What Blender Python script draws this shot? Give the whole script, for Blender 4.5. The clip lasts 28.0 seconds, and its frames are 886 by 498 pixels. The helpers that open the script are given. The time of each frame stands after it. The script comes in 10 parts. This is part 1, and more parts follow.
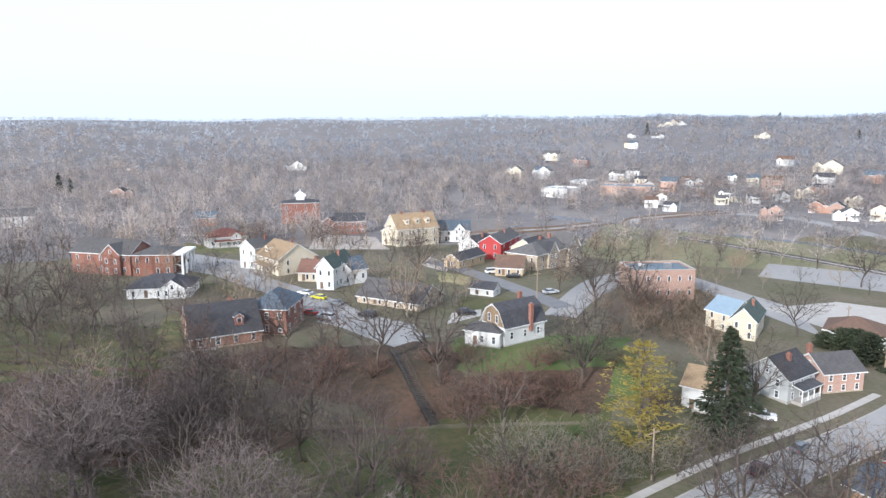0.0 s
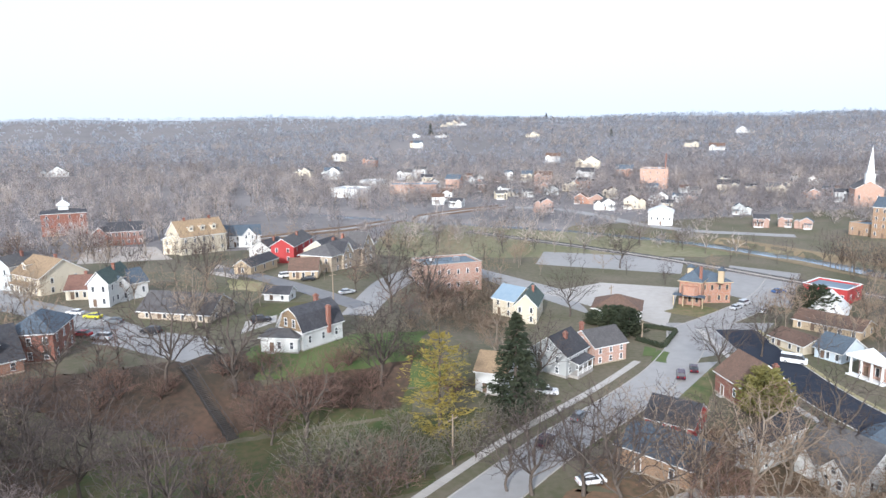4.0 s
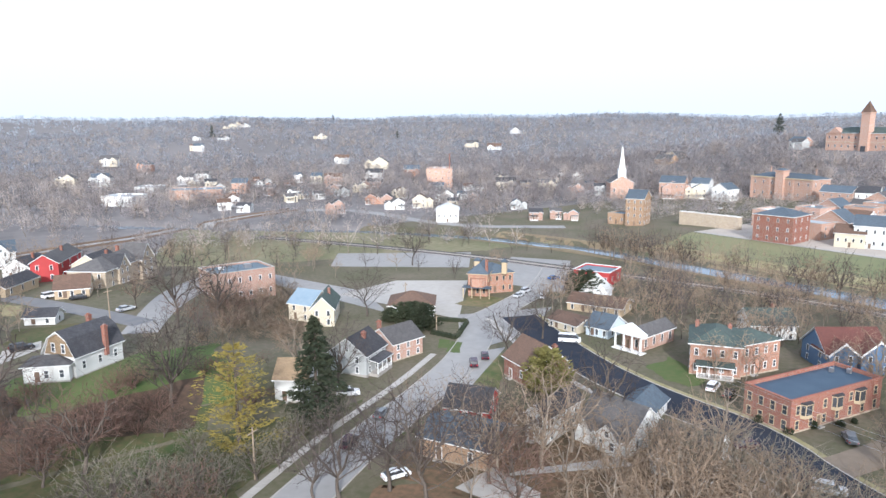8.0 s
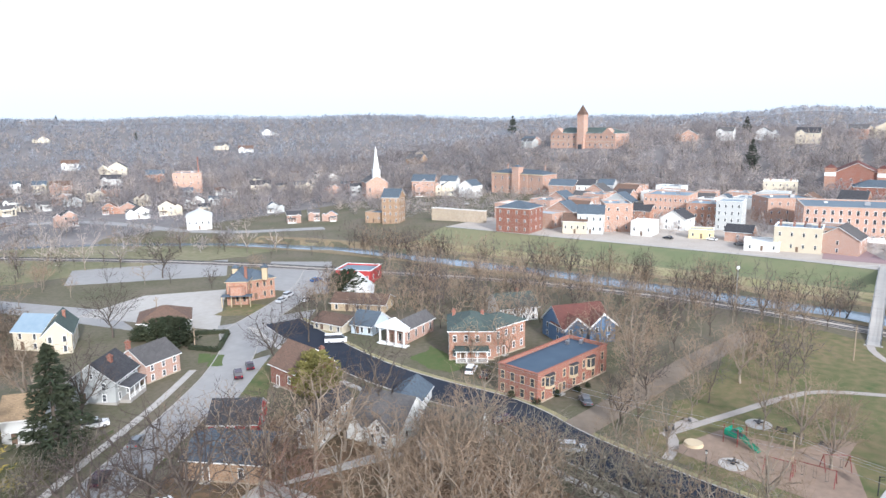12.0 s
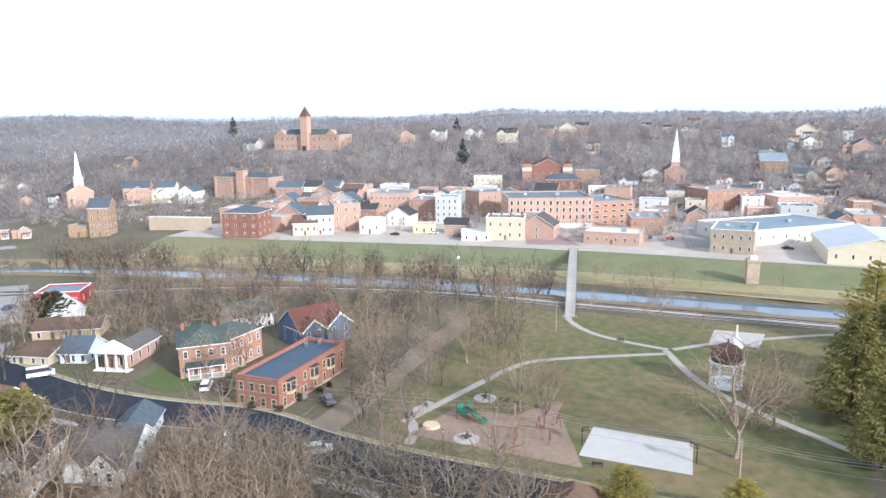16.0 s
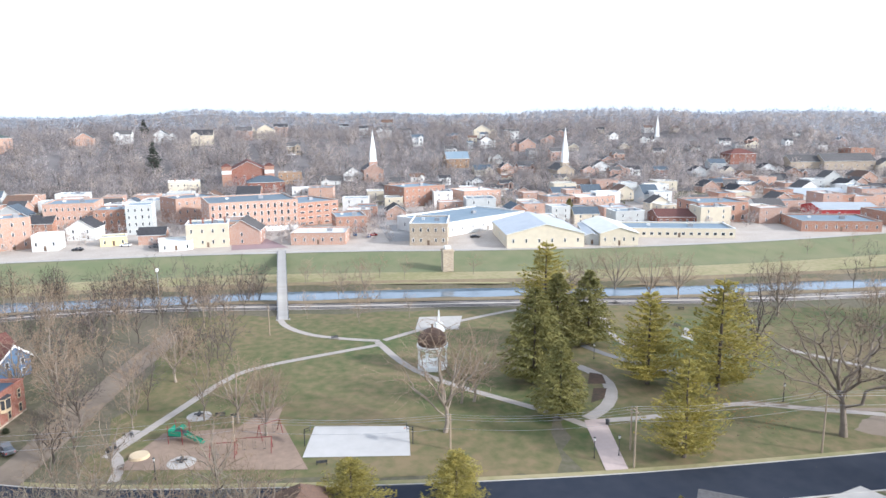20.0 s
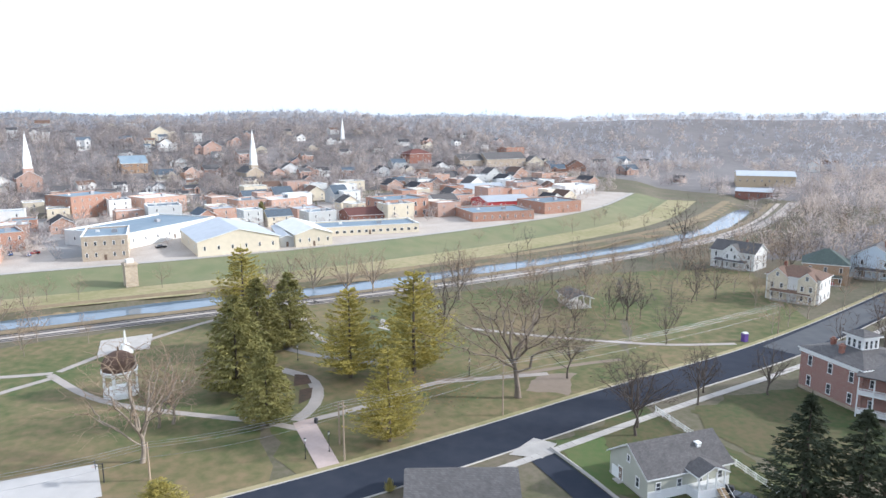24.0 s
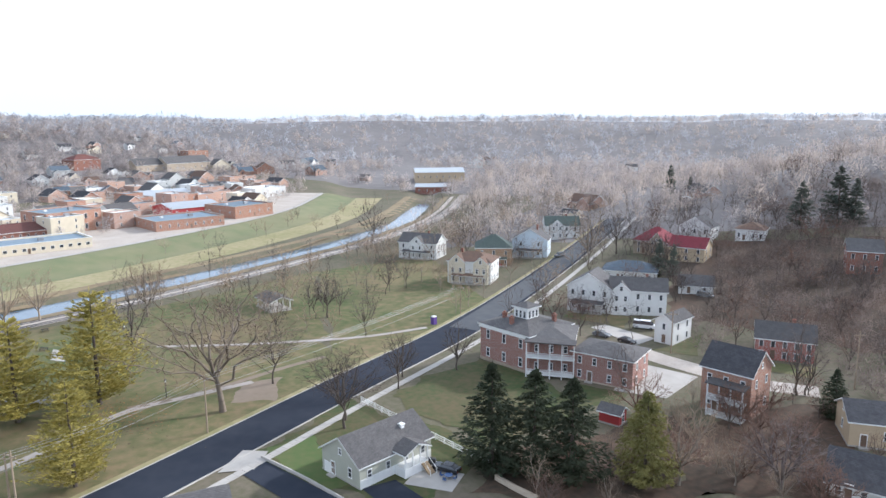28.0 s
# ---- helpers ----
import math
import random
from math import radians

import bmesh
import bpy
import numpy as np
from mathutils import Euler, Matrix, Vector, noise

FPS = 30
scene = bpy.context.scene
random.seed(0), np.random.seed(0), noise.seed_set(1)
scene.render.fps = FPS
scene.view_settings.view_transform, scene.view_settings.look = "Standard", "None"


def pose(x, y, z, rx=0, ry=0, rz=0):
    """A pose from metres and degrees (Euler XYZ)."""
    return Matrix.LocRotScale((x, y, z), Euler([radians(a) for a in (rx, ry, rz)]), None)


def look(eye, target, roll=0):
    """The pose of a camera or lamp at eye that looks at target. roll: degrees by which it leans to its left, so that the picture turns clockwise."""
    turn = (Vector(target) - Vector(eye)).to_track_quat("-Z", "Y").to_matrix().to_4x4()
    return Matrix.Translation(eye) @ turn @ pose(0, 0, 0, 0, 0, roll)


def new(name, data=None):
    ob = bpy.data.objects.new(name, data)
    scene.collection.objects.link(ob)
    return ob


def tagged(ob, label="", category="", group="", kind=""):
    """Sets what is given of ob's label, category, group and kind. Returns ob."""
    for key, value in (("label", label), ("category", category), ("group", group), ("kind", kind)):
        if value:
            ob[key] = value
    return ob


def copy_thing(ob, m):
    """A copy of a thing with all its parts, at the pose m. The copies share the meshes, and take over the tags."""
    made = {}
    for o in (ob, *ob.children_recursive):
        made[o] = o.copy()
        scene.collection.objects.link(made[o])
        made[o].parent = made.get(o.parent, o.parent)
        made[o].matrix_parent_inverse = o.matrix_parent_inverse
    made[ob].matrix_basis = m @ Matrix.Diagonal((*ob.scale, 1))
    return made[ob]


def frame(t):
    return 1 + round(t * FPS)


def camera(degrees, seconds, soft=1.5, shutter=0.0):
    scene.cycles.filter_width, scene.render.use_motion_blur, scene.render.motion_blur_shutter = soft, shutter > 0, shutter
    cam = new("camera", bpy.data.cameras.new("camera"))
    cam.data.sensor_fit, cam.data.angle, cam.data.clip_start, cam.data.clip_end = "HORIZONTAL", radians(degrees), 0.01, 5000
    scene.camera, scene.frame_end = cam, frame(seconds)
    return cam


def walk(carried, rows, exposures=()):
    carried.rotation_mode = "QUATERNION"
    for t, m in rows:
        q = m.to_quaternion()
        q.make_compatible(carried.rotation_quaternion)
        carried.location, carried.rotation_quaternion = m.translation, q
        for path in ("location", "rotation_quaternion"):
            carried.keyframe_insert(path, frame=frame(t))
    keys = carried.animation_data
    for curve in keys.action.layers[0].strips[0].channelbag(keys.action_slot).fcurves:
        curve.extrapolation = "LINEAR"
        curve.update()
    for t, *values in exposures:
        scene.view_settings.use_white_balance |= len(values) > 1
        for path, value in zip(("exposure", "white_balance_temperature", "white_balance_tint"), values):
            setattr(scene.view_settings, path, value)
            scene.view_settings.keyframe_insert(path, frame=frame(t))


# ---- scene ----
cam = camera(64.9, 28.0, soft=1.5)
PATH = [
    (0.0, pose(0, 0, 55, 79.72, 0.24, -0.91)),
    (1.0, pose(0, 0, 55, 79.71, 0.27, -5.53)),
    (2.0, pose(0, 0, 55, 79.69, 0.31, -9.73)),
    (3.0, pose(0, 0, 55, 79.68, 0.30, -13.96)),
    (3.5, pose(0, 0, 55, 79.69, 0.34, -16.01)),
    (5.5, pose(0, 0, 55, 79.64, 0.32, -24.33)),
    (6.0, pose(0, 0, 55, 79.67, 0.40, -26.55)),
    (7.0, pose(0, 0, 55, 79.70, 0.36, -30.79)),
    (8.0, pose(0, 0, 55, 79.71, 0.33, -35.14)),
    (9.0, pose(0, 0, 55, 79.70, 0.32, -39.81)),
    (10.0, pose(0, 0, 55, 79.69, 0.29, -44.63)),
    (11.0, pose(0, 0, 55, 79.69, 0.36, -49.81)),
    (12.0, pose(0, 0, 55, 79.70, 0.37, -54.96)),
    (12.5, pose(0, 0, 55, 79.72, 0.38, -57.38)),
    (14.5, pose(0, 0, 55, 79.66, 0.41, -68.16)),
    (15.0, pose(0, 0, 55, 79.66, 0.48, -71.26)),
    (16.0, pose(0, 0, 55, 79.67, 0.46, -77.11)),
    (17.0, pose(0, 0, 55, 79.64, 0.46, -82.99)),
    (18.0, pose(0, 0, 55, 79.62, 0.45, -89.03)),
    (19.0, pose(0, 0, 55, 79.59, 0.50, -95.09)),
    (20.0, pose(0, 0, 55, 79.61, 0.42, -101.15)),
    (21.0, pose(0, 0, 55, 79.63, 0.37, -107.31)),
    (21.5, pose(0, 0, 55, 79.65, 0.41, -110.24)),
    (23.5, pose(0, 0, 55, 79.63, 0.15, -122.73)),
    (24.0, pose(0, 0, 55, 79.65, 0.11, -126.12)),
    (25.0, pose(0, 0, 55, 79.68, 0.09, -132.56)),
    (26.0, pose(0, 0, 55, 79.68, 0.16, -138.96)),
    (27.0, pose(0, 0, 55, 79.70, 0.18, -145.33)),
    (28.0, pose(0, 0, 55, 79.70, 0.23, -151.20)),
]
walk(cam, PATH, exposures=[(0.0, 0.74, 5550, 9), (11.0, 0.80, 5550, 9), (20.0, 0.90, 5550, 9), (28.0, 0.85, 5550, 9)])

# ---- sky and sun ----
SUN_AZ, SUN_EL = 214.0, 25.0
world = bpy.data.worlds.new("hazy_sky")
scene.world = world
world.use_nodes = True
nt = world.node_tree
nt.nodes.clear()
sky = nt.nodes.new("ShaderNodeTexSky")
sky.sky_type, sky.sun_disc = "NISHITA", False
sky.sun_elevation, sky.sun_rotation = radians(SUN_EL), radians(SUN_AZ)
sky.air_density, sky.dust_density, sky.ozone_density = 1.0, 5.0, 1.0
thin = nt.nodes.new("ShaderNodeMix")
thin.data_type = "RGBA"
thin.inputs[0].default_value = 0.62
thin.inputs[7].default_value = (10.6, 10.9, 11.5, 1)
bg = nt.nodes.new("ShaderNodeBackground")
bg.inputs[1].default_value = 0.09
wo = nt.nodes.new("ShaderNodeOutputWorld")
nt.links.new(sky.outputs[0], thin.inputs[6])
nt.links.new(thin.outputs[2], bg.inputs[0])
nt.links.new(bg.outputs[0], wo.inputs[0])
sun = new("sun", bpy.data.lights.new("sun", "SUN"))
sun.data.energy, sun.data.angle, sun.data.color = 3.2, radians(3.0), (1.0, 0.91, 0.81)
a, e = radians(SUN_AZ), radians(SUN_EL)
sun.matrix_world = look((300 * math.sin(a) * math.cos(e), 300 * math.cos(a) * math.cos(e), 300 * math.sin(e)), (0, 0, 0))

# ---- materials ----
MATS = {}


def mat(name, c1, c2=None, scale=1.0, rough=0.85, bump=0.0, metal=0.0, spec=0.3, pattern="", size=(0.22, 0.075), vary=0.12, mortar=None, hard=0.3, thin=0.0):
    """A surface of two colours mixed by grain and stains, shifted a little from object to object."""
    m = bpy.data.materials.new(name)
    m.use_nodes = True
    t = m.node_tree
    b = t.nodes["Principled BSDF"]
    c2 = c2 or tuple(v * 0.75 for v in c1)
    co = t.nodes.new("ShaderNodeTexCoord")
    n1, n2 = t.nodes.new("ShaderNodeTexNoise"), t.nodes.new("ShaderNodeTexNoise")
    n1.inputs["Scale"].default_value, n1.inputs["Detail"].default_value = scale, 5
    n2.inputs["Scale"].default_value, n2.inputs["Detail"].default_value = scale * 0.07, 4
    t.links.new(co.outputs["Object"], n1.inputs["Vector"])
    t.links.new(co.outputs["Object"], n2.inputs["Vector"])
    add = t.nodes.new("ShaderNodeMath")
    add.operation = "ADD"
    t.links.new(n1.outputs[0], add.inputs[0])
    t.links.new(n2.outputs[0], add.inputs[1])
    ramp = t.nodes.new("ShaderNodeMapRange")
    ramp.inputs[1].default_value, ramp.inputs[2].default_value = 1 - hard, 1 + hard
    t.links.new(add.outputs[0], ramp.inputs[0])
    mix = t.nodes.new("ShaderNodeMix")
    mix.data_type = "RGBA"
    mix.inputs[6].default_value, mix.inputs[7].default_value = (*c1, 1), (*c2, 1)
    t.links.new(ramp.outputs[0], mix.inputs[0])
    out, height = mix.outputs[2], n1.outputs[0]
    if pattern == "brick":
        br = t.nodes.new("ShaderNodeTexBrick")
        br.inputs["Scale"].default_value = 1.0
        br.inputs["Brick Width"].default_value, br.inputs["Row Height"].default_value = size
        br.inputs["Mortar Size"].default_value = 0.008
        br.inputs["Mortar"].default_value = (*(mortar or (0.42, 0.38, 0.34)), 1)
        turn = t.nodes.new("ShaderNodeCombineXYZ")
        sep = t.nodes.new("ShaderNodeSeparateXYZ")
        sm = t.nodes.new("ShaderNodeMath")
        sm.operation = "ADD"
        t.links.new(co.outputs["Object"], sep.inputs[0])
        t.links.new(sep.outputs[0], sm.inputs[0])
        t.links.new(sep.outputs[1], sm.inputs[1])
        t.links.new(sm.outputs[0], turn.inputs[0])
        t.links.new(sep.outputs[2], turn.inputs[1])
        t.links.new(turn.outputs[0], br.inputs["Vector"])
        dark = t.nodes.new("ShaderNodeMix")
        dark.data_type, dark.blend_type = "RGBA", "MULTIPLY"
        dark.inputs[0].default_value, dark.inputs[7].default_value = 1.0, (0.78, 0.76, 0.76, 1)
        t.links.new(out, dark.inputs[6])
        t.links.new(out, br.inputs["Color1"])
        t.links.new(dark.outputs[2], br.inputs["Color2"])
        out, height = br.outputs[0], br.outputs[1]
    if pattern == "board":
        wv = t.nodes.new("ShaderNodeTexWave")
        wv.bands_direction, wv.wave_profile = "Z", "SAW"
        wv.inputs["Scale"].default_value = 0.31416 / size[1] * 1.0
        t.links.new(co.outputs["Object"], wv.inputs["Vector"])
        height = wv.outputs[1]
    if vary:
        info = t.nodes.new("ShaderNodeObjectInfo")
        hsv = t.nodes.new("ShaderNodeHueSaturation")
        mr = t.nodes.new("ShaderNodeMapRange")
        mr.inputs[3].default_value, mr.inputs[4].default_value = 1 - vary, 1 + vary
        t.links.new(info.outputs["Random"], mr.inputs[0])
        t.links.new(mr.outputs[0], hsv.inputs["Value"])
        t.links.new(out, hsv.inputs["Color"])
        out = hsv.outputs[0]
    t.links.new(out, b.inputs["Base Color"])
    b.inputs["Roughness"].default_value, b.inputs["Metallic"].default_value = rough, metal
    b.inputs["Specular IOR Level"].default_value = spec
    if bump:
        bp = t.nodes.new("ShaderNodeBump")
        bp.inputs["Strength"].default_value, bp.inputs["Distance"].default_value = bump, 0.03
        t.links.new(height, bp.inputs["Height"])
        t.links.new(bp.outputs[0], b.inputs["Normal"])
    if thin:
        tl, mx_ = t.nodes.new("ShaderNodeBsdfTranslucent"), t.nodes.new("ShaderNodeMixShader")
        mx_.inputs[0].default_value = thin
        t.links.new(out, tl.inputs[0])
        t.links.new(b.outputs[0], mx_.inputs[1])
        t.links.new(tl.outputs[0], mx_.inputs[2])
        t.links.new(mx_.outputs[0], t.nodes["Material Output"].inputs[0])
    MATS[name] = m
    return m


mat("earth", (0.14, 0.115, 0.083), (0.085, 0.084, 0.045), 0.8, 0.95, 0.4, vary=0, hard=0.25)
mat("forest_floor", (0.19, 0.172, 0.165), (0.14, 0.128, 0.124), 0.12, 0.95, 0.3, vary=0, hard=0.2)
mat("meadow", (0.225, 0.195, 0.125), (0.125, 0.128, 0.062), 0.4, 0.95, 0.3, vary=0, hard=0.25)
mat("lane_dirt", (0.215, 0.17, 0.13), (0.17, 0.135, 0.10), 0.6, 0.95, 0.4, vary=0)
mat("lawn", (0.066, 0.088, 0.028), (0.178, 0.134, 0.072), 0.4, 0.95, 0.3, vary=0, hard=0.26)
mat("lawn_lush", (0.048, 0.068, 0.021), (0.10, 0.08, 0.04), 0.8, 0.95, 0.3, vary=0, hard=0.25)
mat("lawn_dry", (0.30, 0.255, 0.145), (0.21, 0.195, 0.09), 0.5, 0.95, 0.3, vary=0, hard=0.2)
mat("levee_grass", (0.128, 0.145, 0.072), (0.18, 0.172, 0.095), 0.12, 0.95, 0.2, vary=0, hard=0.22)
mat("bank_mud", (0.15, 0.11, 0.07), (0.24, 0.19, 0.11), 0.5, 0.95, 0.4, vary=0)
mat("leaf_litter", (0.098, 0.06, 0.04), (0.048, 0.038, 0.026), 1.0, 0.95, 0.5, vary=0, hard=0.25)
mat("asphalt_new", (0.021, 0.026, 0.038), (0.034, 0.038, 0.05), 0.3, 0.85, 0.1, vary=0, spec=0.12)
mat("asphalt_old", (0.295, 0.283, 0.27), (0.235, 0.226, 0.217), 0.4, 0.9, 0.1, vary=0)
mat("asphalt_grey", (0.14, 0.14, 0.15), (0.19, 0.185, 0.18), 0.4, 0.9, 0.1, vary=0)
mat("concrete", (0.41, 0.38, 0.345), (0.33, 0.31, 0.28), 0.5, 0.9, 0.1, vary=0.06)
mat("concrete_white", (0.66, 0.65, 0.62), (0.56, 0.55, 0.52), 0.5, 0.9, 0.1, vary=0.05)
mat("gravel", (0.43, 0.38, 0.33), (0.33, 0.29, 0.25), 1.5, 0.95, 0.4, vary=0)
mat("pavers_plum", (0.30, 0.21, 0.21), (0.24, 0.17, 0.17), 1.0, 0.9, 0.2, vary=0.1)
mat("pavers", (0.42, 0.335, 0.30), (0.36, 0.29, 0.26), 1.0, 0.9, 0.2, vary=0.1)
mat("mulch", (0.20, 0.145, 0.11), (0.28, 0.205, 0.15), 0.8, 0.95, 0.4, vary=0)
mat("leafy_ground", (0.175, 0.105, 0.062), (0.075, 0.062, 0.036), 0.9, 0.95, 0.5, vary=0, hard=0.25)
mat("court_concrete", (0.45, 0.43, 0.41), (0.38, 0.365, 0.345), 0.4, 0.9, 0.1, vary=0)
mat("path_concrete", (0.36, 0.32, 0.285), (0.29, 0.26, 0.23), 0.5, 0.9, 0.1, vary=0)
mat("fallen_leaves", (0.32, 0.15, 0.055), (0.20, 0.12, 0.06), 1.2, 0.95, 0.5, vary=0)
mat("brick_red", (0.31, 0.12, 0.08), (0.225, 0.088, 0.06), 0.8, 0.9, 0.25, pattern="brick", mortar=(0.26, 0.20, 0.17))
mat("brick_orange", (0.44, 0.225, 0.145), (0.34, 0.17, 0.108), 0.8, 0.9, 0.25, pattern="brick", mortar=(0.36, 0.30, 0.26))
mat("brick_tan", (0.42, 0.265, 0.155), (0.34, 0.215, 0.125), 0.8, 0.9, 0.25, pattern="brick", mortar=(0.36, 0.30, 0.24))
mat("brick_pink", (0.48, 0.29, 0.22), (0.39, 0.235, 0.175), 0.8, 0.9, 0.25, pattern="brick")
# town brick with haze and low sun paled into its base colour
mat("brick_salmon", (0.52, 0.31, 0.22), (0.42, 0.245, 0.175), 0.8, 0.9, 0.25, pattern="brick")
mat("brick_rose", (0.37, 0.185, 0.145), (0.29, 0.145, 0.115), 0.8, 0.9, 0.25, pattern="brick", mortar=(0.36, 0.30, 0.27))
mat("brick_scarlet", (0.42, 0.125, 0.095), (0.33, 0.095, 0.075), 0.8, 0.9, 0.25, pattern="brick")
mat("stone_tan", (0.50, 0.42, 0.31), (0.40, 0.33, 0.25), 0.8, 0.9, 0.3, pattern="brick", size=(0.6, 0.3))
mat("siding_white", (0.72, 0.715, 0.69), (0.60, 0.595, 0.57), 0.5, 0.6, 0.3, pattern="board", size=(1, 0.16))
mat("siding_cream", (0.62, 0.55, 0.42), (0.53, 0.47, 0.36), 0.5, 0.6, 0.3, pattern="board", size=(1, 0.16))
mat("siding_yellow", (0.70, 0.58, 0.30), (0.62, 0.51, 0.27), 0.5, 0.6, 0.3, pattern="board", size=(1, 0.16))
mat("siding_tan", (0.50, 0.39, 0.26), (0.42, 0.33, 0.22), 0.5, 0.7, 0.3, pattern="board", size=(1, 0.16))
mat("siding_grey", (0.47, 0.48, 0.47), (0.41, 0.42, 0.41), 0.5, 0.7, 0.3, pattern="board", size=(1, 0.16))
mat("siding_sage", (0.42, 0.42, 0.35), (0.36, 0.36, 0.30), 0.5, 0.7, 0.3, pattern="board", size=(1, 0.16))
mat("siding_red", (0.42, 0.055, 0.055), (0.34, 0.045, 0.045), 0.5, 0.7, 0.3, pattern="board", size=(1, 0.2))
mat("siding_blue", (0.13, 0.20, 0.31), (0.10, 0.16, 0.26), 0.5, 0.7, 0.3, pattern="board", size=(1, 0.16))
mat("siding_paleblue", (0.56, 0.63, 0.68), (0.49, 0.55, 0.60), 0.5, 0.7, 0.3, pattern="board", size=(1, 0.16))
mat("shingle_dark", (0.05, 0.051, 0.058), (0.088, 0.086, 0.09), 0.9, 0.9, 0.4, spec=0.15, pattern="brick", size=(0.35, 0.14), mortar=(0.045, 0.045, 0.045))
mat("shingle_grey", (0.135, 0.128, 0.125), (0.092, 0.088, 0.088), 0.9, 0.9, 0.4, spec=0.15, pattern="brick", size=(0.35, 0.14), mortar=(0.075, 0.075, 0.075))
mat("shingle_brown", (0.17, 0.105, 0.075), (0.12, 0.08, 0.06), 0.9, 0.9, 0.4, pattern="brick", size=(0.35, 0.14), mortar=(0.08, 0.06, 0.045))
mat("shingle_tan", (0.34, 0.245, 0.145), (0.27, 0.195, 0.12), 0.9, 0.9, 0.4, pattern="brick", size=(0.35, 0.14), mortar=(0.17, 0.125, 0.085))
mat("shingle_rust", (0.205, 0.112, 0.082), (0.155, 0.088, 0.066), 0.9, 0.9, 0.4, pattern="brick", size=(0.35, 0.14), mortar=(0.1, 0.06, 0.05))
mat("shingle_crimson", (0.26, 0.05, 0.065), (0.20, 0.04, 0.05), 0.9, 0.9, 0.4, pattern="brick", size=(0.35, 0.14), mortar=(0.1, 0.03, 0.035))
mat("lawn_fresh", (0.062, 0.102, 0.028), (0.10, 0.108, 0.042), 0.7, 0.95, 0.3, vary=0, hard=0.3)
mat("shingle_green", (0.082, 0.108, 0.096), (0.06, 0.08, 0.072), 0.9, 0.9, 0.4, pattern="brick", size=(0.35, 0.14), mortar=(0.05, 0.06, 0.055))
mat("shingle_blue", (0.105, 0.135, 0.165), (0.08, 0.10, 0.125), 0.9, 0.9, 0.4, pattern="brick", size=(0.35, 0.14), mortar=(0.06, 0.07, 0.08))
mat("shingle_maroon", (0.155, 0.062, 0.05), (0.115, 0.05, 0.042), 0.9, 0.9, 0.4, pattern="brick", size=(0.35, 0.14), mortar=(0.07, 0.035, 0.03))
# flat roofs: haze and mirrored sky are lightened into the blue-grey
mat("roof_membrane", (0.12, 0.165, 0.205), (0.18, 0.22, 0.25), 0.25, 0.7, 0.1, vary=0.25)
mat("roof_navy", (0.038, 0.062, 0.095), (0.06, 0.09, 0.125), 0.25, 0.6, 0.1, vary=0)
mat("roof_metal", (0.44, 0.46, 0.48), (0.36, 0.38, 0.40), 0.3, 0.5, 0.1, metal=0.3, vary=0.1)
mat("roof_white", (0.62, 0.615, 0.60), (0.52, 0.515, 0.50), 0.3, 0.7, 0.1, vary=0.08)
mat("tarp_blue", (0.19, 0.26, 0.32), (0.25, 0.31, 0.36), 0.8, 0.6, 0.4)
mat("paint_white", (0.80, 0.80, 0.78), (0.70, 0.70, 0.68), 1.0, 0.5, 0.05, vary=0.04)
mat("paint_brown", (0.17, 0.115, 0.08), (0.13, 0.09, 0.065), 1.0, 0.6, 0.05)
mat("paint_dark", (0.035, 0.035, 0.038), (0.055, 0.055, 0.055), 1.0, 0.5, 0.05)
mat("timber_dark", (0.045, 0.038, 0.034), (0.07, 0.06, 0.05), 2.0, 0.9, 0.3)
mat("paint_red", (0.19, 0.045, 0.04), (0.15, 0.035, 0.035), 1.0, 0.5, 0.05)
mat("paint_green", (0.02, 0.23, 0.14), (0.02, 0.18, 0.11), 1.0, 0.4, 0.05)
mat("paint_purple", (0.14, 0.08, 0.30), (0.11, 0.06, 0.24), 1.0, 0.5, 0.05)
mat("paint_orange", (0.75, 0.25, 0.08), None, 1.0, 0.5, 0.05)
mat("paint_tan", (0.50, 0.40, 0.26), (0.44, 0.35, 0.23), 1.0, 0.6, 0.05)
mat("glass", (0.045, 0.05, 0.058), (0.075, 0.08, 0.09), 0.6, 0.06, 0, spec=0.6, vary=0.3)
mat("iron", (0.05, 0.05, 0.055), (0.08, 0.08, 0.08), 2.0, 0.5, 0.1, metal=0.6)
mat("steel", (0.45, 0.45, 0.46), (0.36, 0.36, 0.37), 2.0, 0.4, 0.1, metal=0.8)
mat("pole_wood", (0.36, 0.28, 0.20), (0.28, 0.22, 0.16), 3.0, 0.9, 0.3)
mat("timber", (0.42, 0.31, 0.19), (0.33, 0.24, 0.15), 2.0, 0.9, 0.3)
mat("bark", (0.115, 0.093, 0.076), (0.08, 0.066, 0.055), 2.0, 0.95, 0.6)
mat("bark_pale", (0.27, 0.225, 0.175), (0.20, 0.165, 0.13), 2.0, 0.95, 0.6)
mat("bark_oak", (0.19, 0.155, 0.12), (0.13, 0.105, 0.082), 2.0, 0.95, 0.6)
mat("twigs_oak", (0.235, 0.18, 0.13), (0.15, 0.115, 0.083), 0.4, 0.95, 0, vary=0.1, thin=0.2)
mat("twigs", (0.155, 0.127, 0.114), (0.09, 0.074, 0.066), 0.4, 0.95, 0, vary=0.2, thin=0.2)
mat("twigs_brown", (0.085, 0.064, 0.056), (0.052, 0.04, 0.036), 0.4, 0.95, 0, vary=0.2, thin=0.2)
mat("twigs_grey", (0.22, 0.195, 0.15), (0.148, 0.13, 0.10), 0.4, 0.95, 0, vary=0.2, thin=0.3)
mat("twigs_pale", (0.30, 0.222, 0.155), (0.19, 0.142, 0.10), 0.4, 0.95, 0, vary=0.2, thin=0.25)
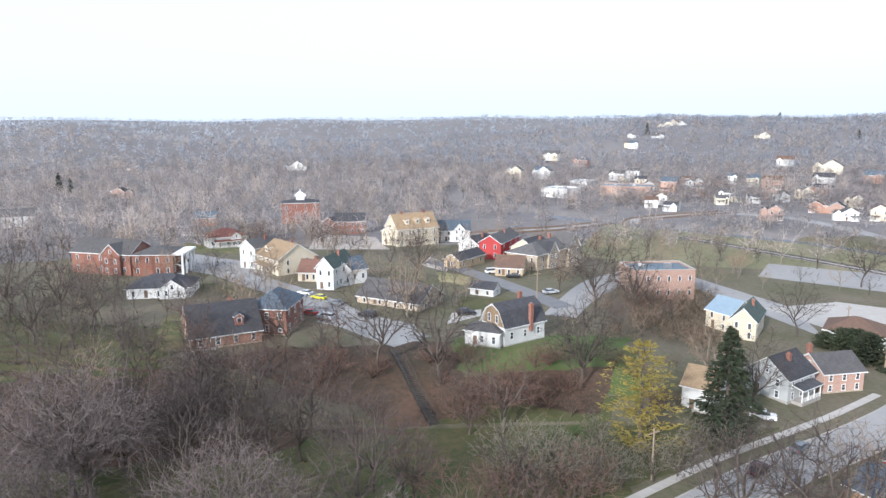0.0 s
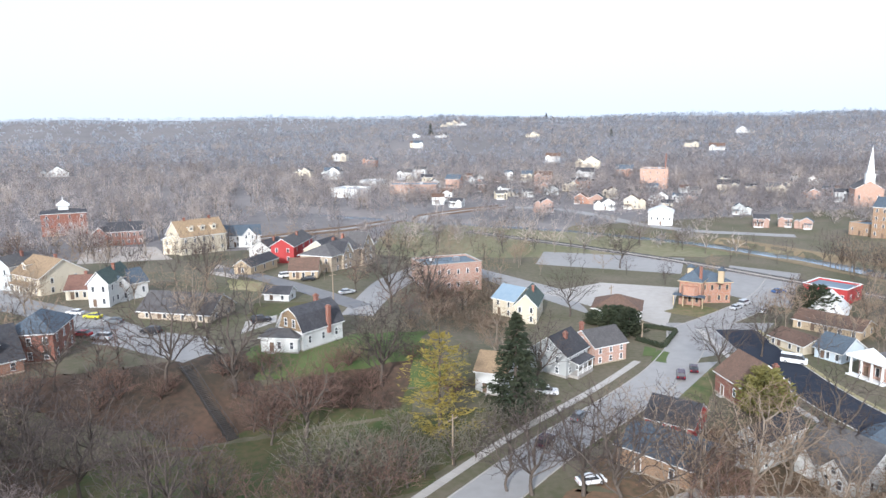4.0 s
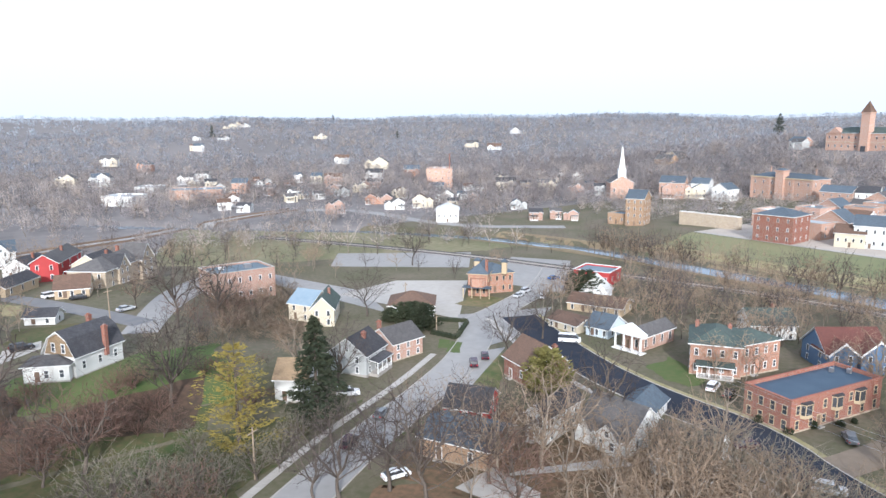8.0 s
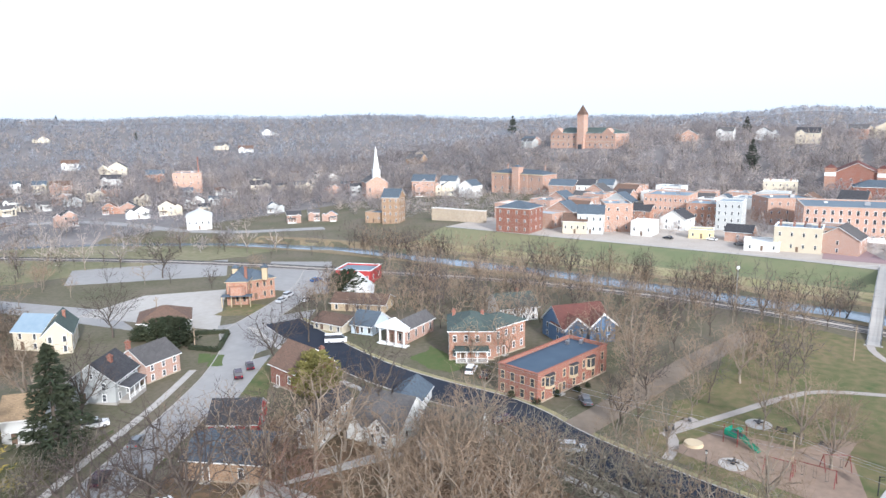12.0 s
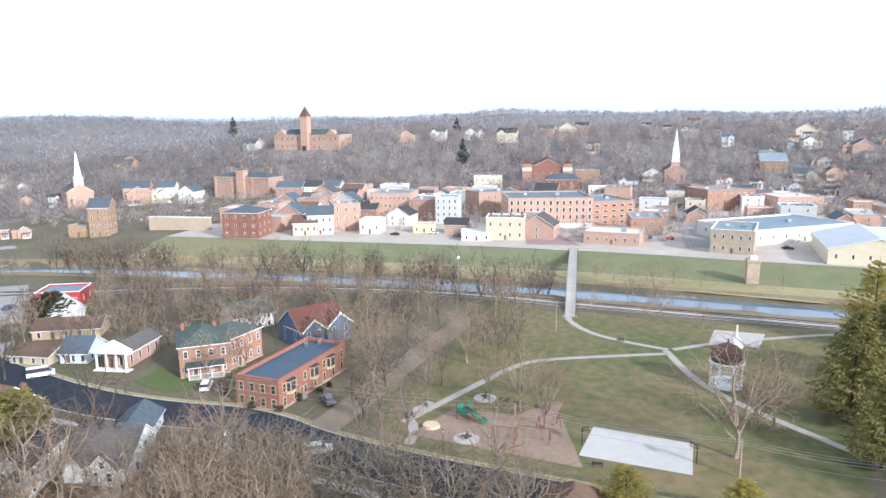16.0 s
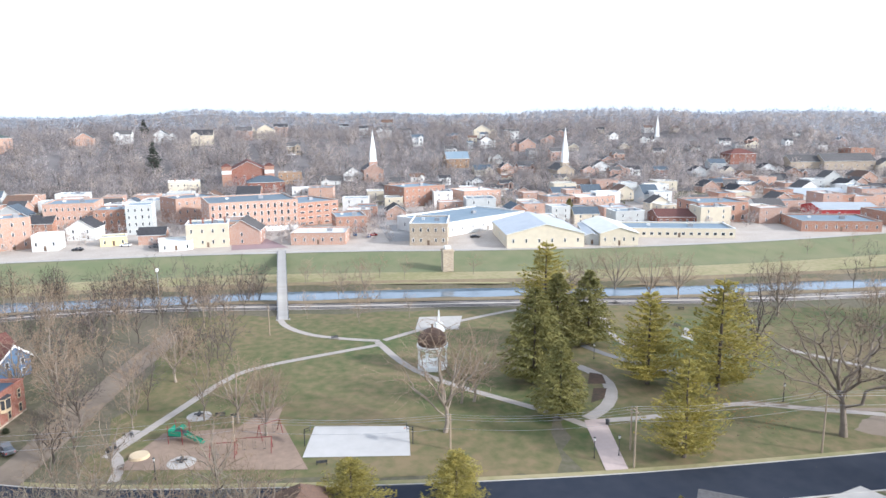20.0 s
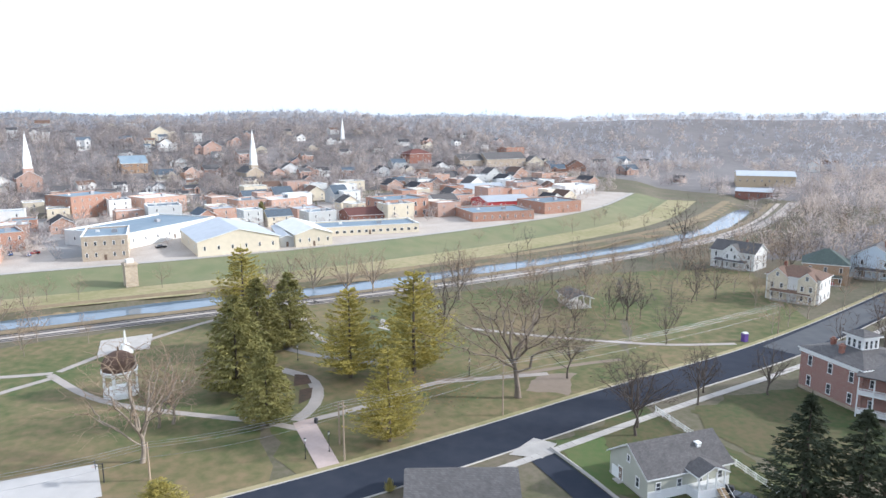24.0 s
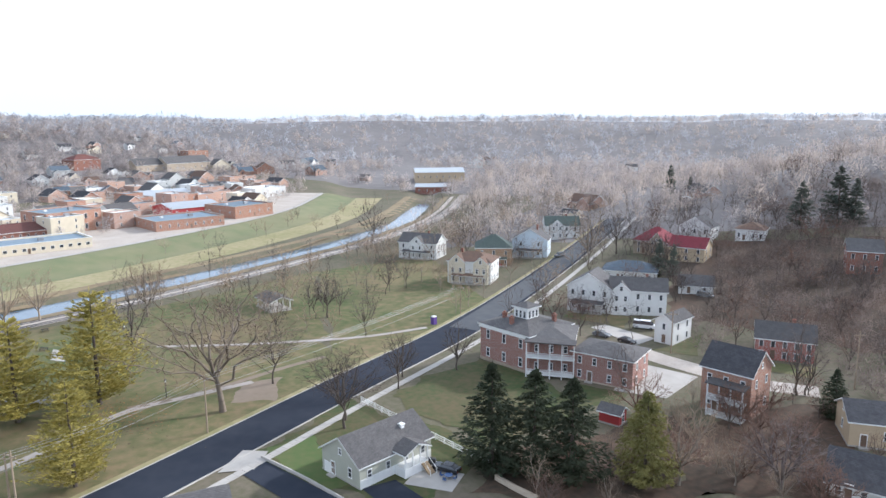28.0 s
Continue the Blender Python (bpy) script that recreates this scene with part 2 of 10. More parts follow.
mat("twigs_red", (0.20, 0.125, 0.095), (0.145, 0.095, 0.075), 0.4, 0.95, 0, vary=0.2, thin=0.3)
mat("twigs_umber", (0.092, 0.073, 0.066), (0.055, 0.044, 0.04), 0.4, 0.95, 0, vary=0.25, thin=0.15)
mat("twigs_ash", (0.225, 0.182, 0.168), (0.125, 0.10, 0.092), 0.4, 0.95, 0, vary=0.15, thin=0.2)
# valley woods: base lightened for haze and for light lost through thin slivers
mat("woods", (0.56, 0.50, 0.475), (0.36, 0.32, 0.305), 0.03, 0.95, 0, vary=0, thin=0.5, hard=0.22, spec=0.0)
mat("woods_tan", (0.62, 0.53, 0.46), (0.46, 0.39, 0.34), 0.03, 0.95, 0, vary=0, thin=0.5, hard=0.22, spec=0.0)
# hill and ridge woods: distance haze is put into paler, bluer base colours
mat("woods_hill_hazed", (0.55, 0.555, 0.585), (0.37, 0.38, 0.41), 0.014, 0.95, 0, vary=0, thin=0.5, hard=0.22, spec=0.0)
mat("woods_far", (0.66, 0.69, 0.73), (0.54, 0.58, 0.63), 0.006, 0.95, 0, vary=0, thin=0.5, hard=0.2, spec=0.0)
mat("thicket", (0.25, 0.20, 0.18), (0.16, 0.13, 0.115), 0.2, 0.95, 0, vary=0, thin=0.5, hard=0.22, spec=0.0)
# far copy of the near twigs, its colour paled as by haze
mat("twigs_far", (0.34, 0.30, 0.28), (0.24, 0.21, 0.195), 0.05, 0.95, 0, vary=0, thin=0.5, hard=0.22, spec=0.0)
# avenue asphalt in a lighter grey, the haze being in the colour
mat("asphalt_hazed", (0.07, 0.074, 0.082), (0.095, 0.097, 0.10), 0.4, 0.9, 0.1, vary=0)
mat("needles_dark", (0.036, 0.052, 0.03), (0.07, 0.072, 0.04), 0.35, 0.9, 0, vary=0.2, thin=0.25)
# spruce green greyed and lightened for far trees, in place of haze
mat("needles_far", (0.085, 0.10, 0.08), (0.12, 0.125, 0.10), 0.35, 0.9, 0, vary=0.2, thin=0.35)
# pine green with the low sun's gold mixed into the colour
mat("needles_sunlit", (0.42, 0.34, 0.08), (0.19, 0.18, 0.058), 0.5, 0.9, 0, vary=0.15, thin=0.3)
mat("needles_olive", (0.25, 0.22, 0.07), (0.115, 0.12, 0.045), 0.5, 0.9, 0, vary=0.15, thin=0.25)
mat("needles_amber", (0.36, 0.275, 0.065), (0.21, 0.185, 0.06), 0.35, 0.9, 0, vary=0.1, thin=0.35)
# base tinted blue to help out the sky's reflection in the river
mat("water", (0.13, 0.17, 0.21), (0.10, 0.135, 0.17), 0.4, 0.1, 0.06, spec=0.5, vary=0)
mat("tyre", (0.02, 0.02, 0.021), (0.03, 0.03, 0.03), 2, 0.8)
mat("lamp_glass", (0.75, 0.74, 0.70), None, 2, 0.2)
mat("lamp_red", (0.4, 0.02, 0.02), None, 2, 0.2)
for n, c in dict(white=(0.75, 0.75, 0.75), silver=(0.45, 0.46, 0.47), grey=(0.16, 0.17, 0.18), black=(0.025, 0.026, 0.03),
                 red=(0.36, 0.03, 0.03), maroon=(0.04, 0.010, 0.02), blue=(0.06, 0.11, 0.25), yellow=(0.62, 0.58, 0.05), green=(0.05, 0.09, 0.06), tan=(0.42, 0.37, 0.28)).items():
    mat("car_" + n, c, tuple(v * 0.92 for v in c), 0.5, 0.25, 0, spec=0.6, vary=0)


# ---- mesh building ----
class Mesh:
    def __init__(self):
        self.v, self.f, self.m = [], [], []

    def face(self, pts, mi=0):
        n = len(self.v)
        self.v += [tuple(p) for p in pts]
        self.f.append(tuple(range(n, n + len(pts))))
        self.m.append(mi)

    def solid(self, pts, faces, mi=0):
        n = len(self.v)
        self.v += [tuple(p) for p in pts]
        for k, f in enumerate(faces):
            self.f.append(tuple(i + n for i in f))
            self.m.append(mi if isinstance(mi, int) else mi[k])
        return self

    def box(self, x0, y0, z0, x1, y1, z1, mi=0):
        p = [(x0, y0, z0), (x1, y0, z0), (x1, y1, z0), (x0, y1, z0), (x0, y0, z1), (x1, y0, z1), (x1, y1, z1), (x0, y1, z1)]
        return self.solid(p, [(3, 2, 1, 0), (4, 5, 6, 7), (0, 1, 5, 4), (1, 2, 6, 5), (2, 3, 7, 6), (3, 0, 4, 7)], mi)

    def prism(self, poly, z0, z1, mi=0, mtop=None, inset=1.0):
        n = len(poly)
        p = [(x, y, z0) for x, y in poly] + [(x * inset, y * inset, z1) for x, y in poly]
        fs = [tuple(range(n))[::-1], tuple(range(n, 2 * n))] + [(i, (i + 1) % n, (i + 1) % n + n, i + n) for i in range(n)]
        return self.solid(p, fs, [mi, mi if mtop is None else mtop] + [mi] * n)

    def extrude_x(self, prof, x0, x1, mi=0, mends=None):
        """A profile of (y, z), anticlockwise seen from +x, drawn out along x. mi: one number or one for each side."""
        n = len(prof)
        p = [(x0, y, z) for y, z in prof] + [(x1, y, z) for y, z in prof]
        side = [mi] * n if isinstance(mi, int) else list(mi)
        me = side[0] if mends is None else mends
        fs = [tuple(range(n))[::-1], tuple(range(n, 2 * n))] + [(i, (i + 1) % n, (i + 1) % n + n, i + n) for i in range(n)]
        return self.solid(p, fs, [me, me] + side)

    def tube(self, p0, p1, r0, r1=None, n=8, mi=0):
        p0, p1 = Vector(p0), Vector(p1)
        r1 = r0 if r1 is None else r1
        d = (p1 - p0).normalized()
        u = d.orthogonal().normalized()
        w = d.cross(u)
        c = [(math.cos(2 * math.pi * i / n), math.sin(2 * math.pi * i / n)) for i in range(n)]
        p = [p0 + (u * a + w * b) * r0 for a, b in c] + [p1 + (u * a + w * b) * r1 for a, b in c]
        fs = [tuple(range(n))[::-1], tuple(range(n, 2 * n))] + [(i, (i + 1) % n, (i + 1) % n + n, i + n) for i in range(n)]
        return self.solid(p, fs, mi)

    def swap(self):
        """Turns the mesh a quarter about z."""
        self.v = [(-y, x, z) for x, y, z in self.v]
        return self

    def data(self, name, mats):
        me = bpy.data.meshes.new(name)
        me.from_pydata(self.v, [], self.f)
        for m in mats:
            me.materials.append(MATS[m])
        me.polygons.foreach_set("material_index", self.m)
        me.update()
        return me


def part(name, data, mats, parent, label="", m=None):
    """One mesh object under a thing or a part."""
    ob = new(name, data.data(name, mats if isinstance(mats, (list, tuple)) else [mats]) if isinstance(data, Mesh) else data)
    ob.parent = parent
    if m is not None:
        ob.matrix_basis = m
    return tagged(ob, label)


def thing(name, x, y, z=None, rot=0, label="", category="", group=""):
    ob = new(name)
    ob.empty_display_size = 0.3
    ob.matrix_basis = pose(x, y, float(hz(x, y)) if z is None else z, 0, 0, rot)
    return tagged(ob, label, category, group)


def fast(name, verts, faces, mats, smooth=False):
    """A mesh from arrays: verts (n, 3), faces (m, 3 or 4)."""
    me = bpy.data.meshes.new(name)
    k = faces.shape[1]
    me.vertices.add(len(verts))
    me.vertices.foreach_set("co", np.asarray(verts, np.float32).ravel())
    me.loops.add(faces.size)
    me.loops.foreach_set("vertex_index", faces.astype(np.int32).ravel())
    me.polygons.add(len(faces))
    me.polygons.foreach_set("loop_start", np.arange(0, faces.size, k, dtype=np.int32))
    if smooth:
        me.polygons.foreach_set("use_smooth", np.ones(len(faces), bool))
    for m in mats:
        me.materials.append(MATS[m])
    me.update(calc_edges=True)
    return me


# ---- the lie of the land: flats, levee, river bed and the hills round the valley ----
LEVEE = [(330, 420), (300, 300), (288, 200), (288, 132), (289, 15), (268, -90), (264, -160), (266, -219), (277, -309), (324, -405), (420, -520)]
RIVER = [(-60, 560), (90, 400), (175, 320), (212, 265), (229, 215), (234, 120), (231, 20), (219, -65), (209, -110), (205, -165), (202, -208), (201, -262), (212, -335), (255, -440), (330, -560), (480, -760)]


def ss(a, b, v):
    u = np.clip((np.asarray(v, float) - a) / (b - a), 0.0, 1.0)
    return u * u * (3 - 2 * u)


def along(line, x, y):
    """Distance from a line of points, positive on the side of the town."""
    best, side = np.full(np.shape(x), 1e9), np.zeros(np.shape(x))
    for (ax, ay), (bx, by) in zip(line[:-1], line[1:]):
        dx, dy = bx - ax, by - ay
        u = np.clip(((x - ax) * dx + (y - ay) * dy) / (dx * dx + dy * dy), 0, 1)
        d = np.hypot(x - ax - u * dx, y - ay - u * dy)
        s = np.sign(dx * (y - ay) - dy * (x - ax))
        side = np.where(d < best, s, side)
        best = np.minimum(d, best)
    return best * np.where(side == 0, 1, side)


def hz(x, y):
    x, y = np.asarray(x, float), np.asarray(y, float)
    far = np.hypot(x, y)
    az = np.degrees(np.arctan2(x, y)) % 360
    south = ss(126, 144, az) * (1 - ss(222, 240, az))
    north = 1 - ss(4, 16, az) * (1 - ss(300, 318, az))
    z = 54 * ss(430, 1500, far) + 22 * ss(1500, 4200, far)
    z = z + south * (9 * ss(430, 800, far) + 45 * ss(810, 1180, far) - 20 * ss(1250, 2000, far) - z)
    z = z + north * (14 * ss(430, 1000, far) + 38 * ss(1450, 2400, far) + 20 * ss(2600, 4200, far) - z)
    z = z + ss(900, 1900, far) * (5 * np.sin(np.radians(az) * 9 + 1) + 4 * np.sin(np.radians(az) * 23) + 2.5 * np.sin(np.radians(az) * 51 + far / 400))
    crest = 700 + 150 * ss(60, -120, y)
    z = z + 30 * ss(450, 640, x) * (1 - 0.85 * ss(crest, crest + 380, x)) * (1 - ss(230, 560, y)) * ss(-700, -420, y)
    z = z + 34 * np.exp(-((x + 620) / 300) ** 2 - ((y - 960) / 260) ** 2)
    z = z + 42 * np.exp(-((x + 75) / 150) ** 2 - ((y + 430) / 150) ** 2)
    z = z + 7 * ss(116, 146, y) * (1 - ss(38, 74, x)) * (1 - 0.8 * ss(210, 330, y)) * ss(-260, -120, x)
    s, d = along(LEVEE, x, y), np.abs(along(RIVER, x, y))
    near = ss(-700, -480, y) * (1 - ss(190, 300, y))
    levee = np.where(s > 0, 3.0, -0.7 + 3.7 * ss(-25, -1, s)) * ss(-62, -40, s) * near
    z = z + np.where(s > -62, levee, 0)
    return z - 3.6 * (1 - ss(5.5, 10.5, d)) * (1 - ss(430, 700, far))
# ---- end of the land ----


# ---- ground, river and roads ----
def spread(lo, fine0, fine1, hi, step):
    core = np.arange(fine0, fine1 + step, step)
    out, d = [], step
    v = fine1 + step
    while v < hi:
        d *= 1.16
        v += d
        out.append(v)
    left, d, v = [], step, fine0
    while v > lo:
        d *= 1.16
        v -= d
        left.append(v)
    return np.array(left[::-1] + list(core) + out)


gx, gy = spread(-4600, -60, 480, 4600, 4.0), spread(-4600, -470, 400, 4600, 4.0)
X, Y = np.meshgrid(gx, gy)
Zg = hz(X, Y)
rough = np.hypot(X, Y)
Zg = Zg + ss(500, 900, rough) * 5 * np.sin(X / 190 + 1.3 * np.sin(Y / 260)) * np.cos(Y / 230 + np.sin(X / 310))
ny, nx = X.shape
ids = np.arange(nx * ny).reshape(ny, nx)
quads = np.stack([ids[:-1, :-1], ids[:-1, 1:], ids[1:, 1:], ids[1:, :-1]], -1).reshape(-1, 4)
land = fast("ground", np.stack([X, Y, Zg], -1).reshape(-1, 3), quads, ["earth", "forest_floor"], True)
mid_x, mid_y = X[:-1, :-1].ravel(), Y[:-1, :-1].ravel()
wooded = (np.hypot(mid_x, mid_y) > 300) & ~((mid_x > 150) & (mid_x < 455) & (mid_y < 330) & (mid_y > -470))
land.polygons.foreach_set("material_index", wooded.astype(np.int32))
tagged(new("ground", land), "rolling valley ground of winter grass and bare earth", "ground", kind="structure")


def sheet(name, grid, material, dz, label="", category="ground", kind="structure"):
    """A sheet draped over the ground; grid: array (n, m, 2) of places."""
    n, m, _ = grid.shape
    z = hz(grid[..., 0], grid[..., 1]) + dz
    v = np.concatenate([grid, z[..., None]], -1).reshape(-1, 3)
    i = np.arange(n * m).reshape(n, m)
    f = np.stack([i[:-1, :-1], i[1:, :-1], i[1:, 1:], i[:-1, 1:]], -1).reshape(-1, 4)
    if len(f) and np.cross(v[f[0, 1]] - v[f[0, 0]], v[f[0, 2]] - v[f[0, 0]])[2] < 0:
        f = f[:, ::-1]
    return tagged(new(name, fast(name, v, f, [material])), label, category, kind=kind)


def patch(name, a, b, c, d, material, dz=0.05, label="", step=5.0, category="ground"):
    """A four-cornered sheet."""
    a, b, c, d = (np.array(p, float) for p in (a, b, c, d))
    step = min(step, 1.5) if category in ("lawn", "ground") and max(np.linalg.norm(b - a), np.linalg.norm(d - a)) < 70 else step
    n = max(2, int(np.linalg.norm(b - a) / step) + 2)
    m = max(2, int(np.linalg.norm(d - a) / step) + 2)
    u, w = np.meshgrid(np.linspace(0, 1, n), np.linspace(0, 1, m), indexing="ij")
    u, w = u[..., None], w[..., None]
    g = (a * (1 - u) + b * u) * (1 - w) + (d * (1 - u) + c * u) * w
    if category in ("lawn", "ground"):
        rr = np.random.RandomState(int(abs(a[0] * 7 + b[1] * 3)) % 9999)
        p = rr.uniform(0, 6.28, 6)
        size = min(1.0, 0.05 * min(np.linalg.norm(b - a), np.linalg.norm(d - a)))
        wave = np.stack([np.sin(g[..., 1] / 3.1 + p[0]) + 0.7 * np.sin(g[..., 1] / 1.3 + p[1]) + 1.2 * np.sin(g[..., 0] / 6.3 + p[2]),
                         np.sin(g[..., 0] / 2.9 + p[3]) + 0.7 * np.sin(g[..., 0] / 1.2 + p[4]) + 1.2 * np.sin(g[..., 1] / 6.7 + p[5])], -1)
        rag = wave * size + rr.normal(0, 0.35 * size, g.shape)
        rag[1:-1, 1:-1] *= 0.2
        g = g + rag
    return sheet(name, g, material, dz, label, category)


def smooth_line(pts, step=4.0):
    """Points at even steps along a softened line."""
    p = np.array(pts, float)
    for _ in range(2):
        q = [p[0]]
        for a, b in zip(p[:-1], p[1:]):
            q += [a * 0.75 + b * 0.25, a * 0.25 + b * 0.75]
        q.append(p[-1])
        p = np.array(q)
    d = np.concatenate([[0], np.cumsum(np.linalg.norm(np.diff(p, axis=0), axis=1))])
    s = np.linspace(0, d[-1], max(3, int(d[-1] / step) + 1))
    return np.stack([np.interp(s, d, p[:, 0]), np.interp(s, d, p[:, 1])], -1)


def offset(line, s):
    t = np.gradient(line, axis=0)
    t /= np.linalg.norm(t, axis=1)[:, None]
    return line + np.stack([-t[:, 1], t[:, 0]], -1) * np.asarray(s)


def ribbon(name, pts, width, material, dz=0.07, label="", category="road", across=3, shift=0.0):
    line = smooth_line(pts)
    g = np.stack([offset(line, shift + s) for s in np.linspace(-width / 2, width / 2, across)], 1)
    return sheet(name, g, material, dz, label, category)


def kerb(name, pts, shift, width=0.25, height=0.15, material="concrete", label="pale concrete kerb", category="kerb"):
    """A raised strip along a line."""
    line = smooth_line(pts)
    a, b = offset(line, shift), offset(line, shift + width)
    z0, z1 = hz(a[:, 0], a[:, 1]), hz(b[:, 0], b[:, 1])
    n = len(line)
    v = np.concatenate([np.c_[a, z0 - 0.2], np.c_[a, z0 + height], np.c_[b, z1 + height], np.c_[b, z1 - 0.2]])
    i = np.arange(n - 1)
    f = np.concatenate([np.stack([i + k * n, i + 1 + k * n, i + 1 + (k + 1) * n, i + (k + 1) * n], -1) for k in range(3)])
    return tagged(new(name, fast(name, v, f, [material])), label, category, kind="structure")


# ---- houses ----
WINDOWS = {}


def window_data(w, h, trim):
    """The frame with sill and sash bar, and the pane, both facing -y and centred."""
    key = (round(w, 1), round(h, 1), trim)
    if key not in WINDOWS:
        f, t = Mesh(), 0.11
        f.box(-w / 2, -0.07, -h / 2, -w / 2 + t, 0.02, h / 2)
        f.box(w / 2 - t, -0.07, -h / 2, w / 2, 0.02, h / 2)
        f.box(-w / 2 + t, -0.07, h / 2 - t * 1.3, w / 2 - t, 0.02, h / 2)
        f.box(-w / 2 - 0.06, -0.13, -h / 2 - 0.1, w / 2 + 0.06, 0.02, -h / 2)
        f.box(-w / 2 + t, -0.05, -0.035, w / 2 - t, 0.0, 0.035)
        p = Mesh().box(-w / 2 + t, -0.02, -h / 2, w / 2 - t, 0.01, h / 2 - t * 1.3)
        one = Mesh().box(-w / 2, -0.06, -h / 2 - 0.1, -w / 2 + t, 0.02, h / 2).box(w / 2 - t, -0.06, -h / 2 - 0.1, w / 2, 0.02, h / 2).box(-w / 2 + t, -0.06, h / 2 - t, w / 2 - t, 0.02, h / 2)
        one.box(-w / 2 + t, -0.02, -h / 2, w / 2 - t, 0.01, h / 2 - t * 1.3, 1)
        WINDOWS[key] = (f.data("window", [trim]), p.data("pane", ["glass"]), one.data("window", [trim, "glass"]))
    return WINDOWS[key]


def put_window(parent, x, y, z, turn, w, h, trim, near):
    frame_me, pane_me, one_me = window_data(w, h, trim)
    ob = part("window", frame_me if near else one_me, None, parent, "", pose(x, y, z, 0, 0, turn))
    if near:
        part("pane", pane_me, None, ob)
    return ob


DOORS = {}


def put_door(parent, x, y, turn, material="paint_brown", trim="paint_white", z=0.25, near=True):
    key = (material, trim)
    if key not in DOORS:
        d = Mesh().box(-0.47, -0.05, 0, 0.47, 0.0, 2.05)
        for i in (0, 1):
            for j in (0, 1):
                d.box(-0.36 + 0.4 * i, -0.075, 0.2 + 0.95 * j, -0.04 + 0.4 * i, -0.05, 0.95 + 0.95 * j)
        f = Mesh().box(-0.6, -0.09, 0, -0.47, 0.01, 2.2).box(0.47, -0.09, 0, 0.6, 0.01, 2.2).box(-0.47, -0.09, 2.05, 0.47, 0.01, 2.2)
        st = Mesh().box(-0.8, -0.9, -0.6, 0.8, -0.02, -0.04)
        DOORS[key] = (d.data("door", [material]), f.data("door_frame", [trim]), st.data("step", ["concrete"]))
    dm, fm, sm = DOORS[key]
    ob = part("door", dm, None, parent, "", pose(x, y, z, 0, 0, turn))
    if not near:
        return
    part("door_frame", fm, None, ob)
    part("step", sm, None, ob)


def gable_walls(L, W, h, rise):
    prof = [(-W / 2, -1.6), (W / 2, -1.6), (W / 2, h), (0, h + rise), (-W / 2, h)]
    return Mesh().extrude_x(prof, -L / 2, L / 2)


def gable_roof(L, W, h, rise, over=0.45, thick=0.22):
    s = rise / (W / 2)
    e = W / 2 + over
    ze, zr = h - over * s, h + rise
    return Mesh().extrude_x([(-e, ze), (0, zr), (e, ze), (e, ze + thick), (0, zr + thick), (-e, ze + thick)], -L / 2 - over, L / 2 + over, [1, 1, 1, 0, 0, 1], 1)


def hip_roof(L, W, h, rise, over=0.5, thick=0.22):
    a, b = L / 2 + over, W / 2 + over
    r, q = max(0.02, a - b), max(0.02, b - a)
    z = h + thick
    p = [(-a, -b, h), (a, -b, h), (a, b, h), (-a, b, h), (-a, -b, z), (a, -b, z), (a, b, z), (-a, b, z), (-r, -q, z + rise), (r, -q, z + rise), (r, q, z + rise), (-r, q, z + rise)]
    fs = [(3, 2, 1, 0), (0, 1, 5, 4), (1, 2, 6, 5), (2, 3, 7, 6), (3, 0, 4, 7), (4, 5, 9, 8), (5, 6, 10, 9), (6, 7, 11, 10), (7, 4, 8, 11), (8, 9, 10, 11)]
    return Mesh().solid(p, fs, [1, 1, 1, 1, 1, 0, 0, 0, 0, 0])


def gambrel_roof(L, W, h, rise, over=0.4, thick=0.22):
    k, zk = W * 0.30, h + rise * 0.68
    low = [(-W / 2 - over, h - 0.3), (-k, zk), (0, h + rise), (k, zk), (W / 2 + over, h - 0.3)]
    return Mesh().extrude_x(low + [(y, z + thick) for y, z in low[::-1]], -L / 2 - over, L / 2 + over, [1, 1, 1, 1, 1, 0, 0, 0, 0, 1], 1)


HOMES = []


def wall_of(home):
    """The corners of a house's wall mesh."""
    return [v.co for c in home.children if c.name.startswith("wall") for v in c.data.vertices]



